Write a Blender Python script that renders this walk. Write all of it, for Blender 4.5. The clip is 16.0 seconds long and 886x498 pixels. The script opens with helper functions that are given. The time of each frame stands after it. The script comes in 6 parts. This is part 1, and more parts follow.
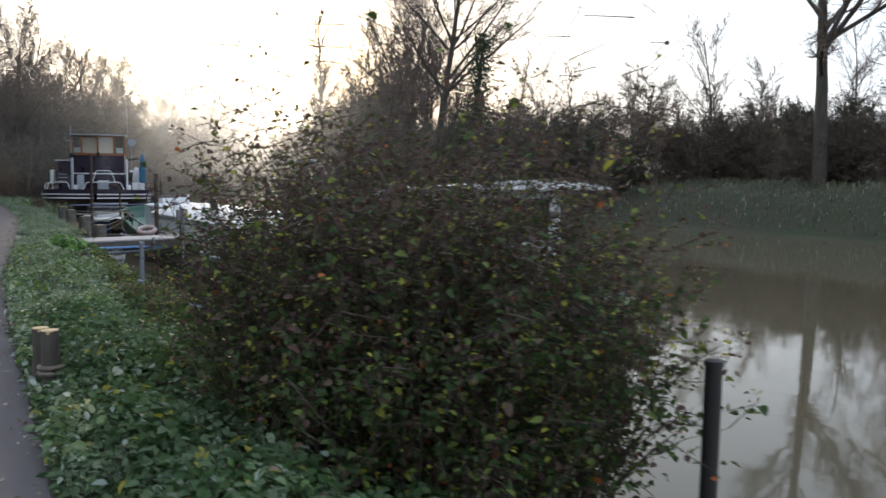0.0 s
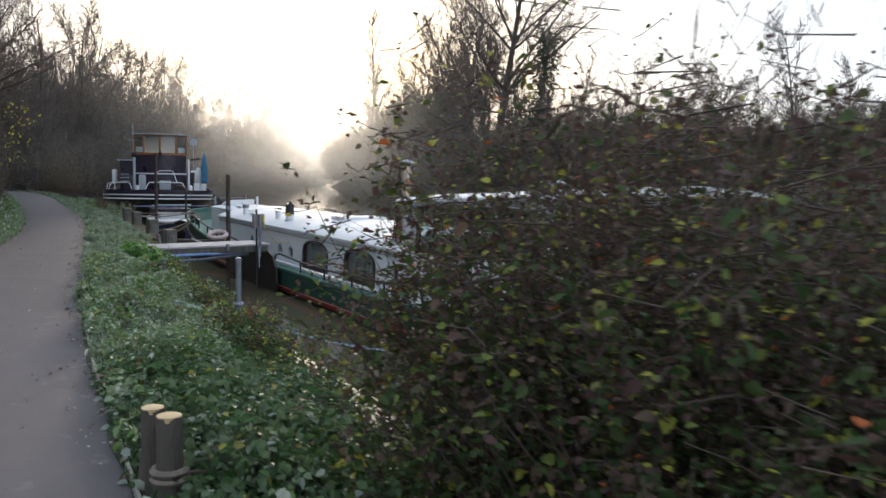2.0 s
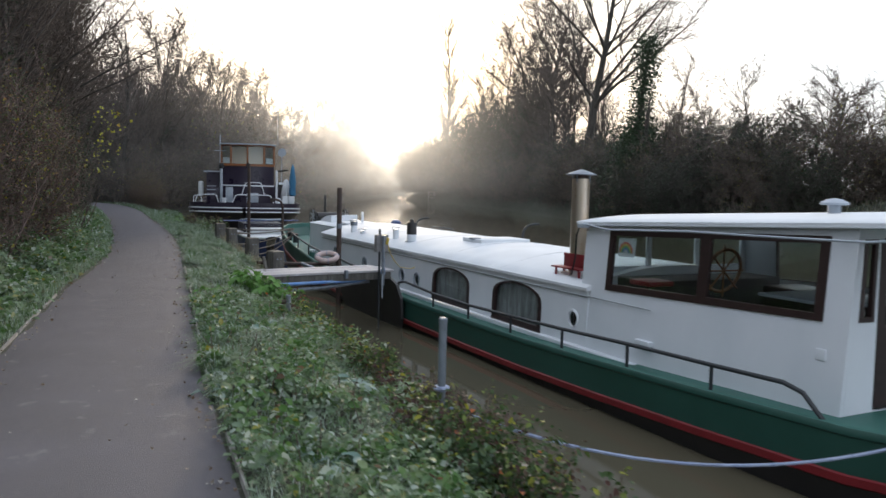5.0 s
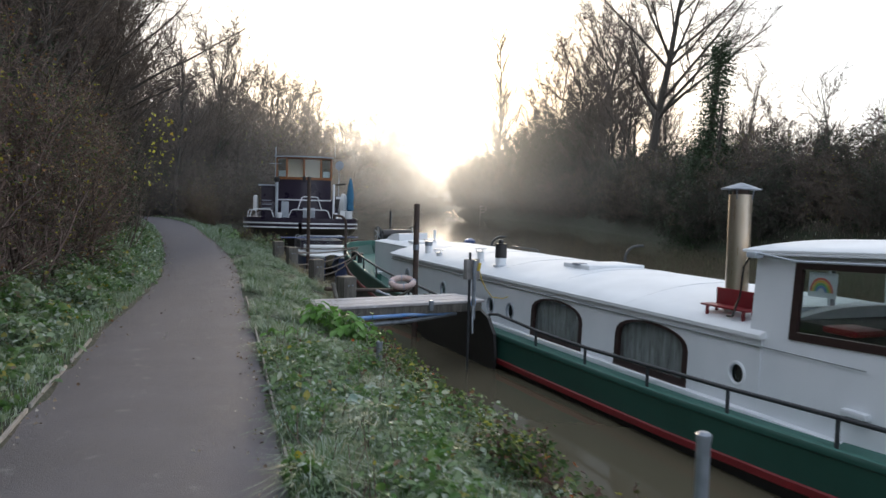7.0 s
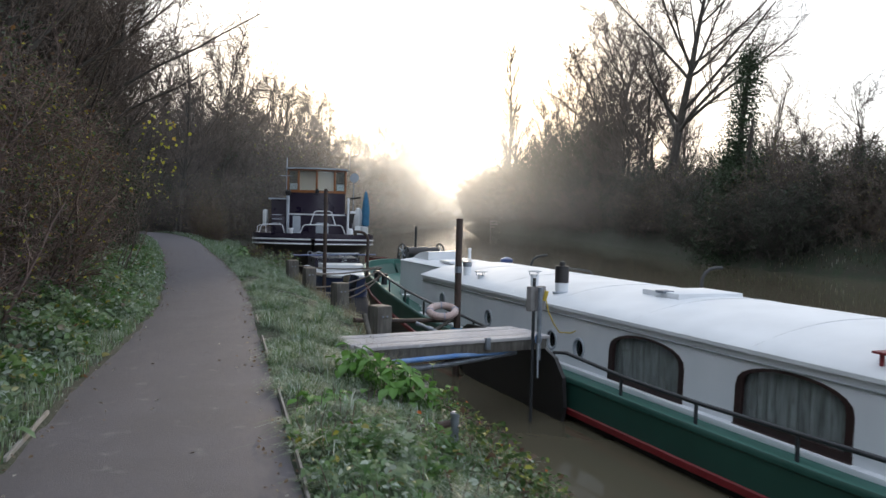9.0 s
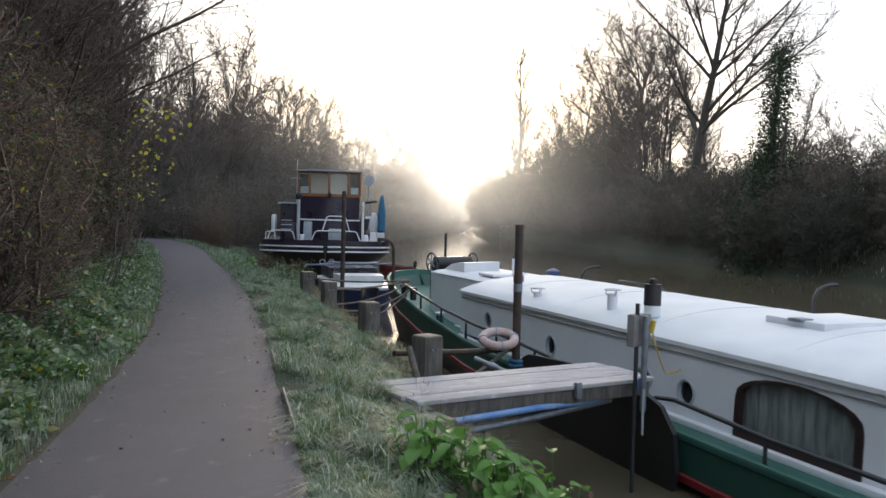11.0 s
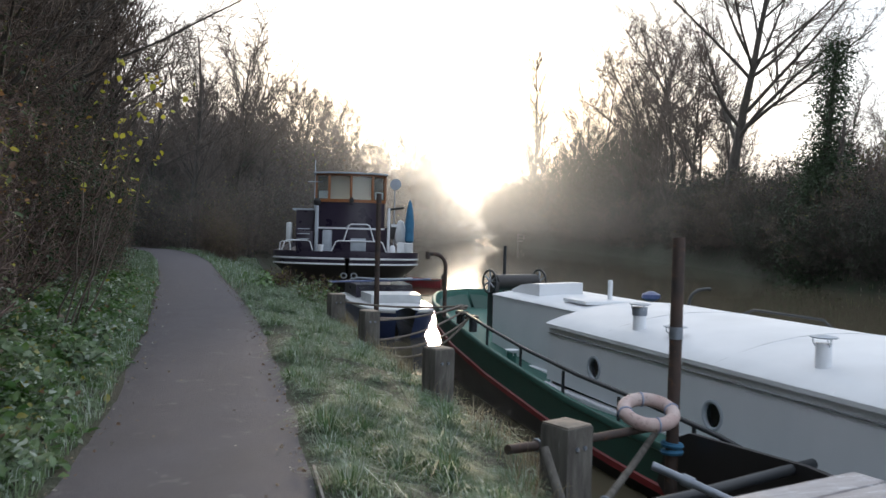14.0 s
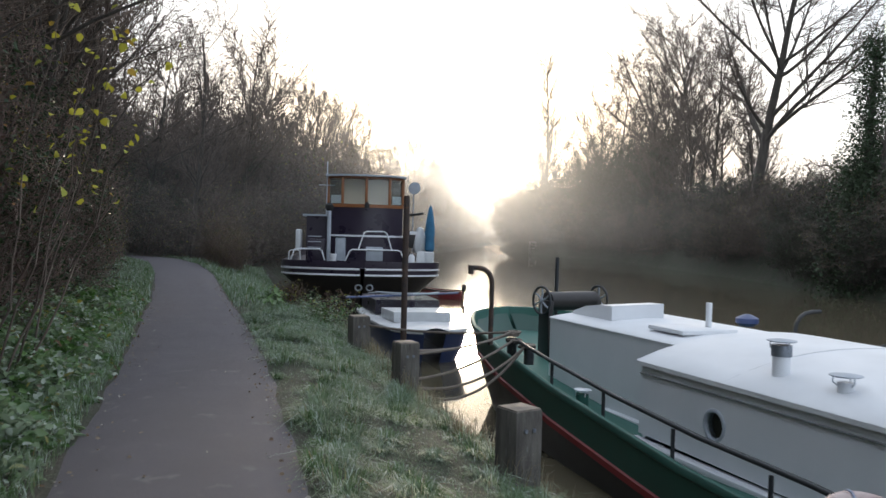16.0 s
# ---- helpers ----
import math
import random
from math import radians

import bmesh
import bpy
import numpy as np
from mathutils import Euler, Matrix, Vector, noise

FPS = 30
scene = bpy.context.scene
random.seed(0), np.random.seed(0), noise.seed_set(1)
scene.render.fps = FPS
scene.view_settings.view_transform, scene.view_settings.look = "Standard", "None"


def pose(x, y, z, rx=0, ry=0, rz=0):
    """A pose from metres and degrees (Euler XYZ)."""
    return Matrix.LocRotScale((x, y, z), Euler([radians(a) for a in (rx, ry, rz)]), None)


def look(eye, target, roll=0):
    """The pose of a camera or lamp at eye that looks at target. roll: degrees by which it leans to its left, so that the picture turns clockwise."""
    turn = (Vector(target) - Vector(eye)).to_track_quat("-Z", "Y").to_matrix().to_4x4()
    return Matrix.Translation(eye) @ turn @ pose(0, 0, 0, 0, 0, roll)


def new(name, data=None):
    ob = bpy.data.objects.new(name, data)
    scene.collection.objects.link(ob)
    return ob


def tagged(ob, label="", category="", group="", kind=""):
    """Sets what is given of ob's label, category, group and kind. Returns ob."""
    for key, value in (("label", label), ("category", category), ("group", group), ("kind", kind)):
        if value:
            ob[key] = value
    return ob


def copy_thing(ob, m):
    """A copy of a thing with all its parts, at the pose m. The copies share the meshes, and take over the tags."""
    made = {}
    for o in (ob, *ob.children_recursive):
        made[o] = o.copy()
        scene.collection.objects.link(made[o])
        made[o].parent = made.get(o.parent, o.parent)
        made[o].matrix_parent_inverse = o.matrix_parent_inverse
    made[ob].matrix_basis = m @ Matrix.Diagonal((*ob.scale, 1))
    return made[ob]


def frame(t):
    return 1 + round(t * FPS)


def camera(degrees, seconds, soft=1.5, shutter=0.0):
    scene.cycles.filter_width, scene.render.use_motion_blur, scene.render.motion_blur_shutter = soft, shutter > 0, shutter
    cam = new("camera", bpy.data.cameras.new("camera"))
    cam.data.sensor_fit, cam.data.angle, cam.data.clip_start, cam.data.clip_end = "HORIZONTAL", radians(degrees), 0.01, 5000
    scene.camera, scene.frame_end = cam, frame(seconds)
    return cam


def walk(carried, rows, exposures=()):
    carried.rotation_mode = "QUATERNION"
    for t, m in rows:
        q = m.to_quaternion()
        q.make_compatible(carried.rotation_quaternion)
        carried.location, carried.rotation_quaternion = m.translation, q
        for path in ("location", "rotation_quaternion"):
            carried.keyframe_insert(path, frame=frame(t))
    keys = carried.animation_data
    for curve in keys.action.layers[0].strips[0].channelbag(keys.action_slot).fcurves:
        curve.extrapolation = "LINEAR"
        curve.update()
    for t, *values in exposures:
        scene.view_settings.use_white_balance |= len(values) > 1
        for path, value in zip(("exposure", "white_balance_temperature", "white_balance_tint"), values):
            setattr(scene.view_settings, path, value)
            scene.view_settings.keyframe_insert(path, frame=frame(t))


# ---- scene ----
cam = camera(57.8, 16.0, shutter=0.5)
METRES, EYE, TILT, LEAN, TURN = 21.5, 1.55, 0.0, 0.0, -33.6
ROWS = [
    (0.0, 0.0, 0.0, 0.0, 0.07, -5.2, -0.78),
    (0.5, -0.0154, 0.0224, -0.0004, 1.8, -5.21, -0.88),
    (1.0, -0.03, 0.046, -0.0003, 2.57, -5.18, -0.99),
    (1.5, -0.0445, 0.0697, 0.0012, 2.82, -5.21, -1.01),
    (2.0, -0.0606, 0.0937, 0.0007, 3.41, -5.15, -1.13),
    (2.5, -0.0764, 0.1178, 0.0001, 3.94, -5.13, -1.2),
    (3.0, -0.0932, 0.1404, 0.001, 4.91, -4.97, -1.27),
    (3.5, -0.111, 0.1652, 0.0012, 6.01, -4.78, -1.33),
    (4.0, -0.1263, 0.1914, 0.0013, 6.42, -4.67, -1.34),
    (4.5, -0.1423, 0.2162, 0.0007, 7.19, -4.57, -1.35),
    (7.0, -0.2192, 0.3495, 0.0015, 11.54, -3.45, -1.52),
    (7.5, -0.2348, 0.3761, 0.002, 11.69, -3.19, -1.52),
    (8.0, -0.2491, 0.4054, 0.0013, 11.78, -2.84, -1.52),
    (8.5, -0.2636, 0.4324, 0.0002, 11.86, -2.59, -1.5),
    (9.0, -0.2776, 0.4597, 0.0003, 11.97, -2.42, -1.51),
    (11.5, -0.3535, 0.6081, -0.0008, 12.45, -2.02, -1.48),
    (12.0, -0.3677, 0.6373, -0.0012, 12.57, -2.01, -1.46),
    (12.5, -0.3837, 0.6653, -0.002, 12.67, -1.98, -1.5),
    (13.0, -0.3985, 0.6938, -0.002, 12.8, -1.86, -1.46),
    (13.5, -0.4126, 0.7237, -0.0009, 12.89, -1.7, -1.49),
    (14.0, -0.4289, 0.7537, -0.0009, 13.0, -1.49, -1.54),
    (14.5, -0.4433, 0.7843, -0.0017, 13.13, -1.25, -1.5),
    (15.0, -0.458, 0.8126, -0.002, 13.22, -1.05, -1.51),
    (15.5, -0.4732, 0.8414, -0.0011, 13.35, -0.99, -1.5),
    (16.0, -0.4862, 0.8718, -0.0004, 13.48, -1.02, -1.53),
]
walk(cam, [(t, pose(0, 0, EYE, TILT, LEAN, TURN) @ pose(METRES * x, METRES * y, METRES * z, 90 + pitch, roll, yaw)) for t, x, y, z, yaw, pitch, roll in ROWS])

# ---------------------------------------------------------------- world, sun
SUN_HEADING, SUN_HEIGHT = 21.0, 7.0
world = bpy.data.worlds.new("world")
scene.world = world
world.use_nodes = True
wn, wl = world.node_tree.nodes, world.node_tree.links
wn.clear()
sky = wn.new("ShaderNodeTexSky")
sky.sky_type, sky.sun_disc = "NISHITA", False
sky.sun_elevation, sky.sun_rotation = radians(SUN_HEIGHT), radians(SUN_HEADING)
sky.air_density, sky.dust_density, sky.ozone_density, sky.altitude = 1.0, 4.0, 2.0, 0
bg_sky = wn.new("ShaderNodeBackground")
bg_sky.inputs["Strength"].default_value = 0.07
bg_veil = wn.new("ShaderNodeBackground")
bg_veil.inputs["Color"].default_value = (0.80, 0.88, 1.0, 1)
bg_veil.inputs["Strength"].default_value = 1.15
add = wn.new("ShaderNodeAddShader")
wout = wn.new("ShaderNodeOutputWorld")
wl.new(sky.outputs["Color"], bg_sky.inputs["Color"])
wl.new(bg_sky.outputs[0], add.inputs[0])
wl.new(bg_veil.outputs[0], add.inputs[1])
wl.new(add.outputs[0], wout.inputs["Surface"])
sun_data = bpy.data.lights.new("sun", "SUN")
sun_data.energy, sun_data.angle, sun_data.color = 3.0, radians(5), (1.0, 0.83, 0.62)
sun = new("sun", sun_data)
hd, el = radians(SUN_HEADING), radians(SUN_HEIGHT)
sun_way = Vector((math.sin(hd) * math.cos(el), math.cos(hd) * math.cos(el), math.sin(el)))
sun.matrix_world = look(sun_way * 300, (0, 0, 0))

# ---------------------------------------------------------------- materials


def nodes_of(name):
    m = bpy.data.materials.new(name)
    m.use_nodes = True
    nt = m.node_tree
    return m, nt, nt.nodes["Principled BSDF"]


def mat(name, a, b=None, c=None, rough=0.6, metal=0.0, scale=8.0, fine=60.0, bump=0.15, dist=0.01, stretch=(1, 1, 1),
        island=0.0, spec=0.5, wear=0.62, trans=0.0):
    """Two tones mixed by a broad noise, a third (wear, stains) by a finer one; fine grain as bump."""
    m, nt, p = nodes_of(name)
    n, l = nt.nodes, nt.links
    b = b or tuple(v * 0.75 for v in a)
    tc = n.new("ShaderNodeTexCoord")
    mp = n.new("ShaderNodeMapping")
    mp.inputs["Scale"].default_value = stretch
    l.new(tc.outputs["Object"], mp.inputs["Vector"])
    n1 = n.new("ShaderNodeTexNoise")
    n1.inputs["Scale"].default_value, n1.inputs["Detail"].default_value = scale, 5
    n2 = n.new("ShaderNodeTexNoise")
    n2.inputs["Scale"].default_value, n2.inputs["Detail"].default_value = fine, 3
    for t in (n1, n2):
        l.new(mp.outputs[0], t.inputs["Vector"])
    r1 = n.new("ShaderNodeValToRGB")
    r1.color_ramp.elements[0].position, r1.color_ramp.elements[1].position = 0.35, 0.68
    r1.color_ramp.elements[0].color, r1.color_ramp.elements[1].color = (*a, 1), (*b, 1)
    l.new(n1.outputs["Fac"], r1.inputs["Fac"])
    col = r1.outputs["Color"]
    if c:
        r2 = n.new("ShaderNodeValToRGB")
        r2.color_ramp.elements[0].position, r2.color_ramp.elements[1].position = wear, wear + 0.12
        r2.color_ramp.elements[0].color, r2.color_ramp.elements[1].color = (0, 0, 0, 1), (1, 1, 1, 1)
        n3 = n.new("ShaderNodeTexNoise")
        n3.inputs["Scale"].default_value, n3.inputs["Detail"].default_value = scale * 2.7, 6
        n3.inputs["Roughness"].default_value = 0.65
        l.new(mp.outputs[0], n3.inputs["Vector"])
        l.new(n3.outputs["Fac"], r2.inputs["Fac"])
        mx = n.new("ShaderNodeMix")
        mx.data_type = "RGBA"
        l.new(r2.outputs["Color"], mx.inputs["Factor"])
        l.new(col, mx.inputs["A"])
        mx.inputs["B"].default_value = (*c, 1)
        col = mx.outputs["Result"]
    if island:
        g = n.new("ShaderNodeNewGeometry")
        oi = n.new("ShaderNodeObjectInfo")
        ad = n.new("ShaderNodeMath")
        ad.operation = "ADD"
        l.new(g.outputs["Random Per Island"], ad.inputs[0])
        l.new(oi.outputs["Random"], ad.inputs[1])
        fr = n.new("ShaderNodeMath")
        fr.operation = "FRACT"
        l.new(ad.outputs[0], fr.inputs[0])
        mr = n.new("ShaderNodeMapRange")
        mr.inputs["To Min"].default_value, mr.inputs["To Max"].default_value = 1 - island, 1 + island
        l.new(fr.outputs[0], mr.inputs["Value"])
        hs = n.new("ShaderNodeHueSaturation")
        l.new(mr.outputs[0], hs.inputs["Value"])
        l.new(col, hs.inputs["Color"])
        col = hs.outputs["Color"]
    l.new(col, p.inputs["Base Color"])
    p.inputs["Metallic"].default_value = metal
    p.inputs["Specular IOR Level"].default_value = spec
    rr = n.new("ShaderNodeMapRange")
    rr.inputs["To Min"].default_value, rr.inputs["To Max"].default_value = max(rough - 0.12, 0.02), min(rough + 0.12, 1)
    l.new(n1.outputs["Fac"], rr.inputs["Value"])
    l.new(rr.outputs[0], p.inputs["Roughness"])
    if bump:
        bp = n.new("ShaderNodeBump")
        bp.inputs["Strength"].default_value, bp.inputs["Distance"].default_value = bump, dist
        l.new(n2.outputs["Fac"], bp.inputs["Height"])
        l.new(bp.outputs[0], p.inputs["Normal"])
    return m


def leaf_mat(name, tones, frost=0.0, rough=0.6, glow=0.35):
    """Leaves: a tone per leaf out of a few, and frost on some of them; light passes through the blade."""
    m, nt, p = nodes_of(name)
    n, l = nt.nodes, nt.links
    g = n.new("ShaderNodeNewGeometry")
    ramp = n.new("ShaderNodeValToRGB")
    ramp.color_ramp.interpolation = "CONSTANT"
    e = ramp.color_ramp.elements
    while len(e) < len(tones):
        e.new(0.5)
    total, at = sum(w for w, _ in tones), 0.0
    for el_, (w, tone) in zip(e, tones):
        el_.position, el_.color = at / total, (*tone, 1)
        at += w
    l.new(g.outputs["Random Per Island"], ramp.inputs["Fac"])
    col = ramp.outputs["Color"]
    if frost:
        tc = n.new("ShaderNodeTexCoord")
        nz = n.new("ShaderNodeTexNoise")
        nz.inputs["Scale"].default_value, nz.inputs["Detail"].default_value = 3.5, 6
        l.new(tc.outputs["Object"], nz.inputs["Vector"])
        mr = n.new("ShaderNodeMapRange")
        mr.inputs["From Min"].default_value, mr.inputs["From Max"].default_value = 0.4, 0.72
        mr.inputs["To Max"].default_value = frost
        l.new(nz.outputs["Fac"], mr.inputs["Value"])
        mx = n.new("ShaderNodeMix")
        mx.data_type = "RGBA"
        l.new(mr.outputs[0], mx.inputs["Factor"])
        l.new(col, mx.inputs["A"])
        mx.inputs["B"].default_value = (0.50, 0.55, 0.49, 1)
        col = mx.outputs["Result"]
    l.new(col, p.inputs["Base Color"])
    p.inputs["Roughness"].default_value = rough
    p.inputs["Specular IOR Level"].default_value = 0.3
    tr = n.new("ShaderNodeBsdfTranslucent")
    l.new(col, tr.inputs["Color"])
    ms = n.new("ShaderNodeMixShader")
    ms.inputs["Fac"].default_value = glow
    l.new(p.outputs[0], ms.inputs[1])
    l.new(tr.outputs[0], ms.inputs[2])
    l.new(ms.outputs[0], n["Material Output"].inputs["Surface"])
    return m


def glass_mat(name, tint=(0.88, 0.91, 0.90)):
    m, nt, p = nodes_of(name)
    n, l = nt.nodes, nt.links
    gl = n.new("ShaderNodeBsdfGlossy")
    gl.inputs["Roughness"].default_value = 0.02
    tr = n.new("ShaderNodeBsdfTransparent")
    tr.inputs["Color"].default_value = (*tint, 1)
    ms = n.new("ShaderNodeMixShader")
    lw = n.new("ShaderNodeLayerWeight")
    lw.inputs["Blend"].default_value = 0.5
    pw = n.new("ShaderNodeMath")
    pw.operation = "POWER"
    pw.inputs[1].default_value = 4.0
    ma = n.new("ShaderNodeMath")
    ma.operation = "MULTIPLY_ADD"
    ma.inputs[1].default_value, ma.inputs[2].default_value = 0.8, 0.035
    l.new(lw.outputs["Facing"], pw.inputs[0])
    l.new(pw.outputs[0], ma.inputs[0])
    l.new(ma.outputs[0], ms.inputs["Fac"])
    l.new(tr.outputs[0], ms.inputs[1])
    l.new(gl.outputs[0], ms.inputs[2])
    l.new(ms.outputs[0], n["Material Output"].inputs["Surface"])
    return m


M_ASPHALT = mat("asphalt", (0.088, 0.081, 0.090), (0.112, 0.103, 0.115), (0.17, 0.158, 0.165), rough=0.85, scale=1.4, fine=170, bump=0.8, dist=0.008, wear=0.6)
M_SOIL = mat("soil", (0.045, 0.042, 0.03), (0.03, 0.045, 0.022), (0.10, 0.12, 0.10), rough=0.95, scale=1.6, fine=30, bump=0.8, dist=0.04, wear=0.6)
M_BOARD = mat("edging_wood", (0.30, 0.28, 0.26), (0.20, 0.18, 0.16), rough=0.9, scale=5, fine=60, bump=0.4)
M_PLANK = mat("weathered_plank", (0.50, 0.48, 0.49), (0.40, 0.37, 0.38), (0.68, 0.69, 0.72), rough=0.85, scale=2.2, fine=55, stretch=(1, 9, 1), bump=0.6, dist=0.006, island=0.12, wear=0.55)
M_POST = mat("oak_post", (0.15, 0.14, 0.125), (0.075, 0.068, 0.062), (0.21, 0.23, 0.21), rough=0.9, scale=5, fine=40, stretch=(3, 3, 0.5), bump=0.7, dist=0.012)
M_POSTTOP = mat("post_end_grain", (0.27, 0.23, 0.19), (0.18, 0.155, 0.13), (0.40, 0.41, 0.39), rough=0.9, scale=9, fine=50, bump=0.4)
M_CUT = mat("cut_wood", (0.60, 0.46, 0.28), (0.50, 0.37, 0.21), rough=0.8, scale=12, fine=60, bump=0.2)
M_BARK = mat("bark", (0.085, 0.074, 0.064), (0.055, 0.048, 0.042), (0.10, 0.115, 0.08), rough=0.95, scale=2.5, fine=22, stretch=(2, 2, 0.5), bump=0.7, dist=0.03, island=0.15)
M_TWIG = mat("twigs", (0.15, 0.115, 0.095), (0.10, 0.08, 0.07), rough=0.9, scale=1.5, fine=15, bump=0, island=0.3)
M_BRAMBLE = mat("bramble_stems", (0.17, 0.115, 0.10), (0.12, 0.09, 0.078), rough=0.8, scale=3, fine=15, bump=0, island=0.35)
M_BUSHSTEM = mat("bush_stems", (0.085, 0.058, 0.05), (0.06, 0.048, 0.04), rough=0.8, scale=3, fine=15, bump=0, island=0.35)
M_GREEN = mat("green_paint", (0.014, 0.060, 0.047), (0.019, 0.074, 0.058), (0.04, 0.065, 0.053), rough=0.42, scale=1.6, fine=90, bump=0.06, dist=0.004, wear=0.70)
M_DECK = mat("deck_paint", (0.030, 0.115, 0.092), (0.040, 0.14, 0.115), (0.10, 0.17, 0.15), rough=0.6, scale=2, fine=120, bump=0.15, dist=0.004, wear=0.66)
M_RED = mat("red_paint", (0.20, 0.014, 0.020), (0.155, 0.012, 0.016), (0.10, 0.03, 0.03), rough=0.45, scale=2, fine=60, bump=0.08, wear=0.66)
M_BLACK = mat("black_paint", (0.016, 0.015, 0.017), (0.026, 0.023, 0.024), (0.06, 0.05, 0.045), rough=0.45, scale=2, fine=60, bump=0.1, wear=0.68)
M_WHITE = mat("white_paint", (0.74, 0.76, 0.80), (0.66, 0.69, 0.73), (0.52, 0.54, 0.54), rough=0.45, scale=1.1, fine=40, bump=0.04, dist=0.004, stretch=(1, 1, 0.6), wear=0.70)
M_ROOF = mat("frosted_roof", (0.74, 0.76, 0.79), (0.67, 0.69, 0.72), (0.48, 0.50, 0.51), rough=0.75, scale=1.2, fine=140, bump=0.15, dist=0.004, wear=0.73)
M_SEAM = mat("seam", (0.26, 0.28, 0.29), rough=0.7, bump=0)
M_ROOFSEAM = mat("roof_seam", (0.64, 0.66, 0.69), (0.52, 0.54, 0.56), rough=0.7, scale=3, bump=0)
M_RAIL = mat("rail_paint", (0.022, 0.026, 0.032), (0.035, 0.038, 0.042), rough=0.5, scale=6, bump=0.05)
M_BROWN = mat("varnished_brown", (0.036, 0.018, 0.017), (0.026, 0.014, 0.013), (0.055, 0.03, 0.024), rough=0.4, scale=3, fine=40, stretch=(1, 1, 5), bump=0.1)
M_TEAK = mat("varnished_teak", (0.30, 0.12, 0.045), (0.22, 0.085, 0.03), rough=0.35, scale=4, fine=50, stretch=(1, 1, 6), bump=0.1)
M_STEEL = mat("stainless_flue", (0.55, 0.48, 0.40), (0.45, 0.36, 0.27), (0.30, 0.2, 0.12), rough=0.32, metal=0.9, scale=2.5, fine=70, stretch=(4, 4, 0.6), bump=0.04, wear=0.6)
M_GALV = mat("galvanised_steel", (0.27, 0.30, 0.35), (0.18, 0.20, 0.23), (0.15, 0.13, 0.12), rough=0.5, metal=0.6, scale=8, fine=80, bump=0.08)
M_RUST = mat("rusty_steel", (0.085, 0.055, 0.045), (0.05, 0.042, 0.04), (0.16, 0.085, 0.05), rough=0.75, metal=0.2, scale=5, fine=50, bump=0.3, wear=0.58)
M_BLUEPIPE = mat("blue_pipe", (0.10, 0.24, 0.55), (0.22, 0.34, 0.55), (0.45, 0.5, 0.56), rough=0.5, scale=4, fine=50, bump=0.05, wear=0.6)
M_ROPE = mat("old_rope", (0.20, 0.17, 0.14), (0.13, 0.11, 0.10), (0.32, 0.32, 0.32), rough=0.95, scale=20, fine=160, bump=0.6, dist=0.004)
M_BLUEROPE = mat("blue_rope", (0.34, 0.38, 0.50), (0.22, 0.27, 0.42), rough=0.85, scale=20, fine=160, bump=0.5, dist=0.003)
M_RING = mat("faded_ring", (0.50, 0.36, 0.34), (0.58, 0.48, 0.46), (0.32, 0.24, 0.22), rough=0.75, scale=7, fine=60, bump=0.15, wear=0.56)
M_YELLOW = mat("yellow_cable", (0.62, 0.45, 0.06), (0.5, 0.36, 0.05), rough=0.5, bump=0)
M_GREYBOX = mat("grey_box", (0.24, 0.23, 0.23), (0.18, 0.17, 0.17), rough=0.6, scale=5, bump=0.05)
M_CURTAIN = mat("net_curtain", (0.46, 0.46, 0.48), (0.22, 0.21, 0.22), (0.14, 0.09, 0.08), rough=0.9, scale=3, fine=40, stretch=(1, 5, 0.8), bump=0.2, wear=0.58)
M_BLIND = leaf_mat("pale_blind", [(1, (0.88, 0.85, 0.81)), (1, (0.9, 0.87, 0.83))], rough=0.8, glow=0.75)
# dark tone for wheelhouse fittings; behind the portholes it paints the unlit cabin's shade
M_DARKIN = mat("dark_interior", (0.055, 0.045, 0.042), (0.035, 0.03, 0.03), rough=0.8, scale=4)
M_NAVY = mat("navy_paint", (0.024, 0.018, 0.034), (0.034, 0.026, 0.044), (0.06, 0.05, 0.06), rough=0.3, scale=2, fine=60, bump=0.05, wear=0.7)
M_BLUEHULL = mat("blue_hull", (0.035, 0.06, 0.17), (0.05, 0.08, 0.2), rough=0.35, scale=2, bump=0.05)
M_GRP = mat("white_plastic", (0.62, 0.64, 0.66), (0.52, 0.54, 0.56), (0.35, 0.36, 0.34), rough=0.4, scale=3, bump=0.03, wear=0.66)
M_TARP = mat("blue_canvas", (0.03, 0.13, 0.24), (0.045, 0.17, 0.3), rough=0.85, scale=6, fine=80, bump=0.3)
M_GREYPAINT = mat("pale_grey_paint", (0.40, 0.44, 0.50), (0.34, 0.38, 0.43), rough=0.5, scale=4, bump=0.05)
M_PAPER = mat("paper", (0.70, 0.74, 0.78), (0.66, 0.70, 0.75), rough=0.8, scale=10, bump=0)
M_RUBBER = mat("black_rubber", (0.015, 0.015, 0.016), rough=0.7, scale=8, bump=0.1)
M_GLASS = glass_mat("window_glass")
M_GRASS = leaf_mat("frosted_grass", [(3.2, (0.075, 0.15, 0.045)), (3, (0.105, 0.19, 0.07)), (2.0, (0.19, 0.29, 0.17)), (1.6, (0.46, 0.55, 0.49)), (0.5, (0.26, 0.23, 0.12))], frost=0.5, glow=0.4)
M_WEED = leaf_mat("weed_leaves", [(4, (0.065, 0.15, 0.035)), (3, (0.11, 0.21, 0.055)), (2.2, (0.15, 0.23, 0.10)), (1.5, (0.40, 0.47, 0.40)), (0.4, (0.30, 0.28, 0.04)), (0.3, (0.17, 0.09, 0.05))], frost=0.5)
M_FARGRASS = leaf_mat("dull_far_grass", [(3, (0.13, 0.13, 0.08)), (3, (0.18, 0.16, 0.11)), (2, (0.10, 0.115, 0.06)), (1, (0.32, 0.32, 0.27))], frost=0.2)
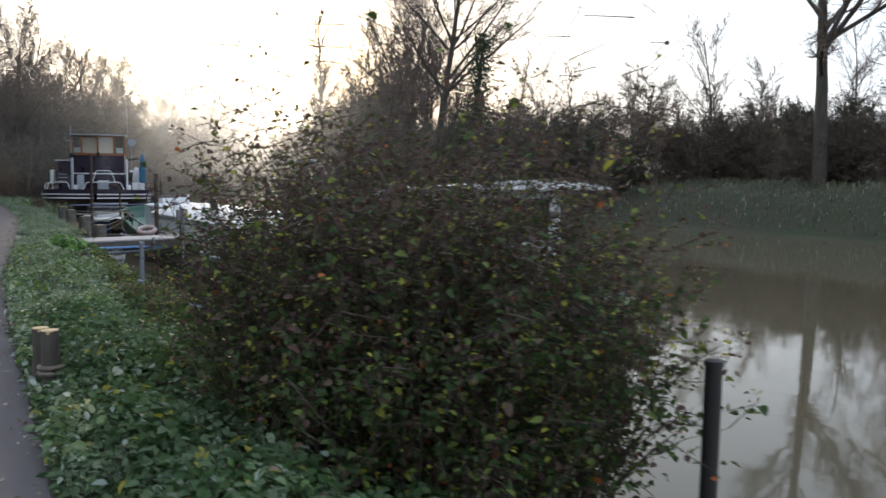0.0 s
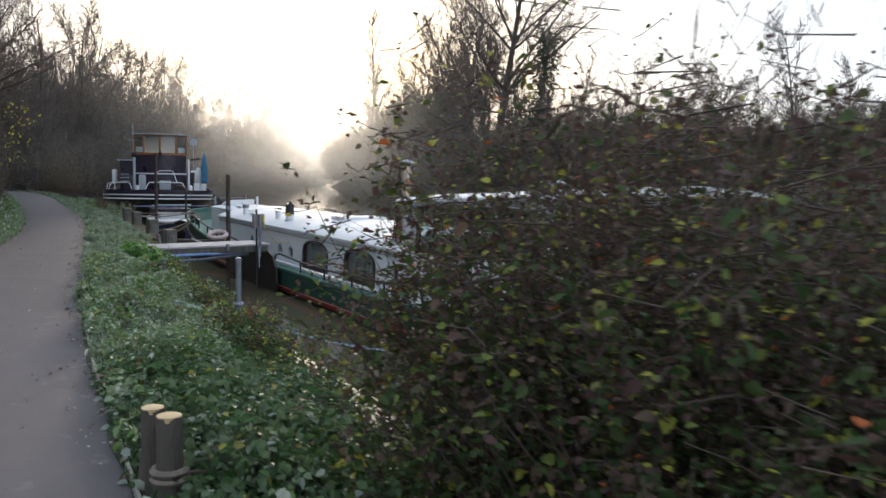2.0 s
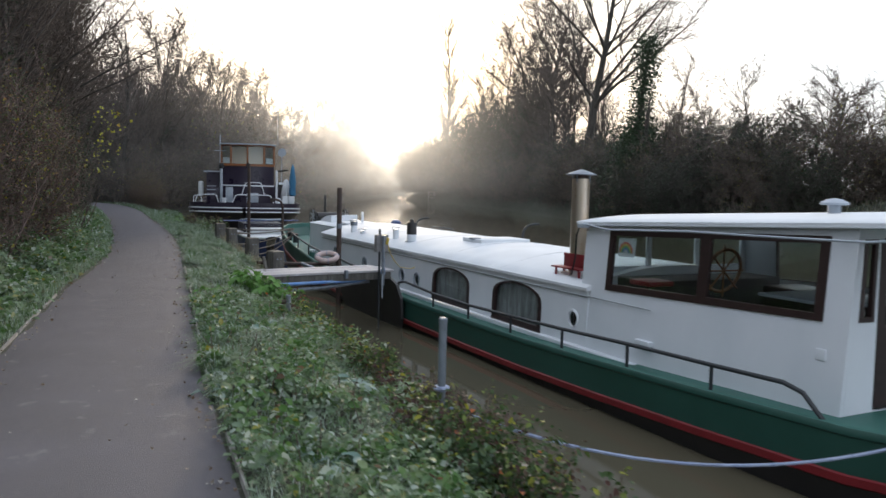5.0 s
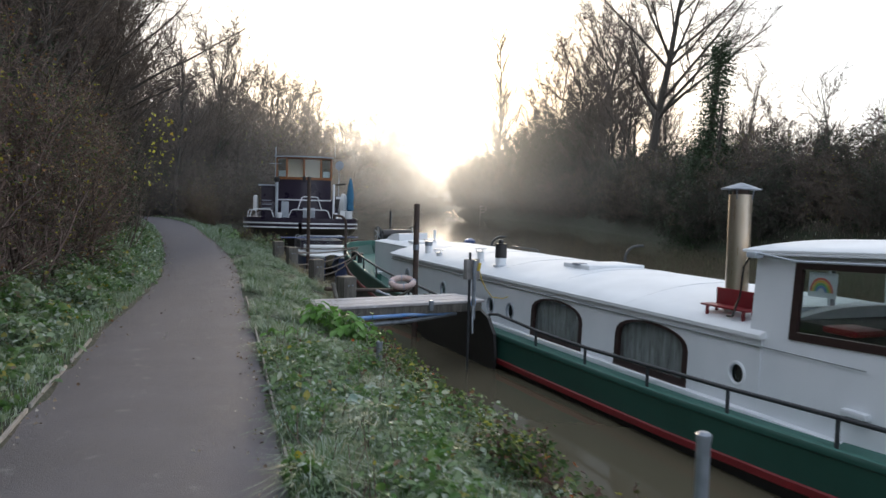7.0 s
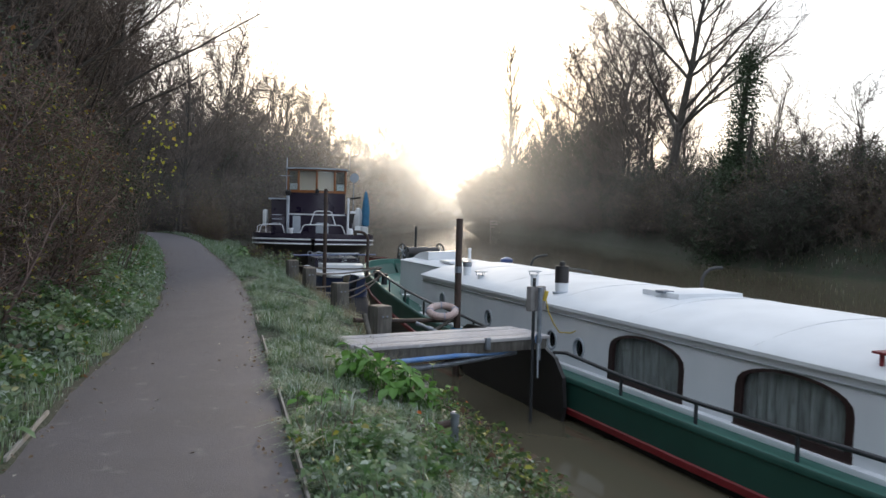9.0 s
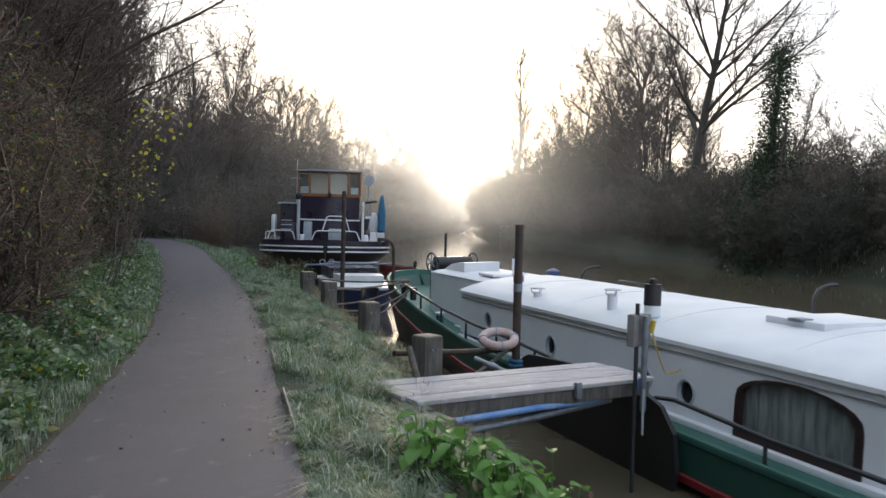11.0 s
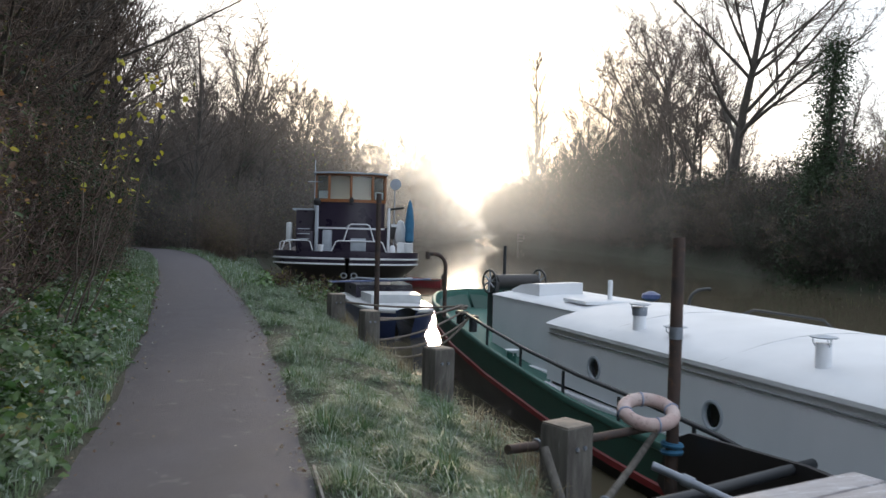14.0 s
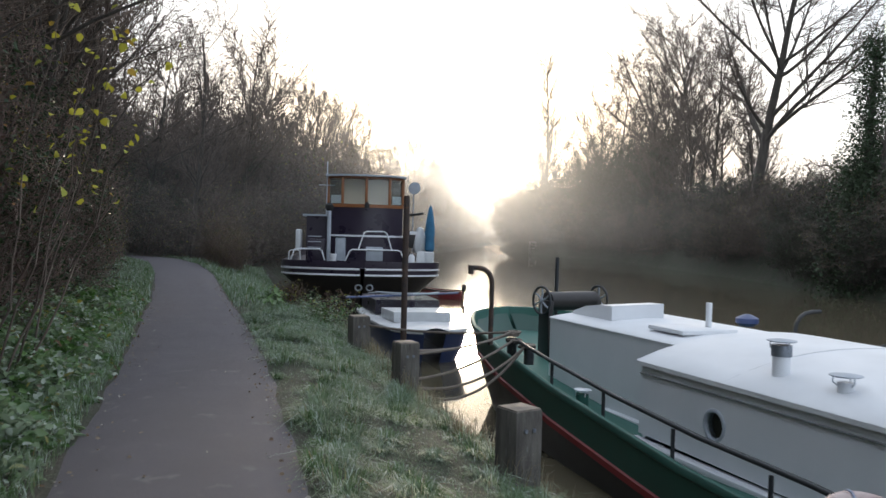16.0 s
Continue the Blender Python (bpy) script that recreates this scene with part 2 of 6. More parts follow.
M_KALE = leaf_mat("bright_leaves", [(3, (0.08, 0.22, 0.035)), (2, (0.12, 0.27, 0.05)), (1, (0.06, 0.15, 0.04))], frost=0.15)
M_DOCK = leaf_mat("frosty_dock_leaves", [(2, (0.10, 0.19, 0.14)), (2, (0.17, 0.27, 0.23)), (1, (0.08, 0.15, 0.09))], frost=0.75)
M_BUSHLEAF = leaf_mat("bramble_leaves", [(4, (0.045, 0.085, 0.028)), (3, (0.065, 0.10, 0.032)), (1.2, (0.09, 0.05, 0.045)), (0.5, (0.30, 0.31, 0.05)), (1.3, (0.15, 0.20, 0.05)), (0.12, (0.40, 0.11, 0.03)), (1.0, (0.12, 0.085, 0.06))], frost=0.0)
M_BUSHTOP = leaf_mat("withered_bramble_leaves", [(4, (0.075, 0.045, 0.04)), (3, (0.10, 0.065, 0.05)), (2, (0.06, 0.065, 0.03)), (0.7, (0.33, 0.33, 0.06)), (0.9, (0.14, 0.15, 0.05)), (0.12, (0.38, 0.12, 0.03))])
M_HEDGELEAF = leaf_mat("hedge_leaves", [(2.6, (0.13, 0.08, 0.058)), (2.8, (0.10, 0.12, 0.045)), (2.4, (0.065, 0.105, 0.042)), (1.0, (0.36, 0.33, 0.05)), (0.7, (0.27, 0.14, 0.05))], frost=0.15)
M_YELLOWLEAF = leaf_mat("yellow_leaves", [(3, (0.48, 0.46, 0.06)), (2, (0.36, 0.38, 0.06)), (1, (0.40, 0.28, 0.05))])
M_IVY = leaf_mat("ivy_leaves", [(3, (0.03, 0.055, 0.025)), (3, (0.042, 0.07, 0.032)), (1, (0.06, 0.09, 0.05))], rough=0.4, glow=0.15)
M_NETTLE = leaf_mat("nettle_leaves", [(4, (0.035, 0.085, 0.025)), (3, (0.055, 0.12, 0.035)), (2, (0.08, 0.14, 0.06)), (0.5, (0.26, 0.32, 0.28)), (0.3, (0.28, 0.27, 0.04))], frost=0.2)
M_WITHERED = leaf_mat("withered_leaves", [(2, (0.13, 0.085, 0.085)), (1, (0.18, 0.13, 0.12))], frost=0.3)
M_REED = leaf_mat("dead_grass", [(2, (0.24, 0.19, 0.11)), (2, (0.17, 0.14, 0.08)), (1, (0.30, 0.28, 0.22))], frost=0.3)
M_FALLEN = leaf_mat("fallen_leaves", [(3, (0.24, 0.19, 0.14)), (2, (0.15, 0.10, 0.07)), (1.5, (0.38, 0.36, 0.33))])

# river water: muddy, nearly still
M_WATER, nt, p = nodes_of("river_water")
p.inputs["Base Color"].default_value = (0.105, 0.092, 0.063, 1)
p.inputs["Roughness"].default_value = 0.045
p.inputs["IOR"].default_value = 1.33
tc = nt.nodes.new("ShaderNodeTexCoord")
w1 = nt.nodes.new("ShaderNodeTexNoise")
w1.inputs["Scale"].default_value, w1.inputs["Detail"].default_value = 1.1, 4
mpw = nt.nodes.new("ShaderNodeMapping")
mpw.inputs["Scale"].default_value = (1.0, 0.55, 1)
bpw = nt.nodes.new("ShaderNodeBump")
bpw.inputs["Strength"].default_value, bpw.inputs["Distance"].default_value = 0.16, 0.03
nt.links.new(tc.outputs["Object"], mpw.inputs["Vector"])
nt.links.new(mpw.outputs[0], w1.inputs["Vector"])
nt.links.new(w1.outputs["Fac"], bpw.inputs["Height"])
nt.links.new(bpw.outputs[0], p.inputs["Normal"])

# river mist: thin sheets of droplets that scatter light, lifted off the water and thinning upwards


def mist_mat(name, density, top, reach):
    m, nt, p = nodes_of(name)
    n, l = nt.nodes, nt.links
    n.remove(p)
    tc = n.new("ShaderNodeTexCoord")
    sp = n.new("ShaderNodeSeparateXYZ")
    l.new(tc.outputs["Object"], sp.inputs[0])
    fall = n.new("ShaderNodeMapRange")
    fall.interpolation_type = "SMOOTHERSTEP"
    fall.inputs["From Max"].default_value = top
    fall.inputs["To Min"].default_value, fall.inputs["To Max"].default_value = density, 0.0
    l.new(sp.outputs["Z"], fall.inputs["Value"])
    nz = n.new("ShaderNodeTexNoise")
    nz.inputs["Scale"].default_value, nz.inputs["Detail"].default_value = 0.05, 3
    l.new(tc.outputs["Object"], nz.inputs["Vector"])
    mul = n.new("ShaderNodeMath")
    mul.operation = "MULTIPLY"
    l.new(fall.outputs[0], mul.inputs[0])
    l.new(nz.outputs["Fac"], mul.inputs[1])
    side = n.new("ShaderNodeMapRange")
    side.interpolation_type = "SMOOTHERSTEP"
    side.inputs["From Min"].default_value, side.inputs["From Max"].default_value = -0.5 * reach, 1.4 * reach
    side.inputs["To Min"].default_value, side.inputs["To Max"].default_value = 1.0, 0.1
    l.new(sp.outputs["X"], side.inputs["Value"])
    lifted = n.new("ShaderNodeMapRange")
    lifted.interpolation_type = "SMOOTHSTEP"
    lifted.inputs["From Min"].default_value, lifted.inputs["From Max"].default_value = 0.5, 4.5
    lifted.inputs["To Min"].default_value, lifted.inputs["To Max"].default_value = 0.3, 1.0
    l.new(sp.outputs["Z"], lifted.inputs["Value"])
    lift_mul = n.new("ShaderNodeMath")
    lift_mul.operation = "MULTIPLY"
    l.new(mul.outputs[0], lift_mul.inputs[0])
    l.new(lifted.outputs[0], lift_mul.inputs[1])
    mul2 = n.new("ShaderNodeMath")
    mul2.operation = "MULTIPLY"
    l.new(lift_mul.outputs[0], mul2.inputs[0])
    l.new(side.outputs[0], mul2.inputs[1])
    tr = n.new("ShaderNodeBsdfTransparent")
    df = n.new("ShaderNodeBsdfDiffuse")
    tl = n.new("ShaderNodeBsdfTranslucent")
    ahead = n.new("ShaderNodeBsdfRefraction")
    ahead.inputs["IOR"].default_value, ahead.inputs["Roughness"].default_value = 1.33, 0.8
    for s in (df, tl, ahead):
        s.inputs["Color"].default_value = (0.95, 0.95, 0.95, 1)
    onward = n.new("ShaderNodeMixShader")
    onward.inputs["Fac"].default_value = 0.14
    l.new(tl.outputs[0], onward.inputs[1])
    l.new(ahead.outputs[0], onward.inputs[2])
    half = n.new("ShaderNodeMixShader")
    half.inputs["Fac"].default_value = 0.75
    l.new(df.outputs[0], half.inputs[1])
    l.new(onward.outputs[0], half.inputs[2])
    ms = n.new("ShaderNodeMixShader")
    l.new(mul2.outputs[0], ms.inputs["Fac"])
    l.new(tr.outputs[0], ms.inputs[1])
    l.new(half.outputs[0], ms.inputs[2])
    l.new(ms.outputs[0], n["Material Output"].inputs["Surface"])
    return m


# ---------------------------------------------------------------- mesh helpers
FREE = {}


def thing(name, label, category, loc=(0, 0, 0), rz=0.0, group="", local=False):
    """An empty at a thing's base. local: its parts are drawn round its own origin."""
    ob = new(name)
    ob.empty_display_size = 0.2
    ob.location = loc
    ob.rotation_euler = (0, 0, radians(rz))
    FREE[ob] = Vector((0, 0, 0)) if local else Vector(loc)
    return tagged(ob, label, category, group)


def root_of(ob):
    while ob.parent:
        ob = ob.parent
    return ob


def finish(me, material, smooth):
    me.materials.append(material)
    if smooth:
        me.shade_smooth()
        me.set_sharp_from_angle(angle=radians(40))
    return me


def part(name, bm, material, parent=None, label="", smooth=True):
    if parent:
        bmesh.ops.translate(bm, verts=bm.verts, vec=-FREE.get(root_of(parent), Vector()))
    bmesh.ops.recalc_face_normals(bm, faces=bm.faces)
    me = bpy.data.meshes.new(name)
    bm.to_mesh(me)
    bm.free()
    ob = new(name, finish(me, material, smooth))
    ob.parent = parent
    if label:
        ob["label"] = label
    return ob


def raw_mesh(name, verts, faces, material, smooth=False):
    """A mesh out of arrays: all faces have the same number of corners."""
    verts, faces = np.asarray(verts, dtype=np.float32), np.asarray(faces, dtype=np.int32)
    me = bpy.data.meshes.new(name)
    k = faces.shape[1]
    me.vertices.add(len(verts))
    me.vertices.foreach_set("co", verts.ravel())
    me.loops.add(faces.size)
    me.loops.foreach_set("vertex_index", faces.ravel())
    me.polygons.add(len(faces))
    me.polygons.foreach_set("loop_start", np.arange(0, faces.size, k, dtype=np.int32))
    me.update(calc_edges=True)
    me.validate()
    me.materials.append(material)
    if smooth:
        me.shade_smooth()
    return me


def box(bm, x0, x1, y0, y1, z0, z1, bevel=0.01, m=None):
    r = bmesh.ops.create_cube(bm, size=1)
    vs = r["verts"]
    for v in vs:
        v.co = Vector((x0 + (v.co.x + 0.5) * (x1 - x0), y0 + (v.co.y + 0.5) * (y1 - y0), z0 + (v.co.z + 0.5) * (z1 - z0)))
    if bevel:
        es = list({e for v in vs for e in v.link_edges})
        r = bmesh.ops.bevel(bm, geom=es, offset=bevel, segments=2, affect="EDGES", profile=0.6)
        vs = list({v for f in r["faces"] for v in f.verts} | {v for v in vs if v.is_valid})
    if m is not None:
        bmesh.ops.transform(bm, matrix=m, verts=vs)
    return bm


def new_box(*a, **k):
    return box(bmesh.new(), *a, **k)


def tube(bm, pts, r, seg=8, caps=True):
    """A round bar along points; r is one radius or one for each point."""
    pts = [Vector(q) for q in pts]
    rs = r if isinstance(r, (list, tuple)) else [r] * len(pts)
    rings, side = [], None
    for i, q in enumerate(pts):
        d = (pts[min(i + 1, len(pts) - 1)] - pts[max(i - 1, 0)]).normalized()
        side = (d.orthogonal() if side is None else side - d * side.dot(d)).normalized()
        up = d.cross(side)
        rings.append([bm.verts.new(q + rs[i] * (math.cos(a) * side + math.sin(a) * up)) for a in (2 * math.pi * j / seg for j in range(seg))])
    for a, b in zip(rings, rings[1:]):
        for j in range(seg):
            bm.faces.new((a[j], a[(j + 1) % seg], b[(j + 1) % seg], b[j]))
    if caps:
        bm.faces.new(rings[0][::-1])
        bm.faces.new(rings[-1])
    return bm


def new_tube(pts, r, seg=8):
    return tube(bmesh.new(), pts, r, seg)


def lathe(x, y, prof, seg=20, bm=None):
    """A turned shape about an upright axis; prof: (radius, height) from the bottom up."""
    return tube(bm or bmesh.new(), [(x, y, z) for _, z in prof], [max(r, 1e-4) for r, _ in prof], seg) if all(
        b[1] > a[1] for a, b in zip(prof, prof[1:])) else None


def strips(bm, rows, close=False):
    """Quads between rows of points of equal length."""
    vs = [[bm.verts.new(q) for q in row] for row in rows]
    for a, b in zip(vs, vs[1:]):
        for j in range(len(a) - (0 if close else 1)):
            k = (j + 1) % len(a)
            try:
                bm.faces.new((a[j], a[k], b[k], b[j]))
            except ValueError:
                pass
    return bm


def ring_bar(c, axis, R, r, n=24, seg=8):
    """A closed round ring about a centre."""
    bm = bmesh.new()
    axis = Vector(axis).normalized()
    u = axis.orthogonal().normalized()
    w = axis.cross(u)
    rows = []
    for i in range(n):
        a = 2 * math.pi * i / n
        d = math.cos(a) * u + math.sin(a) * w
        rows.append([Vector(c) + d * (R + r * math.cos(b)) + axis * r * math.sin(b) for b in (2 * math.pi * j / seg for j in range(seg))])
    strips(bm, rows + [rows[0]], close=True)
    bmesh.ops.remove_doubles(bm, verts=bm.verts, dist=1e-5)
    return bm


def wall_panel(outer, holes, at, thick):
    """A flat wall with openings through it. outer and holes: loops of (u, v); at(u, v, d) gives the place, d metres inward."""
    bm = bmesh.new()
    loops = []
    for loop in [outer] + holes:
        vs = [bm.verts.new((u, v, 0)) for u, v in loop]
        loops.append([bm.edges.new((vs[i], vs[(i + 1) % len(vs)])) for i in range(len(vs))])
    r = bmesh.ops.triangle_fill(bm, use_beauty=True, use_dissolve=False, edges=[e for q in loops for e in q])
    fs = [f for f in r["geom"] if isinstance(f, bmesh.types.BMFace)]
    ex = bmesh.ops.extrude_face_region(bm, geom=fs)
    far = {v for v in ex["geom"] if isinstance(v, bmesh.types.BMVert)}
    for v in bm.verts:
        v.co = Vector(at(v.co.x, v.co.y, thick if v in far else 0.0))
    return bm


def arch(u0, u1, v0, v1, spring, n=12):
    """A loop with an arched head: upright to spring, then a flat arch to v1."""
    c, h = (u0 + u1) / 2, (u1 - u0) / 2
    return [(u0, v0), (u1, v0)] + [(c + h * math.cos(math.pi * i / n), spring + (v1 - spring) * math.sin(math.pi * i / n) ** 0.8) for i in range(n + 1)]


def circle(u, v, r, n=20):
    return [(u + r * math.cos(2 * math.pi * i / n), v + r * math.sin(2 * math.pi * i / n)) for i in range(n)]


def grown(loop, d):
    """The loop pushed outward from its middle by about d."""
    cu, cv = sum(q[0] for q in loop) / len(loop), sum(q[1] for q in loop) / len(loop)
    hu, hv = max(abs(q[0] - cu) for q in loop), max(abs(q[1] - cv) for q in loop)
    return [(cu + (u - cu) * (hu + d) / hu, cv + (v - cv) * (hv + d) / hv) for u, v in loop]


def sag(a, b, drop, n=14):
    a, b = Vector(a), Vector(b)
    return [a.lerp(b, i / n) - Vector((0, 0, drop * 4 * (i / n) * (1 - i / n))) for i in range(n + 1)]


# ---------------------------------------------------------------- plan of the ground
WATER = -1.42
PATH_L = ([-30, 4, 10, 14.4, 19, 22, 25.4, 31, 36, 40, 50, 58, 64, 70, 80], [-0.75, -0.95, -0.8, -0.45, 0.1, 0.6, 1.05, 1.4, 1.57, 1.75, 1.9, 1.7, 0.6, -3.0, -12])
PATH_R = ([-30, 4, 9.5, 13, 17.5, 21.4, 26, 31, 36, 40, 50, 58, 64, 70, 80], [0.45, 0.52, 0.8, 1.08, 1.62, 2.05, 2.58, 3.0, 3.25, 3.35, 3.75, 3.7, 3.0, 0.0, -9])
BANK = ([-300, -20, 0, 8, 9, 11, 14, 16, 18, 20, 22, 24, 25, 28, 31, 34, 36, 40, 44, 49, 65, 85, 110, 150, 220, 400, 1500], [2.6, 2.7, 2.75, 2.75, 2.82, 3.05, 3.28, 3.38, 3.58, 3.8, 4.05, 4.38, 4.68, 4.95, 5.1, 5.45, 5.75, 6.0, 6.1, 5.9, 7.5, 14, 26, 46, 82, 175, 700])
FAR = ([-300, -40, 0, 22, 35, 50, 58, 66, 84, 105, 125, 145, 165, 200, 245, 300, 400, 1500], [32, 36, 39, 40.3, 40.2, 38.6, 39.2, 43.5, 50.0, 57, 61.5, 64.5, 67.5, 82, 110, 142, 200, 770])


def line(tab, y):
    return np.interp(y, tab[0], tab[1])


def lumps(x, y):
    return (np.sin(x * 1.7 + y * 0.9) * np.sin(y * 1.3 - x * 0.6) + 0.6 * np.sin(x * 4.1 - y * 2.7) * np.sin(y * 3.7 + x)) * 0.055


def ground_z(x, y):
    x, y = np.asarray(x, dtype=float), np.asarray(y, dtype=float)
    pl, pr, b, f = line(PATH_L, y), line(PATH_R, y), line(BANK, y), line(FAR, y)
    u = np.clip((x - pr) / np.maximum(b - 0.15 - pr, 0.3), 0, 1)
    right = -0.03 - 0.55 * u ** 1.8 + lumps(x, y) * np.clip((x - pr) * 2.5, 0, 1)
    right = np.where(x > b - 0.15, right - np.interp(x - b + 0.15, [0, 0.35, 0.7, 2, 6], [0, 0.5, 1.3, 2.0, 2.4]), right)
    over = x - f
    right = np.where(over > -8, np.interp(over, [-8, 0, 0.6, 2.2, 4.5, 9, 40, 900], [-2.85, -1.6, -0.7, 0.75, 1.2, 1.4, 2.2, 14]) + lumps(x * 0.4, y * 0.4) * 4 * np.clip(over / 3, 0, 1), right)
    d = pl - x
    left = -0.02 + np.interp(d, [0, 0.9, 2.5, 9, 40, 900], [0, 0.05, 0.5, 3.0, 8, 20]) + lumps(x, y) * np.clip(d * 2.0, 0, 1)
    on = np.full_like(x, -0.03)
    return np.where(x > pr, right, np.where(x < pl, left, on))


def gz(x, y):
    return float(ground_z(x, y))


def spread(*parts):
    out = []
    for a, b, s in parts:
        out += list(np.arange(a, b - 1e-6, s))
    return np.array(out + [parts[-1][1]])


xs = spread((-1500, -200, 260), (-200, -40, 16), (-40, -8, 3), (-8, -2, 0.5), (-2, 2.4, 0.14), (2.4, 6, 0.07), (6, 8, 0.25), (8, 28, 2), (28, 60, 0.9), (60, 130, 2.5), (130, 400, 20), (400, 1600, 200))
ys = spread((-1500, -300, 240), (-300, -20, 20), (-20, 0, 1.2), (0, 36, 0.15), (36, 70, 0.5), (70, 130, 2), (130, 300, 5), (300, 1600, 130))
gx, gy = np.meshgrid(xs, ys)
nv = len(xs)
idx = np.arange(len(ys) * nv).reshape(len(ys), nv)
quads = np.stack([idx[:-1, :-1], idx[:-1, 1:], idx[1:, 1:], idx[1:, :-1]], -1).reshape(-1, 4)
ground = new("ground", raw_mesh("ground", np.stack([gx, gy, ground_z(gx, gy)], -1).reshape(-1, 3), quads, M_SOIL, True))
tagged(ground, "dark earth river banks with a wooded slope", "ground", kind="structure")

wx, wy = np.meshgrid(np.array([3.0, 20, 60, 200, 900]), np.array([-400.0, -50, 0, 50, 120, 300, 1500]))
wi = np.arange(wx.size).reshape(wx.shape)
water = new("water", raw_mesh("water", np.stack([wx, wy, np.full_like(wx, WATER)], -1).reshape(-1, 3),
                              np.stack([wi[:-1, :-1], wi[:-1, 1:], wi[1:, 1:], wi[1:, :-1]], -1).reshape(-1, 4), M_WATER))
tagged(water, "still muddy brown river water with soft reflections", "water", kind="structure")

# the tarmac path, slightly crowned, with ragged edges
bm = bmesh.new()
rows = []
prng = random.Random(5)
for y in np.arange(-25, 78, 0.25):
    a, b = float(line(PATH_L, y)), float(line(PATH_R, y))
    a, b = a + 0.05 * noise.noise((y * 1.3, 0, 1)), b + 0.05 * noise.noise((y * 1.3, 4, 1))
    rows.append([(a + (b - a) * k / 6, y, (-0.026 if k in (0, 6) else 0.0) + 0.018 * math.sin(math.pi * k / 6) + 0.004 * noise.noise((k, y, 2))) for k in range(7)])
strips(bm, rows)
path = part("path", bm, M_ASPHALT)
tagged(path, "worn grey-purple tarmac towpath beside the river", "path", kind="structure")

# ---------------------------------------------------------------- the green and white barge
CX = 8.8
PLAN_Y = [8.8, 8.95, 9.3, 10.0, 11, 12.5, 27, 29, 31, 33, 35, 36.2, 36.65, 36.8]
PLAN_H = [0.05, 0.7, 1.35, 1.85, 2.12, 2.2, 2.2, 2.16, 2.08, 1.93, 1.58, 1.05, 0.5, 0.04]
GUN_Y = [8.8, 10, 11.5, 14.5, 16, 20, 22, 25, 27.6, 28.2, 29.3, 30.8, 32.2, 34, 36, 36.8]
GUN_Z = [-0.46, -0.52, -0.60, -0.70, -0.77, -0.79, -0.78, -0.76, -0.71, -0.66, -0.56, -0.44, -0.30, -0.12, 0.03, 0.06]


def hb(y):
    return float(np.interp(y, PLAN_Y, PLAN_H))


def gun(y):
    return float(np.interp(y, GUN_Y, GUN_Z))


def deck_z(y):
    return gun(y) - float(np.interp(y, [8, 10, 11, 27, 30.5, 36], [0.12, 0.1, 0.05, 0.05, 0.40, 0.46]))


HY = [8.8, 8.84, 8.92, 9.05, 9.2, 9.5, 10, 10.5, 11.2, 13, 15, 17, 19, 21, 23, 25, 26.5, 28, 29, 30, 31, 32, 33, 34, 34.8, 35.4, 35.9, 36.25, 36.5, 36.68, 36.8]


def hull_row(side, drop, shift, proud=0.0, low=None):
    out = []
    for y in HY:
        yy = y
        if y > 28:
            yy = 28 + (y - 28) * (1 - shift / 8.8)
        elif y < 11:
            yy = 11 - (11 - y) * (1 - shift / 3.0)
        z = gun(y) - drop if low is None else low
        out.append((CX + side * (hb(y) + proud), yy, z))
    return out


barge = thing("barge", "moored river barge with green hull, red stripe and white cabin", "boat", (8.8, 21, WATER))


def both(f):
    bm = bmesh.new()
    for s in (-1, 1):
        f(bm, s)
    bmesh.ops.remove_doubles(bm, verts=bm.verts, dist=0.002)
    return bm


part("hull_side", both(lambda bm, s: strips(bm, [hull_row(s, 0.0, 0), hull_row(s, 0.03, 0, 0.022), hull_row(s, 0.07, 0.02, 0.022), hull_row(s, 0.09, 0.04), hull_row(s, 0.45, 0.42)])), M_GREEN, barge, "dark green painted hull side")
part("red_stripe", both(lambda bm, s: strips(bm, [hull_row(s, 0.44, 0.40, 0.0), hull_row(s, 0.455, 0.42, 0.028), hull_row(s, 0.53, 0.46, 0.028), hull_row(s, 0.55, 0.48, 0.0)])), M_RED, barge, "bright red rubbing strake")
part("lower_hull", both(lambda bm, s: strips(bm, [hull_row(s, 0.545, 0.48), hull_row(s, 0, 1.1, -0.05, -1.3), hull_row(s, 0, 1.6, -0.2, -2.1)])), M_BLACK, barge, "black tarred lower hull")
part("bulwark", both(lambda bm, s: strips(bm, [hull_row(s, 0.0, 0), hull_row(s, -0.012, 0.02, -0.03), hull_row(s, 0.0, 0.04, -0.06), [(CX + s * max(hb(y) - 0.07, 0.0), (28 + (y - 28) * 0.985) if y > 28 else (11 - (11 - y) * 0.98 if y < 11 else y), deck_z(y) - 0.01) for y in HY]])), M_DECK, barge, "green inner bulwark and gunwale cap")
bm = bmesh.new()
strips(bm, [[(CX + k * max(hb(y) - 0.06, 0.01), (28 + (y - 28) * 0.985) if y > 28 else (11 - (11 - y) * 0.98 if y < 11 else y), deck_z(y) + 0.03 * (1 - k * k)) for k in (-1, -0.6, 0, 0.6, 1)] for y in HY])
part("deck", bm, M_DECK, barge, "faded green painted steel deck")

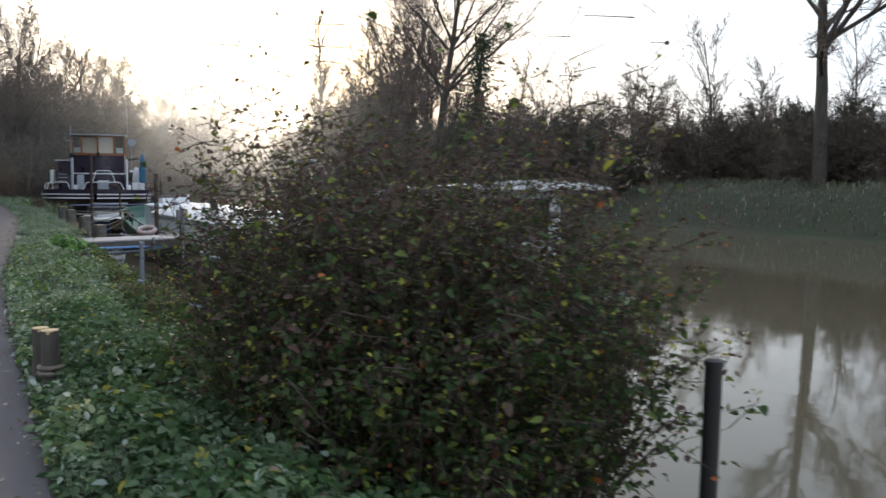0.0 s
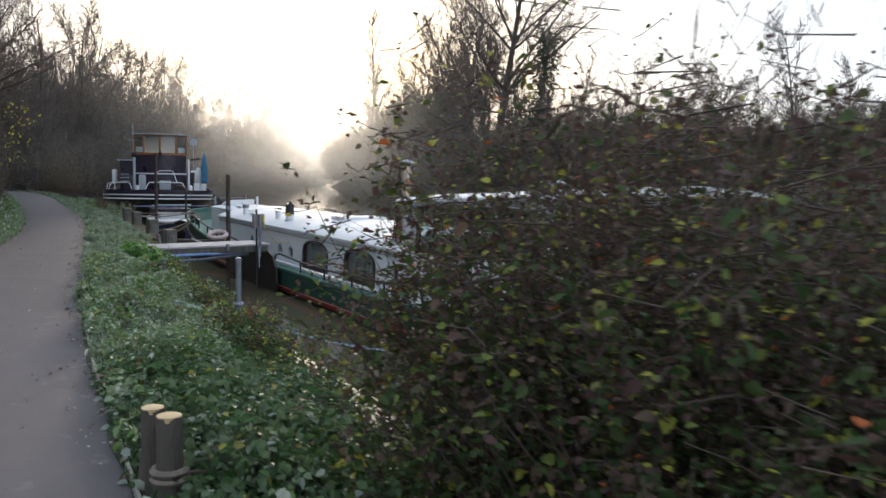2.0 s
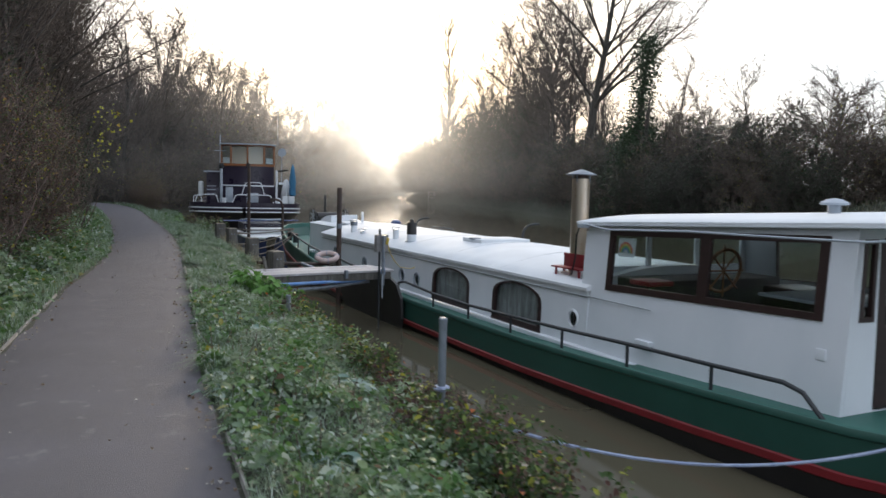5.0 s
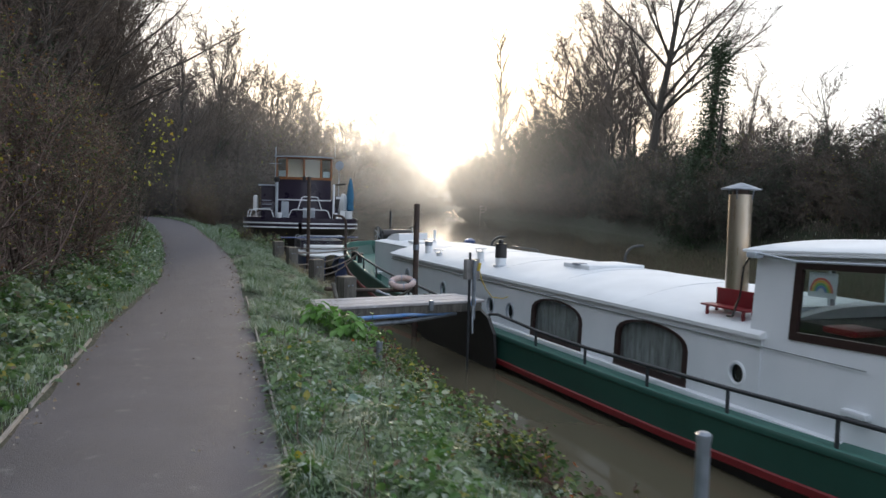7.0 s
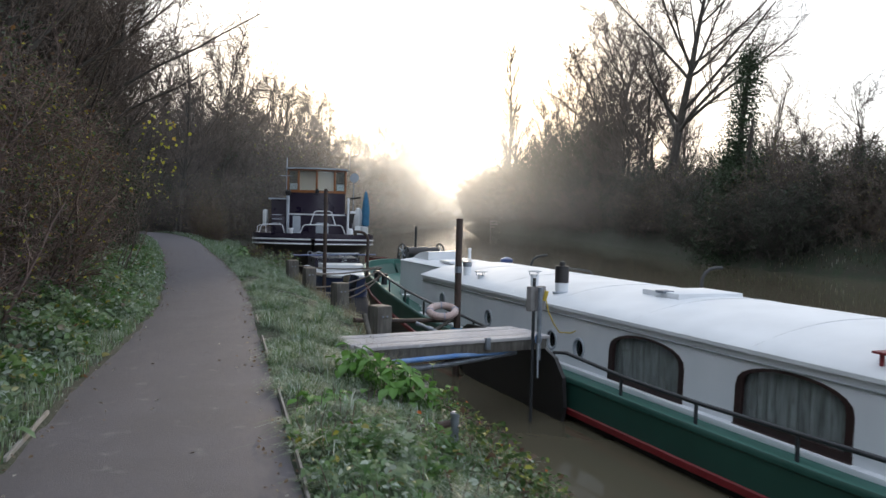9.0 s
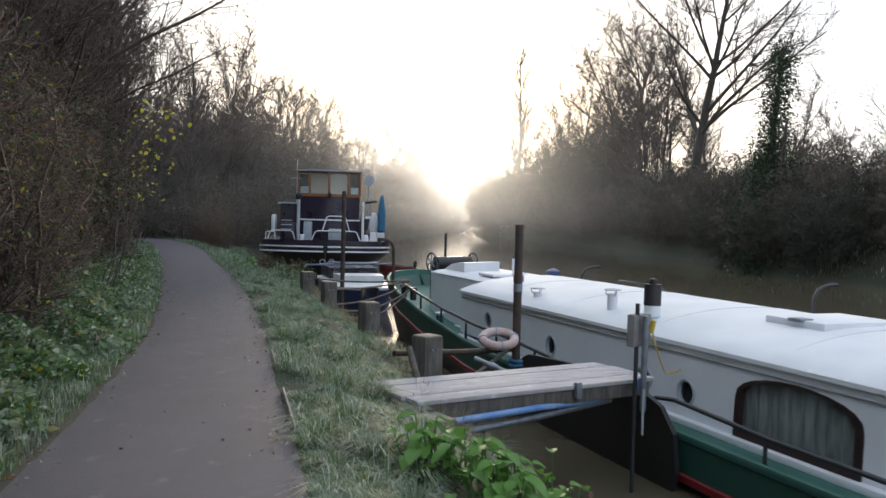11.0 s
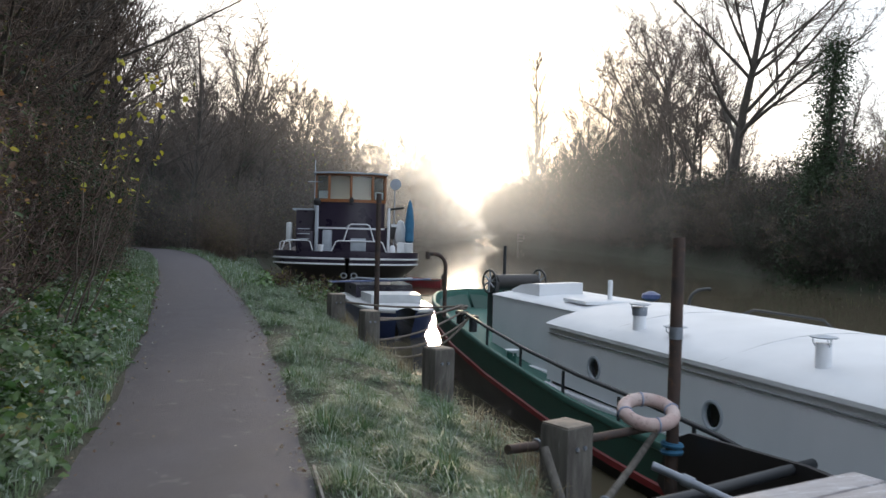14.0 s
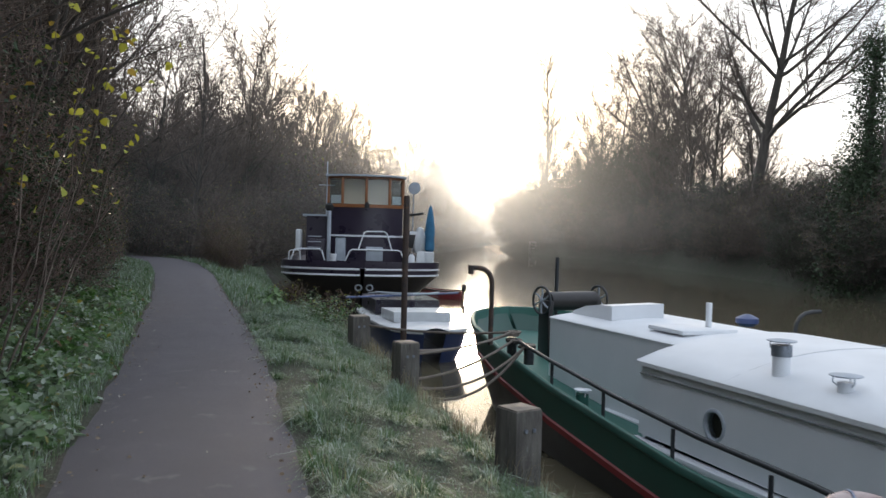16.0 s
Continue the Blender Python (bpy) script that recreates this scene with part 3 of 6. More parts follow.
# long cabin trunk: sides with openings, arched roof
X0, X1, Y0, Y1, EDGE, CREST = 7.07, 10.53, 15.95, 29.35, 0.13, 0.42
WIN = [(17.21, 18.80, -0.74, -0.02, -0.30), (19.76, 21.40, -0.75, -0.04, -0.32)]
PORTS = [(16.30, -0.38, 0.13), (22.26, -0.46, 0.15), (23.11, -0.45, 0.15), (25.61, -0.41, 0.15), (28.04, -0.32, 0.15)]
outer = [(Y0, -0.86), (Y1, -0.70), (Y1, EDGE), (Y0, EDGE)]
holes = [arch(*w) for w in WIN] + [circle(*q) for q in PORTS]
part("cabin_side", wall_panel(outer, holes, lambda u, v, d: (X0 + d + 0.03 * (v + 0.7), u, v), 0.05), M_WHITE, barge, smooth=False)
part("cabin_side", wall_panel(outer, [], lambda u, v, d: (X1 - d, u, v), 0.05), M_WHITE, barge, smooth=False)
NR = 12


def camber(x, x0, x1, edge, crest):
    k = (x - (x0 + x1) / 2) / ((x1 - x0) / 2)
    return edge + (crest - edge) * (1 - abs(k) ** 2.2)


def cabin_end(y, x0, x1, edge, crest, low, t):
    prof = [(x0, low), (x1, low)] + [(x1 + (x0 - x1) * i / NR, camber(x1 + (x0 - x1) * i / NR, x0, x1, edge, crest)) for i in range(NR + 1)]
    return wall_panel(prof, [], lambda u, v, d: (u, y + d, v), t)


part("cabin_end", cabin_end(Y1 - 0.05, X0 + 0.06, X1 - 0.06, EDGE - 0.01, CREST - 0.01, -0.95, 0.05), M_WHITE, barge, smooth=False)
part("cabin_end", cabin_end(Y0 + 0.01, X0 + 0.06, X1 - 0.06, EDGE - 0.01, CREST - 0.01, -0.95, 0.05), M_WHITE, barge, smooth=False)


def roof_shell(x0, x1, y0, y1, edge, crest, lip=0.05, over=0.03, rise=0.0, ny=8):
    bm = bmesh.new()
    rows = []
    for j in range(ny + 1):
        y = y0 - over + (y1 - y0 + 2 * over) * j / ny
        dz = rise * (1 - j / ny)
        top = [(x0 - over + (x1 - x0 + 2 * over) * i / NR, y, dz + camber(x0 + (x1 - x0) * i / NR, x0, x1, edge, crest) + 0.02) for i in range(NR + 1)]
        a, b = top[0], top[-1]
        rows.append([(a[0] + 0.02, y, a[2] - lip), (a[0], y, a[2] - lip), (a[0], y, a[2] - 0.012), (a[0] + 0.012, y, a[2])] + top[1:-1] + [(b[0] - 0.012, y, b[2]), (b[0], y, b[2] - 0.012), (b[0], y, b[2] - lip), (b[0] - 0.02, y, b[2] - lip)])
    strips(bm, rows)
    for row in (rows[0], rows[-1]):
        bm.faces.new([bm.verts.new(q) for q in row])
    bmesh.ops.remove_doubles(bm, verts=bm.verts, dist=1e-4)
    return bm


part("cabin_roof", roof_shell(X0, X1, Y0, Y1, EDGE, CREST, 0.06), M_ROOF, barge, "white arched roof with a skin of frost")
for y in (18.6, 20.9, 23.2, 25.6, 27.9):
    bm = bmesh.new()
    strips(bm, [[(X0 + (X1 - X0) * i / 24, yy, camber(X0 + (X1 - X0) * i / 24, X0, X1, EDGE, CREST) + 0.02 + dz) for i in range(25)] for yy, dz in ((y - 0.012, -0.004), (y - 0.006, 0.006), (y + 0.006, 0.006), (y + 0.012, -0.004))])
    part("roof_seam", bm, M_ROOFSEAM, barge)
part("seam", new_box(X0 - 0.002, X0 + 0.03, Y0, Y1, -0.012, 0.004, 0.002), M_SEAM, barge)
part("coaming", new_box(X0 - 0.10, X0 + 0.06, Y0 - 4.3, Y1 + 0.1, -0.84, -0.755, 0.02), M_WHITE, barge)

for w in WIN:
    loop = arch(*w)
    win = part("window_frame", wall_panel(grown(loop, 0.02), [grown(loop, -0.075)], lambda u, v, d: (X0 - 0.012 + d + 0.03 * (v + 0.7), u, v), 0.05), M_BROWN, barge, "dark brown arched window frame", smooth=False)
    pane = part("pane", wall_panel(grown(loop, -0.06), [], lambda u, v, d: (X0 + 0.03 + d + 0.03 * (v + 0.7), u, v), 0.006), M_GLASS, win, smooth=False)
    pane.visible_shadow = False
    bm = bmesh.new()
    ncur = 60
    strips(bm, [[(X0 + 0.10 + 0.018 * math.sin(i * 1.1) + 0.008 * math.sin(i * 2.7 + 1), w[0] + (w[1] - w[0]) * i / ncur, z) for i in range(ncur + 1)] for z in (w[2], (w[2] + w[3]) / 2, w[3])])
    part("curtain_or_shade_disc", bm, M_CURTAIN, win, "grey net curtain in soft folds")
    part("sill", new_box(X0 - 0.035, X0 + 0.03, w[0] - 0.03, w[1] + 0.03, w[2] - 0.045, w[2] - 0.005, 0.008), M_BROWN, win)
for y, z, r in PORTS:
    fr = part("porthole", ring_bar((X0 + 0.004 + 0.03 * (z + 0.7), y, z), (1, 0, 0), r, 0.022, 24, 8), M_WHITE if r < 0.14 else M_GREYPAINT, barge, "round porthole with a painted rim")
    pane = part("pane", wall_panel(circle(y, z, r - 0.005), [], lambda u, v, d: (X0 + 0.045 + d, u, v), 0.006), M_GLASS, fr, smooth=False)
    pane.visible_shadow = False
    # flat dark disc behind the pane: cabin shade put in as colour, no cloth
    part("curtain_or_shade_disc", wall_panel(circle(y, z, r + 0.02), [], lambda u, v, d: (X0 + 0.12 + d, u, v), 0.006), M_DARKIN, fr, smooth=False)

# leeboard hung on the side
lee = [(22.34, -0.40), (21.93, -0.52), (21.68, -0.78), (21.62, -1.2), (21.75, -1.7), (24.6, -1.9), (25.7, -1.1), (25.55, -0.62), (25.2, -0.46), (23.7, -0.36)]
part("leeboard", wall_panel(lee, [], lambda u, v, d: (6.46 + d, u, v), 0.06), M_BLACK, barge, "black tarred leeboard", smooth=False)

# low fore cabin in the bow
FX0, FX1, FY0, FY1, FE, FC = 7.68, 9.92, 29.36, 32.75, 0.27, 0.36
part("fore_cabin_side", wall_panel([(FY0, -1.1), (FY1, -0.75), (FY1, FE), (FY0, FE)], [circle(29.75, -0.12, 0.10)], lambda u, v, d: (FX0 + d, u, v), 0.05), M_WHITE, barge, smooth=False)
part("fore_cabin_side", wall_panel([(FY0, -1.1), (FY1, -0.75), (FY1, FE), (FY0, FE)], [], lambda u, v, d: (FX1 - d, u, v), 0.05), M_WHITE, barge, smooth=False)
part("fore_cabin_end", cabin_end(FY1 - 0.05, FX0 + 0.05, FX1 - 0.05, FE - 0.01, FC - 0.01, -0.9, 0.05), M_WHITE, barge, smooth=False)
part("fore_cabin_roof", roof_shell(FX0, FX1, FY0, FY1, FE, FC, 0.03, 0.012), M_ROOF, barge, "white frosted fore cabin roof")
part("fore_coaming", new_box(FX0 - 0.09, FX0 + 0.02, FY0 - 0.1, FY0 + 2.0, -0.90, -0.80, 0.02), M_WHITE, barge)
bm = bmesh.new()
box(bm, 7.95, 8.8, 29.75, 30.5, 0.36, 0.42, 0.02)
part("roof_hatch", bm, M_ROOF, barge)
bm = bmesh.new()
strips(bm, [[(8.05, y, 0.30), (8.05, y, h), (8.95, y, h + 0.03), (8.95, y, 0.30)] for y, h in ((31.55, 0.36 + 0.2), (31.9, 0.55), (32.3, 0.50), (32.7, 0.38))])
for y, h in ((31.55, 0.56), (32.7, 0.38)):
    bm.faces.new([bm.verts.new(q) for q in ((8.05, y, 0.30), (8.05, y, h), (8.95, y, h + 0.03), (8.95, y, 0.30))])
part("companion_hatch", bm, M_ROOF, barge, "white sloping companionway hatch")
part("stub_mast", new_tube([(8.6, 30.08, 0.33), (8.6, 30.08, 0.74)], 0.04, 10), M_WHITE, barge)

# ventilators, flues and a skylight on the roof


def roof_at(x):
    return camber(x, X0, X1, EDGE, CREST) + 0.02


def mushroom(x, y, base, r, h, cap, pipe=M_WHITE, topm=M_GREYPAINT, collar=None):
    v = part("ventilator", new_tube([(x, y, base - 0.02), (x, y, base + h)], r, 18), pipe, barge, "upright ventilator pipe with a flat cap")
    if collar:
        part("collar", new_tube([(x, y, base + h - 0.09), (x, y, base + h + 0.02)], r + 0.012, 18), M_GALV, v)
    part("cap", lathe(x, y, [(cap * 0.9, base + h + 0.05), (cap, base + h + 0.056), (cap, base + h + 0.064), (cap * 0.5, base + h + 0.075), (0.01, base + h + 0.08)], 22), topm, v)
    for a in (0.4, 2.5, 4.6):
        ca, sa = math.cos(a), math.sin(a)
        part("bracket", new_tube([(x + r * ca, y + r * sa, base + h - 0.03), (x + cap * 0.75 * ca, y + cap * 0.75 * sa, base + h + 0.0), (x + cap * 0.75 * ca, y + cap * 0.75 * sa, base + h + 0.052)], 0.007, 6), topm, v)
    return v


mushroom(7.45, 27.55, roof_at(7.45), 0.085, 0.27, 0.14, collar=True)
mushroom(7.42, 26.75, roof_at(7.42), 0.07, 0.08, 0.14)
mushroom(7.5, 24.55, roof_at(7.5), 0.075, 0.23, 0.13)
mushroom(7.22, 30.9, deck_z(30.9), 0.085, 0.27, 0.12, pipe=M_DECK, topm=M_WHITE)
flue = part("flue", new_tube([(7.5, 23.57, roof_at(7.5) - 0.02), (7.5, 23.57, 0.45)], 0.112, 20), M_WHITE, barge, "short white flue with a black top")
part("flue_top", new_tube([(7.5, 23.57, 0.45), (7.5, 23.57, 0.74)], 0.118, 20), M_BLACK, flue)
part("cap", lathe(7.5, 23.57, [(0.05, 0.74), (0.055, 0.78), (0.045, 0.81), (0.01, 0.82)], 14), M_BLACK, flue)
part("flange", lathe(7.5, 23.57, [(0.15, roof_at(7.5) - 0.02), (0.15, roof_at(7.5) + 0.012), (0.12, roof_at(7.5) + 0.02)], 20), M_GREYPAINT, flue)
chim = part("chimney", new_tube([(7.58, 16.92, 0.46), (7.58, 16.92, 1.76)], 0.142, 24), M_STEEL, barge, "tall stainless steel chimney with a cowl")
part("chimney_base", new_tube([(7.58, 16.92, roof_at(7.58) - 0.03), (7.58, 16.92, 0.50)], 0.15, 24), M_WHITE, chim)
part("band", new_tube([(7.58, 16.92, 0.49), (7.58, 16.92, 0.515)], 0.153, 24), M_GALV, chim)
part("neck", new_tube([(7.58, 16.92, 1.70), (7.58, 16.92, 1.82)], 0.10, 20), M_RUST, chim)
part("cowl", lathe(7.58, 16.92, [(0.245, 1.82), (0.25, 1.83), (0.14, 1.87), (0.03, 1.905), (0.005, 1.91)], 26), M_GALV, chim)
for a in range(4):
    ca, sa = math.cos(a * 1.57 + 0.5), math.sin(a * 1.57 + 0.5)
    part("bracket", new_tube([(7.58 + 0.143 * ca, 16.92 + 0.143 * sa, 1.70), (7.58 + 0.16 * ca, 16.92 + 0.16 * sa, 1.83)], 0.008, 6), M_GALV, chim)
sk = part("skylight", new_box(8.1, 9.3, 21.2, 22.1, roof_at(8.3) - 0.05, roof_at(8.7) + 0.045, 0.02), M_ROOF, barge)
part("hasp", new_box(8.05, 8.25, 21.5, 21.7, roof_at(8.2) + 0.05, roof_at(8.2) + 0.09, 0.01), M_GALV, sk)
for y in (23.9, 30.8):
    hk = [(10.75, y, gun(y)), (10.75, y, 0.52 - (0.1 if y < 25 else 0.25))]
    hk += [(10.75 + 0.32 * (1 - math.cos(a)), y, hk[1][2] + 0.26 * math.sin(a)) for a in (0.3, 0.7, 1.1, 1.57)] + [(11.22, y, hk[1][2] + 0.26)]
    part("davit", new_tube(hk, 0.032, 10), M_RAIL, barge, "black hooked davit")
hk = [(6.85, 33.2, gun(33.2)), (6.85, 33.2, 0.78)] + [(6.85 - 0.24 * (1 - math.cos(a)), 33.2, 0.78 + 0.25 * math.sin(a)) for a in (0.3, 0.7, 1.1, 1.57)] + [(6.5, 33.2, 1.03)]
dv = part("davit", new_tube(hk, 0.04, 10), M_RUST, barge, "rusty hooked davit at the bow")
part("eye", new_tube([(6.48, 33.2, 0.93), (6.48, 33.2, 1.07)], 0.05, 8), M_RUST, dv)
part("bow_pole", new_tube([(8.77, 34.6, deck_z(34.6)), (8.77, 34.6, 1.18)], 0.035, 10), M_RAIL, barge)
part("roof_rail", new_tube([(10.45, 27.2, 0.24), (10.45, 27.4, 0.36), (10.45, 28.8, 0.36), (10.45, 29.1, 0.24)], 0.02, 8), M_RAIL, barge)
part("roof_fender", lathe(10.2, 31.2, [(0.1, 0.28), (0.17, 0.33), (0.17, 0.4), (0.05, 0.46)], 14), M_BLUEHULL, barge)

# anchor winch with two hand wheels
winch = part("winch", new_tube([(8.25, 33.95, 0.42), (9.3, 34.15, 0.42)], 0.17, 20), M_BLACK, barge, "black anchor winch drum with spoked hand wheels")
for x, y in ((8.12, 33.92), (9.4, 34.17)):
    ax = Vector((1.28, 0.25, 0)).normalized()
    wh = part("hand_wheel", ring_bar((x, y, 0.44), ax, 0.24, 0.022, 28, 8), M_RAIL, winch, "spoked iron hand wheel")
    u = Vector((0, 0, 1))
    v = ax.cross(u)
    for k in range(6):
        a = k * math.pi / 3
        dvec = math.cos(a) * u + math.sin(a) * v
        c = Vector((x, y, 0.44))
        bend = (math.cos(a + 0.7) * u + math.sin(a + 0.7) * v)
        part("spoke", new_tube([c, c + dvec * 0.12 + bend * 0.03, c + dvec * 0.235], 0.016, 6), M_GREYPAINT, wh)
    part("cheek", new_box(x - 0.05 + 0.09 * (1 if x < 9 else -1), x + 0.05 + 0.09 * (1 if x < 9 else -1), y - 0.2, y + 0.2, deck_z(34) - 0.02, 0.45, 0.03), M_BLACK, winch)

# hand rail along the side deck
part("hand_rail", new_tube([(CX - hb(y) + 0.08, y, gun(y) + h) for y, h in ((32.45, 0.02), (32.4, 0.2), (32.2, 0.27), (31, 0.29), (29.4, 0.29), (27.8, 0.34), (26.4, 0.35), (25, 0.3), (23.6, 0.12), (23.3, 0.0))], 0.028, 10), M_RAIL, barge, "black tubular hand rail")
part("hand_rail", new_tube([(6.70, y, gun(y) + h) for y, h in ((22.5, 0.02), (22.35, 0.26), (22.0, 0.31), (20.5, 0.25), (19, 0.24), (17.5, 0.27), (16, 0.30), (14.5, 0.29), (13, 0.28), (12.0, 0.28), (11.75, 0.22), (11.5, 0.0))], 0.026, 10), M_RAIL, barge, "black tubular hand rail")
for y in (31.0, 29.6, 28.2, 26.8, 25.4):
    part("rail_post", new_tube([(CX - hb(y) + 0.08, y, deck_z(y)), (CX - hb(y) + 0.08, y, gun(y) + 0.29)], 0.022, 8), M_RAIL, barge)
for y in (20.55, 19.03, 17.51, 16.01, 14.5, 13.0):
    part("rail_post", new_tube([(6.70, y, gun(y) - 0.06), (6.70, y, gun(y) + float(np.interp(y, [13, 16, 19, 20.5], [0.27, 0.29, 0.23, 0.24])))], 0.022, 8), M_RAIL, barge)

# bollards on the side deck and at the stern
for x, y in ((6.95, 32.6), (7.02, 32.15), (6.98, 10.45), (7.0, 10.05)):
    z = gun(y) - 0.05
    b = part("bollard", lathe(x, y, [(0.075, z), (0.075, z + 0.22), (0.10, z + 0.235), (0.10, z + 0.28), (0.06, z + 0.30)], 16), M_RAIL, barge)
part("vent_box", new_box(X0 - 0.07, X0 + 0.02, 14.45, 14.75, -0.47, -0.40, 0.02), M_WHITE, barge)
part("drain", new_box(X0 - 0.05, X0 + 0.02, 14.5, 14.7, -0.50, -0.47, 0.008), M_GREYBOX, barge)

# wheelhouse
WY0, WY1 = 11.62, 16.02


def wh_x(v):
    return 7.10 + 0.10 * (v + 0.3) / 1.4


def roof_z(y):
    return 1.10 + (16.25 - y) * 0.047


side_outer = [(WY0, -0.80), (Y0, -0.86), (Y0 + 0.25, -0.1), (Y0 + 0.22, 0.25), (WY1 + 0.15, roof_z(16) - 0.04), (WY0, roof_z(WY0) - 0.05)]
pane_a = [(13.74, 0.285), (15.50, 0.225), (15.50, 0.955), (13.74, 1.035)]
pane_b = [(12.02, 0.335), (13.62, 0.29), (13.62, 1.04), (12.02, 1.10)]
for sx in (0, 1):
    def at_side(u, v, d, sx=sx):
        x = wh_x(v) + d
        return (x if sx == 0 else 2 * CX - x, u, v)
    w = part("wheelhouse_side", wall_panel(side_outer, [pane_a, pane_b], at_side, 0.045), M_WHITE, barge, smooth=False)
    ring = [(11.93, 0.28), (15.58, 0.15), (15.58, 1.03), (11.93, 1.165)]
    fr = part("window_frame", wall_panel(ring, [grown(pane_a, -0.02), grown(pane_b, -0.02)], lambda u, v, d: at_side(u, v, d - 0.018), 0.05), M_BROWN, barge, "dark brown timber window frame", smooth=False)
    for q in (pane_a, pane_b):
        pn = part("pane", wall_panel(grown(q, 0.005), [], lambda u, v, d: at_side(u, v, d + 0.015), 0.006), M_GLASS, fr, smooth=False)
        pn.visible_shadow = False
# front and back walls
fo = [(7.16, 0.1), (10.44, 0.1), (10.36, 1.06), (7.24, 1.06)]
fh = [[(7.42 + k, 0.42), (8.32 + k, 0.42), (8.32 + k, 0.98), (7.42 + k, 0.98)] for k in (0, 0.98, 1.96)]
fw = part("wheelhouse_front", wall_panel(fo, fh, lambda u, v, d: (u, 16.16 + 0.02 * v - d, v), 0.045), M_WHITE, barge, smooth=False)
for q in fh:
    pn = part("pane", wall_panel(grown(q, 0.005), [], lambda u, v, d: (u, 16.14 + 0.02 * v - d, v), 0.006), M_GLASS, fw, smooth=False)
    pn.visible_shadow = False
bo = [(7.12, -0.80), (10.48, -0.80), (10.36, 1.25), (7.24, 1.25)]
bh = [[(7.30, 0.34), (7.46, 0.34), (7.46, 1.12), (7.32, 1.12)], [(7.56, -0.62), (8.36, -0.62), (8.30, 1.16), (7.54, 1.16)], [(8.6, 0.4), (10.1, 0.4), (10.1, 1.12), (8.6, 1.12)]]
bw = part("wheelhouse_back", wall_panel(bo, bh, lambda u, v, d: (u, WY0 + d, v), 0.045), M_WHITE, barge, smooth=False)
for q in (bh[0], bh[2]):
    pf = part("window_frame", wall_panel(grown(q, 0.03), [grown(q, -0.02)], lambda u, v, d: (u, WY0 - 0.015 + d, v), 0.05), M_BROWN, bw, smooth=False)
    pn = part("pane", wall_panel(grown(q, 0.005), [], lambda u, v, d: (u, WY0 + 0.02 + d, v), 0.006), M_GLASS, bw, smooth=False)
    pn.visible_shadow = False
door = [(7.58, -0.60), (8.34, -0.60), (8.29, 1.14), (7.56, 1.14)]
dr = part("door", wall_panel(door, [[(7.68, 0.25), (8.22, 0.25), (8.20, 1.05), (7.67, 1.05)]], lambda u, v, d: (u, WY0 + 0.005 + d, v), 0.04), M_BROWN, barge, "dark brown half-glazed door", smooth=False)
pn = part("pane", wall_panel([(7.67, 0.24), (8.23, 0.24), (8.21, 1.06), (7.66, 1.06)], [], lambda u, v, d: (u, WY0 + 0.02 + d, v), 0.006), M_GLASS, dr, smooth=False)
pn.visible_shadow = False
part("handle", new_tube([(8.18, WY0 - 0.04, 0.12), (8.28, WY0 - 0.04, 0.12)], 0.012, 8), M_GALV, dr)
part("wheelhouse_roof", roof_shell(7.13, 10.47, 10.45, 16.25, 1.09, 1.21, 0.035, 0.05, 0.27), M_ROOF, barge, "white frosted wheelhouse roof")
part("gutter", new_box(7.08, 7.12, 10.5, 16.2, 1.045, 1.075, 0.008, Matrix.Translation((0, 16.2, 1.06)) @ Matrix.Rotation(-0.047, 4, "X") @ Matrix.Translation((0, -16.2, -1.06))), M_WHITE, barge)
part("ventilator", lathe(8.05, 12.6, [(0.07, 1.36), (0.07, 1.47), (0.15, 1.475), (0.16, 1.50), (0.08, 1.54), (0.02, 1.55)], 20), M_GREYPAINT, barge, "round mushroom ventilator")
part("cable", new_tube([(7.02, 16.0, 1.08), (7.0, 15.4, 1.03), (6.99, 13.8, 1.10), (6.99, 12.4, 1.12), (7.0, 11.4, 1.14), (7.05, 10.6, 1.22)], 0.014, 6), M_GREYPAINT, barge)
part("cable", new_tube([(7.02, 16.1, 1.06), (7.06, 16.25, 0.9), (7.12, 16.35, 0.55), (7.2, 16.55, 0.27), (7.3, 16.75, 0.24)], 0.014, 6), M_RUBBER, barge)
part("side_lamp", new_box(6.98, 7.10, 15.98, 16.14, 1.02, 1.09, 0.02), M_GREYPAINT, barge)
part("junction_box", new_box(7.10, 7.15, 11.85, 11.97, -0.12, 0.0, 0.012), M_WHITE, barge)
part("seam", new_box(7.085, 7.10, 14.55, 15.95, 0.0, 0.01, 0.002), M_SEAM, barge)
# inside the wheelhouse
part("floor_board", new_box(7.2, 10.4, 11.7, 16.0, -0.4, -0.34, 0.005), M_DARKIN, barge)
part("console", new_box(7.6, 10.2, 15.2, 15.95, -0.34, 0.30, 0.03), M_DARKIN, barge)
part("bench_seat", new_box(9.6, 10.3, 11.9, 15.0, -0.34, 0.22, 0.04), M_BROWN, barge)
part("cushion", new_box(7.35, 7.8, 14.9, 15.35, 0.26, 0.34, 0.04), M_RED, barge, "red cushion behind the window")
part("table", new_box(8.0, 9.2, 12.4, 13.6, 0.30, 0.34, 0.01), M_GREYPAINT, barge)
whl = part("steering_wheel", ring_bar((8.8, 15.0, 0.45), (0, 1, 0.2), 0.32, 0.025, 28, 8), M_TEAK, barge)
for k in range(4):
    a = k * math.pi / 4
    part("spoke", new_tube([(8.8 - 0.38 * math.cos(a), 15.0, 0.45 - 0.38 * math.sin(a)), (8.8 + 0.38 * math.cos(a), 15.0, 0.45 + 0.38 * math.sin(a))], 0.014, 6), M_TEAK, whl)

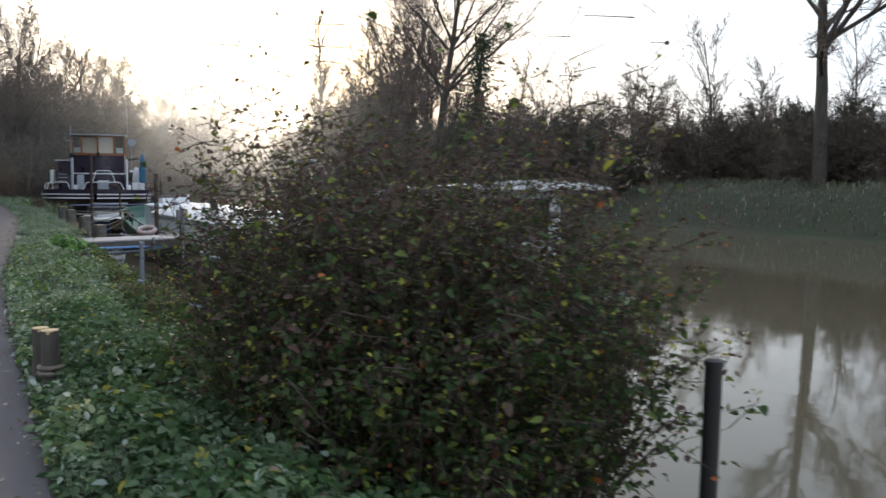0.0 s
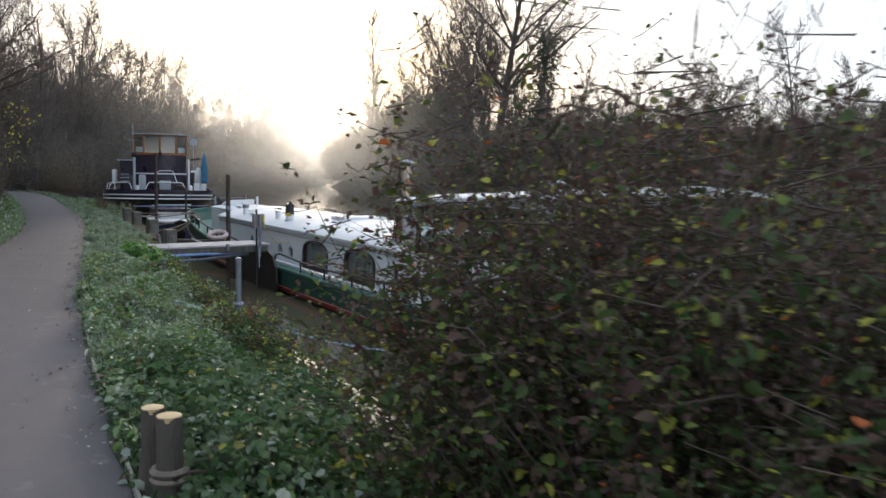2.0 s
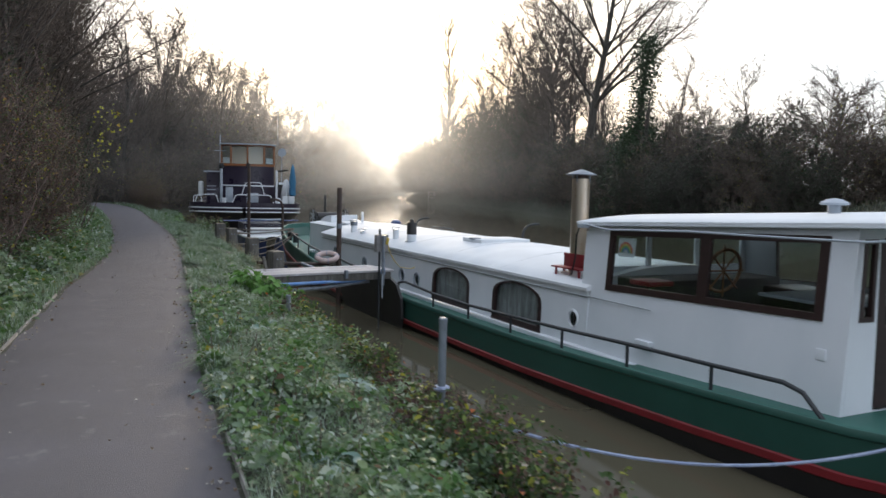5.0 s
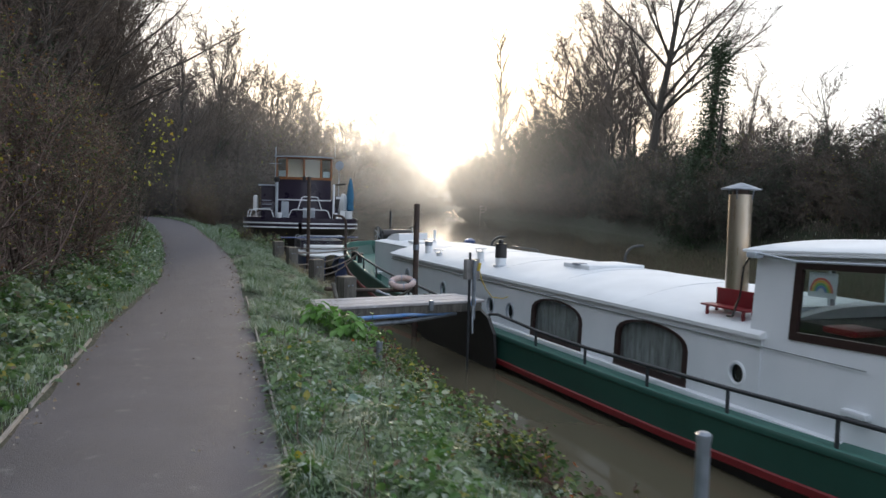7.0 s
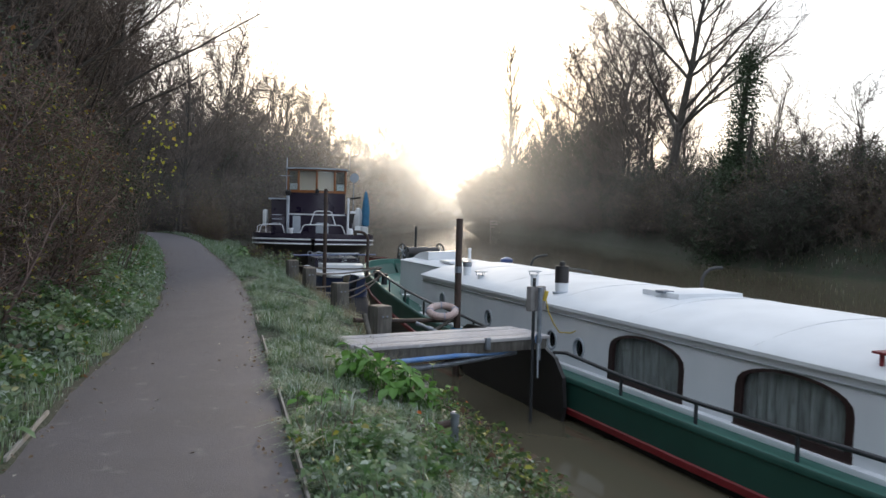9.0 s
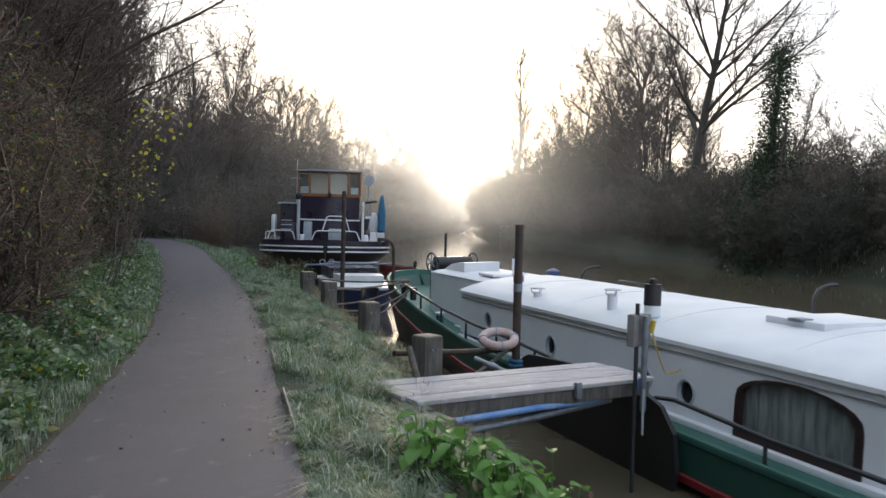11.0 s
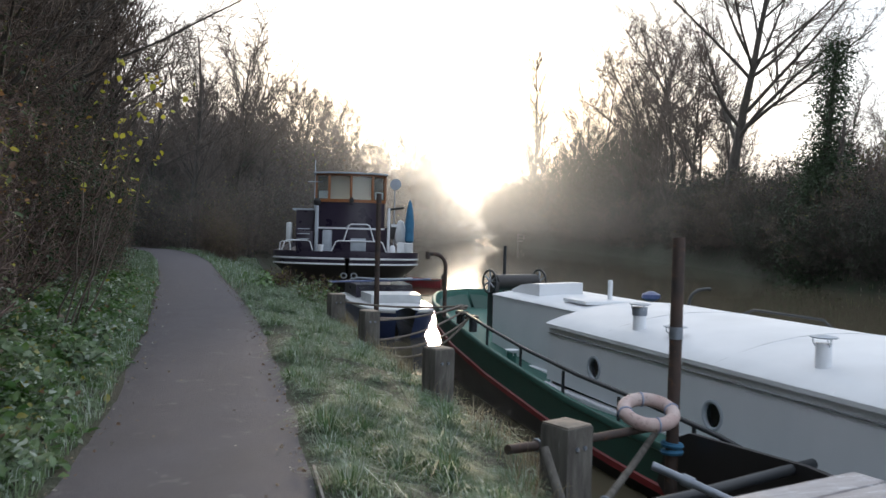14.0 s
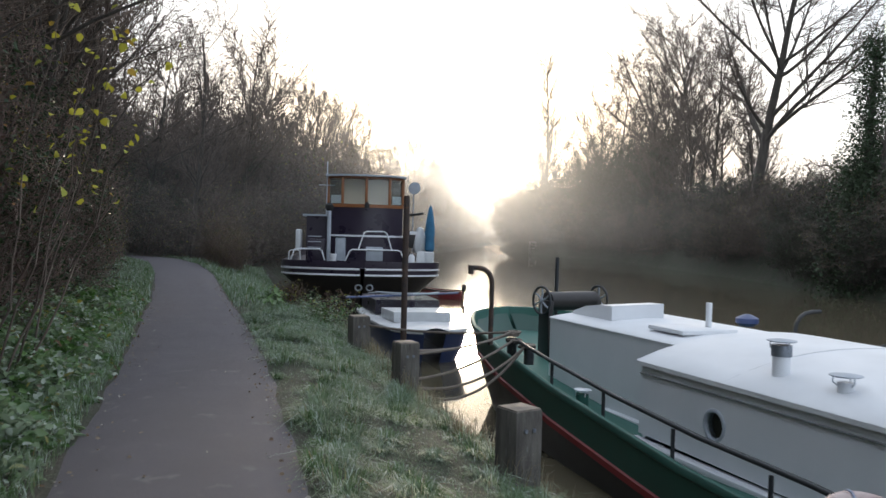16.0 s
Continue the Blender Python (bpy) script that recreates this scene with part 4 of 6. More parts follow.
# a child's rainbow drawing taped inside the pane
poster = thing("rainbow_drawing", "paper drawing of a rainbow taped inside a window", "drawing", (7.2, 15.25, 0.7))
part("paper", wall_panel([(15.05, 0.66), (15.42, 0.65), (15.42, 0.92), (15.05, 0.93)], [], lambda u, v, d: (wh_x(v) + 0.03 + d, u, v), 0.004), M_PAPER, poster, smooth=False)
for k, colr in enumerate([(0.45, 0.12, 0.10), (0.5, 0.38, 0.08), (0.12, 0.34, 0.14), (0.1, 0.2, 0.42)]):
    r0, r1 = 0.155 - 0.028 * k, 0.13 - 0.028 * k
    bm = bmesh.new()
    strips(bm, [[(wh_x(0.8) + 0.012, 15.235 + r * math.cos(a), 0.715 + r * math.sin(a)) for a in (math.pi * i / 14 for i in range(15))] for r in (r0, r1)])
    part("band", bm, mat("crayon_" + "abcd"[k], colr, rough=0.8, scale=30, bump=0), poster)

# little red bench on the cabin roof
bench = thing("red_bench", "small red painted bench on the barge roof", "bench", (7.35, 16.75, roof_at(7.3)))
zz = roof_at(7.35)
part("seat", new_box(7.22, 7.42, 16.36, 17.16, zz + 0.09, zz + 0.115, 0.006), M_RED, bench)
part("backrest", new_box(7.42, 7.46, 16.36, 17.10, zz + 0.10, zz + 0.32, 0.008), M_RED, bench)
for y in (16.42, 17.06):
    part("leg", new_box(7.25, 7.28, y, y + 0.035, zz - 0.04, zz + 0.09, 0.004), M_RED, bench)
    part("leg", new_box(7.40, 7.43, y, y + 0.035, zz - 0.02, zz + 0.10, 0.004), M_RED, bench)

# ---------------------------------------------------------------- jetty, posts and moorings
jetty = thing("jetty", "weathered plank gangway from the bank to the barge", "jetty", (3.4, 21.8, -0.45))
JA, JB = Vector((3.30, 22.05, 0)), Vector((6.36, 22.55, 0))
jd = (JB - JA).normalized()
jn = Vector((-jd.y, jd.x, 0))
jl = (JB - JA).length
jm = Matrix(((jd.x, jn.x, 0, JA.x), (jd.y, jn.y, 0, JA.y), (0, 0, 1, -0.20), (0, 0, 0, 1)))
for k in range(4):
    o = -0.52 + 0.262 * k
    part("plank", new_box(-0.04 * (k % 2), jl + 0.03 * ((k * 7) % 3), o, o + 0.246, -0.045, 0.004 * (k % 2), 0.008, jm), M_PLANK, jetty)
for o in (-0.50, 0.0, 0.44):
    part("beam", new_box(0.0, jl - 0.05, o, o + 0.08, -0.20, -0.046, 0.01, jm), M_POST, jetty)
part("sill_beam", new_box(-0.1, 0.12, -0.65, 0.6, -0.42, -0.05, 0.015, jm), M_POST, jetty)
part("clamp", new_box(jl * 0.62, jl * 0.62 + 0.07, -0.57, -0.50, -0.14, 0.035, 0.012, jm), M_GALV, jetty)

pipe = thing("blue_water_pipe", "blue plastic water pipe slung beside the gangway", "pipe", (3.6, 21.4, -0.4))
part("pipe", new_tube([(3.2, 21.20, -0.42), (3.6, 21.38, -0.38), (4.8, 21.78, -0.40), (5.6, 22.0, -0.42), (6.2, 22.05, -0.30), (6.12, 21.8, -0.18)], 0.035, 10), M_BLUEPIPE, pipe)
part("sleeve", new_tube([(3.3, 21.32, -0.52), (4.8, 21.86, -0.52), (5.9, 22.1, -0.44)], 0.042, 10), M_GALV, pipe)
part("joint", new_tube([(6.10, 21.79, -0.26), (6.10, 21.78, -0.14)], 0.045, 10), M_BLUEPIPE, pipe)

epost = thing("power_post", "galvanised mooring post carrying a grey power box", "post", (6.08, 21.73, -2.2))
part("pole", new_tube([(6.08, 21.73, -0.5), (6.08, 21.73, 0.55)], 0.034, 12), M_GALV, epost)
part("pole", new_tube([(6.02, 21.80, -2.2), (6.02, 21.80, 0.68)], 0.024, 10), M_RAIL, epost)
eb = part("power_box", new_box(5.92, 6.24, 21.80, 21.90, 0.20, 0.56, 0.02, Matrix.Translation((6.08, 21.85, 0)) @ Matrix.Rotation(0.35, 4, "Z") @ Matrix.Translation((-6.08, -21.85, 0))), M_GREYBOX, epost)
part("socket", new_tube([(6.16, 21.74, 0.36), (6.18, 21.72, 0.5)], 0.03, 8), M_YELLOW, eb)
part("cable", new_tube([(6.17, 21.73, 0.40), (6.22, 21.72, 0.2), (6.35, 21.8, 0.02), (6.6, 22.05, -0.16), (6.95, 22.3, -0.22), (7.1, 22.4, -0.20)], 0.009, 6), M_YELLOW, epost)
part("chain", new_tube([(6.05, 21.68, -0.25), (6.04, 21.67, -0.5), (6.05, 21.68, -0.75)], 0.014, 6), M_GREYPAINT, epost)

pole = thing("mooring_pole", "tall rusty steel mooring pole standing in the river", "mooring pole", (6.24, 25.17, -2.6))
part("shaft", new_tube([(6.24, 25.17, -2.6), (6.24, 25.17, 1.50)], 0.062, 16), M_RUST, pole)
part("collar", new_tube([(6.24, 25.17, 0.50), (6.24, 25.17, 0.62)], 0.068, 16), M_GALV, pole)
part("rope_wrap", ring_bar((6.24, 25.17, -0.62), (0, 0.1, 1), 0.085, 0.03, 18, 6), M_TARP, pole, "frayed blue rope turns")
part("rope_wrap", ring_bar((6.24, 25.17, -0.55), (0.1, 0, 1), 0.085, 0.03, 18, 6), M_TARP, pole, "frayed blue rope turns")

ring = thing("life_ring", "faded pink life ring hung on the mooring pole", "life ring", (5.93, 25.12, -0.2))
rg = part("ring", ring_bar((5.93, 25.14, -0.20), (-0.12, -0.30, 0.95), 0.235, 0.066, 40, 14), M_RING, ring)
for a in (0.5, 2.1, 3.7, 5.3):
    ax = Vector((-0.12, -0.30, 0.95)).normalized()
    u = ax.orthogonal().normalized()
    v = ax.cross(u)
    d = math.cos(a) * u + math.sin(a) * v
    part("band", ring_bar(Vector((5.93, 25.14, -0.20)) + d * 0.235, ax.cross(d), 0.068, 0.010, 16, 6), M_BLUEROPE, rg)

mp2 = thing("mooring_pole", "dark steel mooring pole between the boats", "mooring pole", (6.4, 36.3, -2.6))
part("shaft", new_tube([(6.36, 36.3, -2.6), (6.36, 36.3, 2.28)], 0.06, 14), M_RUST, mp2)

# square timber mooring posts along the bank


def timber_post(x, y, top, s, rz, label="weathered square timber mooring post on the bank"):
    t = thing("timber_post", label, "post", (x, y, -1.6), rz, "mooring posts along the bank", local=True)
    h = top + 1.6
    part("post", new_box(-s, s, -s, s, 0, h, 0.018), M_POST, t)
    part("end_grain", new_box(-s + 0.012, s - 0.012, -s + 0.012, s - 0.012, h - 0.01, h + 0.012, 0.008), M_POSTTOP, t)
    for k in (-1, 1):
        part("bolt", new_tube([(s * 0.3 * k, -s - 0.015, h - 0.16), (s * 0.3 * k, -s + 0.02, h - 0.16)], 0.018, 8), M_GALV, t)
    return t


timber_post(4.38, 24.0, 0.05, 0.145, 18)
timber_post(4.58, 27.4, 0.12, 0.14, 14)
timber_post(4.74, 31.04, 0.17, 0.135, 8)
timber_post(4.98, 34.4, 0.15, 0.15, 4)
timber_post(3.42, 21.2, -0.28, 0.16, 12, "low squat timber post under the gangway end")

booms = [((4.05, 24.35, -0.22), (6.3, 25.35, -0.40), 0.04, M_RUST, "rusty steel pipe fender boom"), ((3.95, 23.35, -0.48), (6.75, 23.9, -0.42), 0.05, M_RAIL, "black tarred pole laid between bank and barge"),
         ((4.7, 24.1, -0.75), (6.2, 25.3, -0.38), 0.032, M_POST, "grey timber brace behind the posts"), ((4.1, 23.2, -0.75), (4.05, 23.75, -0.05), 0.04, M_POST, "short grey stake beside a post")]
for a, b, r, m, lab in booms:
    t = thing("mooring_boom", lab, "pole", a)
    part("pole", new_tube([a, Vector(a).lerp(Vector(b), 0.5) + Vector((0, 0, -0.015)), b], r, 10), m, t)
    part("end_ring", ring_bar(Vector(a).lerp(Vector(b), 0.15), Vector(b) - Vector(a), r + 0.006, 0.012, 14, 6), M_GALV, t)
t = thing("scaffold_tube", "short galvanised scaffold tube end", "pole", (5.0, 23.1, -0.3))
part("pole", new_tube([(4.85, 23.55, -0.18), (5.35, 23.05, -0.40)], 0.032, 10), M_GALV, t)
part("coupler", new_tube([(5.0, 23.40, -0.247), (5.06, 23.34, -0.273)], 0.045, 10), M_GALV, t)

for (x, y, z0, z1, r, m, nm, lab) in ((2.69, 11.72, -1.0, 0.55, 0.032, M_GALV, "steel_stake", "galvanised tube stake driven into the bank"),
                                      (3.76, 2.87, -1.9, 0.52, 0.05, M_BLACK, "mooring_stake", "black steel stake at the water's edge"),
                                      (2.95, 17.35, -0.9, -0.02, 0.035, M_GALV, "steel_stake", "low galvanised stake in the grass")):
    t = thing(nm, lab, "stake", (x, y, z0))
    part("tube", new_tube([(x, y, z0), (x, y, z1)], r, 12), m, t)
    part("cap", lathe(x, y, [(r * 1.12, z1 - 0.02), (r * 1.12, z1 + 0.01), (r * 0.7, z1 + 0.022)], 12), m, t)
t = thing("ground_bar", "rusty bar lying against a stake in the weeds", "pole", (2.4, 17.3, -0.1))
part("bar", new_tube([(2.15, 17.28, -0.14), (2.95, 17.38, -0.10)], 0.032, 8), M_RUST, t)
part("end_ring", ring_bar((2.55, 17.33, -0.12), (1, 0.1, 0), 0.034, 0.010, 12, 6), M_RUST, t)
t = thing("boat_pole", "pale timber pole leaning from the bank to the barge stern", "pole", (5.2, 8.9, -1.3))
part("pole", new_tube([(4.9, 8.6, -1.6), (6.68, 10.25, -0.52)], 0.035, 10), M_POSTTOP, t)
part("ferrule", new_tube([(6.60, 10.17, -0.57), (6.68, 10.25, -0.52)], 0.04, 10), M_GALV, t)

# mooring ropes
ropes = [((4.78, 31.0, -0.30), (6.95, 32.5, -0.02), 0.12), ((4.78, 30.95, -0.38), (7.0, 32.15, -0.05), 0.24), ((4.78, 31.05, -0.42), (6.98, 32.2, -0.08), 0.40),
         ((4.76, 31.0, 0.02), (6.95, 32.6, 0.05), 0.05), ((4.76, 31.1, 0.06), (6.98, 32.6, 0.09), 0.10), ((4.98, 34.4, 0.02), (6.95, 32.6, 0.07), 0.07)]
for a, b, d in ropes:
    t = thing("mooring_rope", "old brown mooring rope from bank post to bow bollard", "rope", a, group="bow mooring ropes")
    part("rope", new_tube(sag(a, b, d), 0.02, 6), M_ROPE, t)
    part("knot", ring_bar(Vector(b) + Vector((0.0, 0.0, -0.02)), (0, 0, 1), 0.095, 0.022, 16, 6), M_ROPE, t)
t = thing("blue_rope", "pale blue rope hanging slack from the bank to the stern", "rope", (2.7, 11.7, -0.1))
part("rope", new_tube(sag((2.72, 11.7, -0.12), (6.66, 10.3, -0.38), 0.36, 22), 0.015, 6), M_BLUEROPE, t)
part("knot", ring_bar((2.69, 11.72, 0.02), (0, 0, 1), 0.045, 0.02, 12, 6), M_BLUEROPE, t)
for k in range(2):
    a, b = (0.86, 6.25 + 0.04 * k, 0.12 + 0.04 * k), (2.9, 7.0 + 0.16 * k, -0.1 + 0.05 * k)
    t = thing("mooring_rope", "frosted twisted rope tied round the cut stump", "rope", a)
    part("rope", new_tube(sag(a, b, 0.05), 0.012, 6), M_ROPE, t)
    part("knot", ring_bar((0.79, 6.22, 0.12 + 0.04 * k), (0, 0, 1), 0.075, 0.018, 18, 6), M_ROPE, t)
t = thing("stern_rope_coil", "coil of old rope lying on the stern deck", "rope", (7.6, 9.9, deck_z(9.9)))
for k in range(5):
    part("turn", ring_bar((7.6, 9.9, deck_z(9.9) + 0.04 + 0.035 * k), (0.05 * (k % 3), 0.04, 1), 0.26 - 0.012 * k, 0.022, 24, 6), M_ROPE, t)

# cut tree stumps by the path
for x, y, top, r in ((0.79, 6.22, 0.42, 0.062), (0.76, 6.46, 0.40, 0.058)):
    t = thing("tree_stump", "sawn tree stump with a pale fresh cut top", "stump", (x, y, -0.05))
    bm = bmesh.new()
    rows = [[(x + r * f * (1 + 0.07 * math.sin(3 * a + z * 9) + 0.03 * math.sin(7 * a)) * math.cos(a), y + r * f * (1 + 0.07 * math.sin(3 * a + z * 9) + 0.03 * math.sin(7 * a)) * math.sin(a), z) for a in (2 * math.pi * i / 22 for i in range(22))] for z, f in ((-0.1, 1.7), (0.0, 1.4), (0.08, 1.15), (0.18, 1.0), (top - 0.01, 0.98), (top, 0.94))]
    strips(bm, rows, close=True)
    part("bark", bm, M_BARK, t)
    part("cut_face", lathe(x, y, [(r * 0.93, top - 0.02), (r * 0.93, top + 0.004), (r * 0.5, top + 0.006), (0.01, top + 0.007)], 22), M_CUT, t)

# ---------------------------------------------------------------- the dark boat moored beyond
b2 = thing("dark_barge", "dark navy motor barge with teak wheelhouse, moored stern on", "boat", (8.78, 49.0, WATER), -13, local=True)
SY = [0.0, 0.06, 0.25, 0.6, 1.2, 2.2, 4, 8, 12, 14.5, 15.5, 15.9, 16.0]
SH = [0.05, 1.0, 1.8, 2.4, 2.76, 2.95, 3.02, 3.0, 2.7, 1.8, 0.9, 0.35, 0.05]


def rim2(y):
    return 1.88 + 0.05 * math.cos(min(y, 4) / 4 * math.pi) + max(0, y - 8) * 0.05


def row2(s, drop, shift, proud=0.0, z=None, narrow=1.0):
    return [(s * (h * narrow + proud), y + shift * max(0.0, 1 - y / 6.0) * (1.0), (rim2(y) - drop) if z is None else z) for y, h in zip(SY, SH)]


part("hull_side", both(lambda bm, s: strips(bm, [row2(s, 0, 0), row2(s, 0.0, 0, 0.03), row2(s, 0.25, 0.0, 0.03), row2(s, 0.5, 0.05, 0.0)])), M_NAVY, b2, "glossy navy upper hull")
part("white_line", both(lambda bm, s: strips(bm, [row2(s, 0.235, 0, 0.02), row2(s, 0.24, 0, 0.055), row2(s, 0.30, 0, 0.055), row2(s, 0.31, 0, 0.02)])), M_WHITE, b2)
part("white_line", both(lambda bm, s: strips(bm, [row2(s, 0.45, 0.02, 0.0), row2(s, 0.455, 0.02, 0.04), row2(s, 0.51, 0.02, 0.04), row2(s, 0.52, 0.02, 0.0)])), M_WHITE, b2)
part("counter", both(lambda bm, s: strips(bm, [row2(s, 0.5, 0.05), row2(s, 0, 0.5, 0, 0.95, 0.86), row2(s, 0, 1.1, 0, 0.45, 0.66), row2(s, 0, 1.7, 0, -0.5, 0.5)])), M_BLACK, b2, "black counter stern")
for x in (-0.12, 0.28):
    part("hawse_hole", ring_bar((x, 0.42, 0.98), (0, 1, 0.35), 0.11, 0.03, 20, 8), M_GREYPAINT, b2)
bm = bmesh.new()
strips(bm, [[(k * h * 0.98, y + 0.02, rim2(y) - 0.25) for k in (-1, 0, 1)] for y, h in zip(SY, SH)])
part("deck", bm, M_NAVY, b2)


def prism(loop, z0, z1):
    bm = bmesh.new()
    strips(bm, [[(x, y, z) for x, y in loop] for z in (z0, z1)], close=True)
    for z in (z0, z1):
        bm.faces.new([bm.verts.new((x, y, z)) for x, y in loop])
    bmesh.ops.remove_doubles(bm, verts=bm.verts, dist=1e-4)
    return bm


def bay(w, f, back, k=0.0):
    """Plan of the wheelhouse: a front bowed towards the stern, and splayed sides."""
    return [(-w - k, back + k), (-w - k, f + 0.55 - k), (-w * 0.62 - k * 0.5, f + 0.06 - k), (0, f - 0.08 - k), (w * 0.62 + k * 0.5, f + 0.06 - k), (w + k, f + 0.55 - k), (w + k, back + k)]


OX = 0.12


def at_x(loop):
    return [(x + OX, y) for x, y in loop]


part("deckhouse", prism(at_x(bay(1.42, 1.7, 5.0)), 1.55, 3.92), M_NAVY, b2, "dark brown-black deckhouse")
part("white_line", prism(at_x(bay(1.42, 1.7, 5.0, 0.02)), 2.80, 2.87), M_WHITE, b2)
part("low_cabin", prism([(-2.1, 2.6), (-1.3, 2.6), (-1.3, 9), (-2.1, 9)], 1.55, 3.55), M_NAVY, b2)
part("low_cabin_roof", prism([(-2.25, 2.5), (-1.25, 2.5), (-1.25, 9.1), (-2.25, 9.1)], 3.55, 3.62), M_GREYPAINT, b2)
part("fore_cabin", prism([(-2.0, 5.1), (2.0, 5.1), (1.8, 12), (-1.8, 12)], 1.55, 2.9), M_NAVY, b2)
base = at_x(bay(1.42, 1.7, 2.9))
part("window_sill", prism(at_x(bay(1.42, 1.7, 2.9, 0.035)), 3.90, 4.02), M_TEAK, b2)
part("window_head", prism(at_x(bay(1.42, 1.7, 2.9, 0.01)), 4.98, 5.06), M_TEAK, b2)
rf = part("wheelhouse_roof", prism(at_x(bay(1.48, 1.58, 3.1, 0.05)), 5.06, 5.12), M_GREYPAINT, b2, "pale overhanging wheelhouse roof")
for i, (x, y) in enumerate(base):
    part("mullion", new_box(x - 0.05, x + 0.05, y - 0.04, y + 0.06, 4.0, 5.0, 0.01), M_TEAK, b2)
for i in range(len(base) - 1):
    (xa, ya), (xb_, yb_) = base[i], base[i + 1]
    gl = part("pane", wall_panel([(0.03, 4.02), (0.97, 4.02), (0.97, 4.98), (0.03, 4.98)], [], lambda u, v, d: (xa + (xb_ - xa) * u, ya + (yb_ - ya) * u + 0.01 + d, v), 0.006), M_GLASS, b2, smooth=False)
    gl.visible_shadow = False
    if i in (2, 3):
        part("blind", wall_panel([(0.06, 4.03), (0.94, 4.03), (0.94, 4.93), (0.5, 4.97), (0.06, 4.93)], [], lambda u, v, d: (xa + (xb_ - xa) * u, ya + (yb_ - ya) * u + 0.06 + d, v), 0.005), M_BLIND, b2, "pale cream window blind", smooth=False)
    if i in (1, 4):
        part("blind", wall_panel([(0.2, 4.05), (0.9, 4.05), (0.9, 4.36), (0.2, 4.36)], [], lambda u, v, d: (xa + (xb_ - xa) * u, ya + (yb_ - ya) * u + 0.08 + d, v), 0.005), M_PAPER, b2, smooth=False)


def hoop(x0, x1, z0, z1, y, slant=0.14, r=0.026):
    return new_tube([(x0, y, z0), (x0 + slant * 0.8, y, z1 - 0.05), (x0 + slant + 0.06, y, z1), (x1 - slant - 0.06, y, z1), (x1 - slant * 0.8, y, z1 - 0.05), (x1, y, z0)], r, 8)


part("stern_rail", hoop(-2.55, -1.35, rim2(0), rim2(0) + 0.40, 0.75), M_WHITE, b2, "white tubular stern rail")
part("stern_rail", hoop(-0.62, 1.52, rim2(0), rim2(0) + 0.42, 0.28, 0.2), M_WHITE, b2, "white tubular stern rail")
part("stern_rail", hoop(-0.15, 1.05, rim2(0) + 0.42, rim2(0) + 1.08, 0.55, 0.24), M_WHITE, b2, "white tubular stern rail")
part("locker", new_box(0.12, 0.72, 0.3, 0.7, rim2(0) + 0.02, rim2(0) + 0.52, 0.03), M_GREYPAINT, b2)
part("exhaust", new_tube([(-1.22, 0.9, 1.6), (-1.22, 0.9, 3.75)], 0.075, 14), M_GREYPAINT, b2, "pale grey exhaust pipe with black cowl")
part("exhaust_cowl", lathe(-1.22, 0.9, [(0.08, 3.72), (0.14, 3.78), (0.15, 3.92), (0.08, 4.0)], 14), M_RUBBER, b2)
part("exhaust", new_tube([(1.68, 1.6, 1.6), (1.68, 1.6, 3.7)], 0.06, 12), M_WHITE, b2)
part("white_panel", new_box(-0.98, -0.60, 0.75, 0.80, rim2(0), rim2(0) + 0.85, 0.08), M_GREYPAINT, b2)
part("bucket", lathe(-1.05, 0.42, [(0.10, rim2(0) - 0.02), (0.13, rim2(0) + 0.24), (0.12, rim2(0) + 0.25)], 14), M_WHITE, b2)
part("ladder_frame", hoop(-2.62, -2.2, rim2(0), rim2(0) + 0.35, 0.5, 0.03, 0.02), M_WHITE, b2)
part("rolled_cover", new_box(-2.45, -2.25, 1.6, 2.6, rim2(0) + 0.3, rim2(0) + 1.1, 0.08), M_GRP, b2)
for k in range(3):
    part("shelf_rail", new_tube([(-1.98, 1.2, rim2(0) + 0.45 + 0.2 * k), (-1.5, 1.2, rim2(0) + 0.45 + 0.2 * k)], 0.018, 6), M_GREYPAINT, b2)
part("engine_box", new_box(-2.0, -1.35, 1.3, 2.2, rim2(0) - 0.3, rim2(0) + 0.75, 0.04), M_NAVY, b2)
part("bin", lathe(2.12, 0.75, [(0.24, rim2(0) - 0.2), (0.18, rim2(0) + 0.38), (0.16, rim2(0) + 0.40)], 4), M_GRP, b2)
part("bin", lathe(2.45, 1.05, [(0.2, rim2(0) - 0.2), (0.2, rim2(0) + 0.36), (0.18, rim2(0) + 0.38)], 16), M_GRP, b2)
part("gas_bottle", lathe(1.78, 0.62, [(0.11, rim2(0) - 0.2), (0.12, rim2(0) + 0.2), (0.06, rim2(0) + 0.28)], 14), M_WHITE, b2)
par = part("parasol", lathe(2.55, 1.7, [(0.06, rim2(0) + 0.3), (0.19, rim2(0) + 0.45), (0.17, rim2(0) + 0.9), (0.2, rim2(0) + 1.1), (0.13, rim2(0) + 1.7), (0.06, rim2(0) + 2.05), (0.02, rim2(0) + 2.1)], 9), M_TARP, b2, "furled blue parasol")
part("pole", new_tube([(2.55, 1.7, 1.6), (2.55, 1.7, rim2(0) + 2.15)], 0.022, 8), M_GREYPAINT, par)
part("folded_sheet", lathe(2.2, 2.0, [(0.2, rim2(0) + 0.3), (0.3, rim2(0) + 0.55), (0.24, rim2(0) + 0.9), (0.12, rim2(0) + 1.25), (0.03, rim2(0) + 1.3)], 8), M_GRP, b2)
part("davit_frame", new_box(1.75, 2.15, 1.9, 1.95, rim2(0) + 0.5, rim2(0) + 1.15, 0.01), M_BLACK, b2)
part("name_board", new_box(1.80, 2.1, 1.87, 1.895, rim2(0) + 1.0, rim2(0) + 1.13, 0.005), M_WHITE, b2)
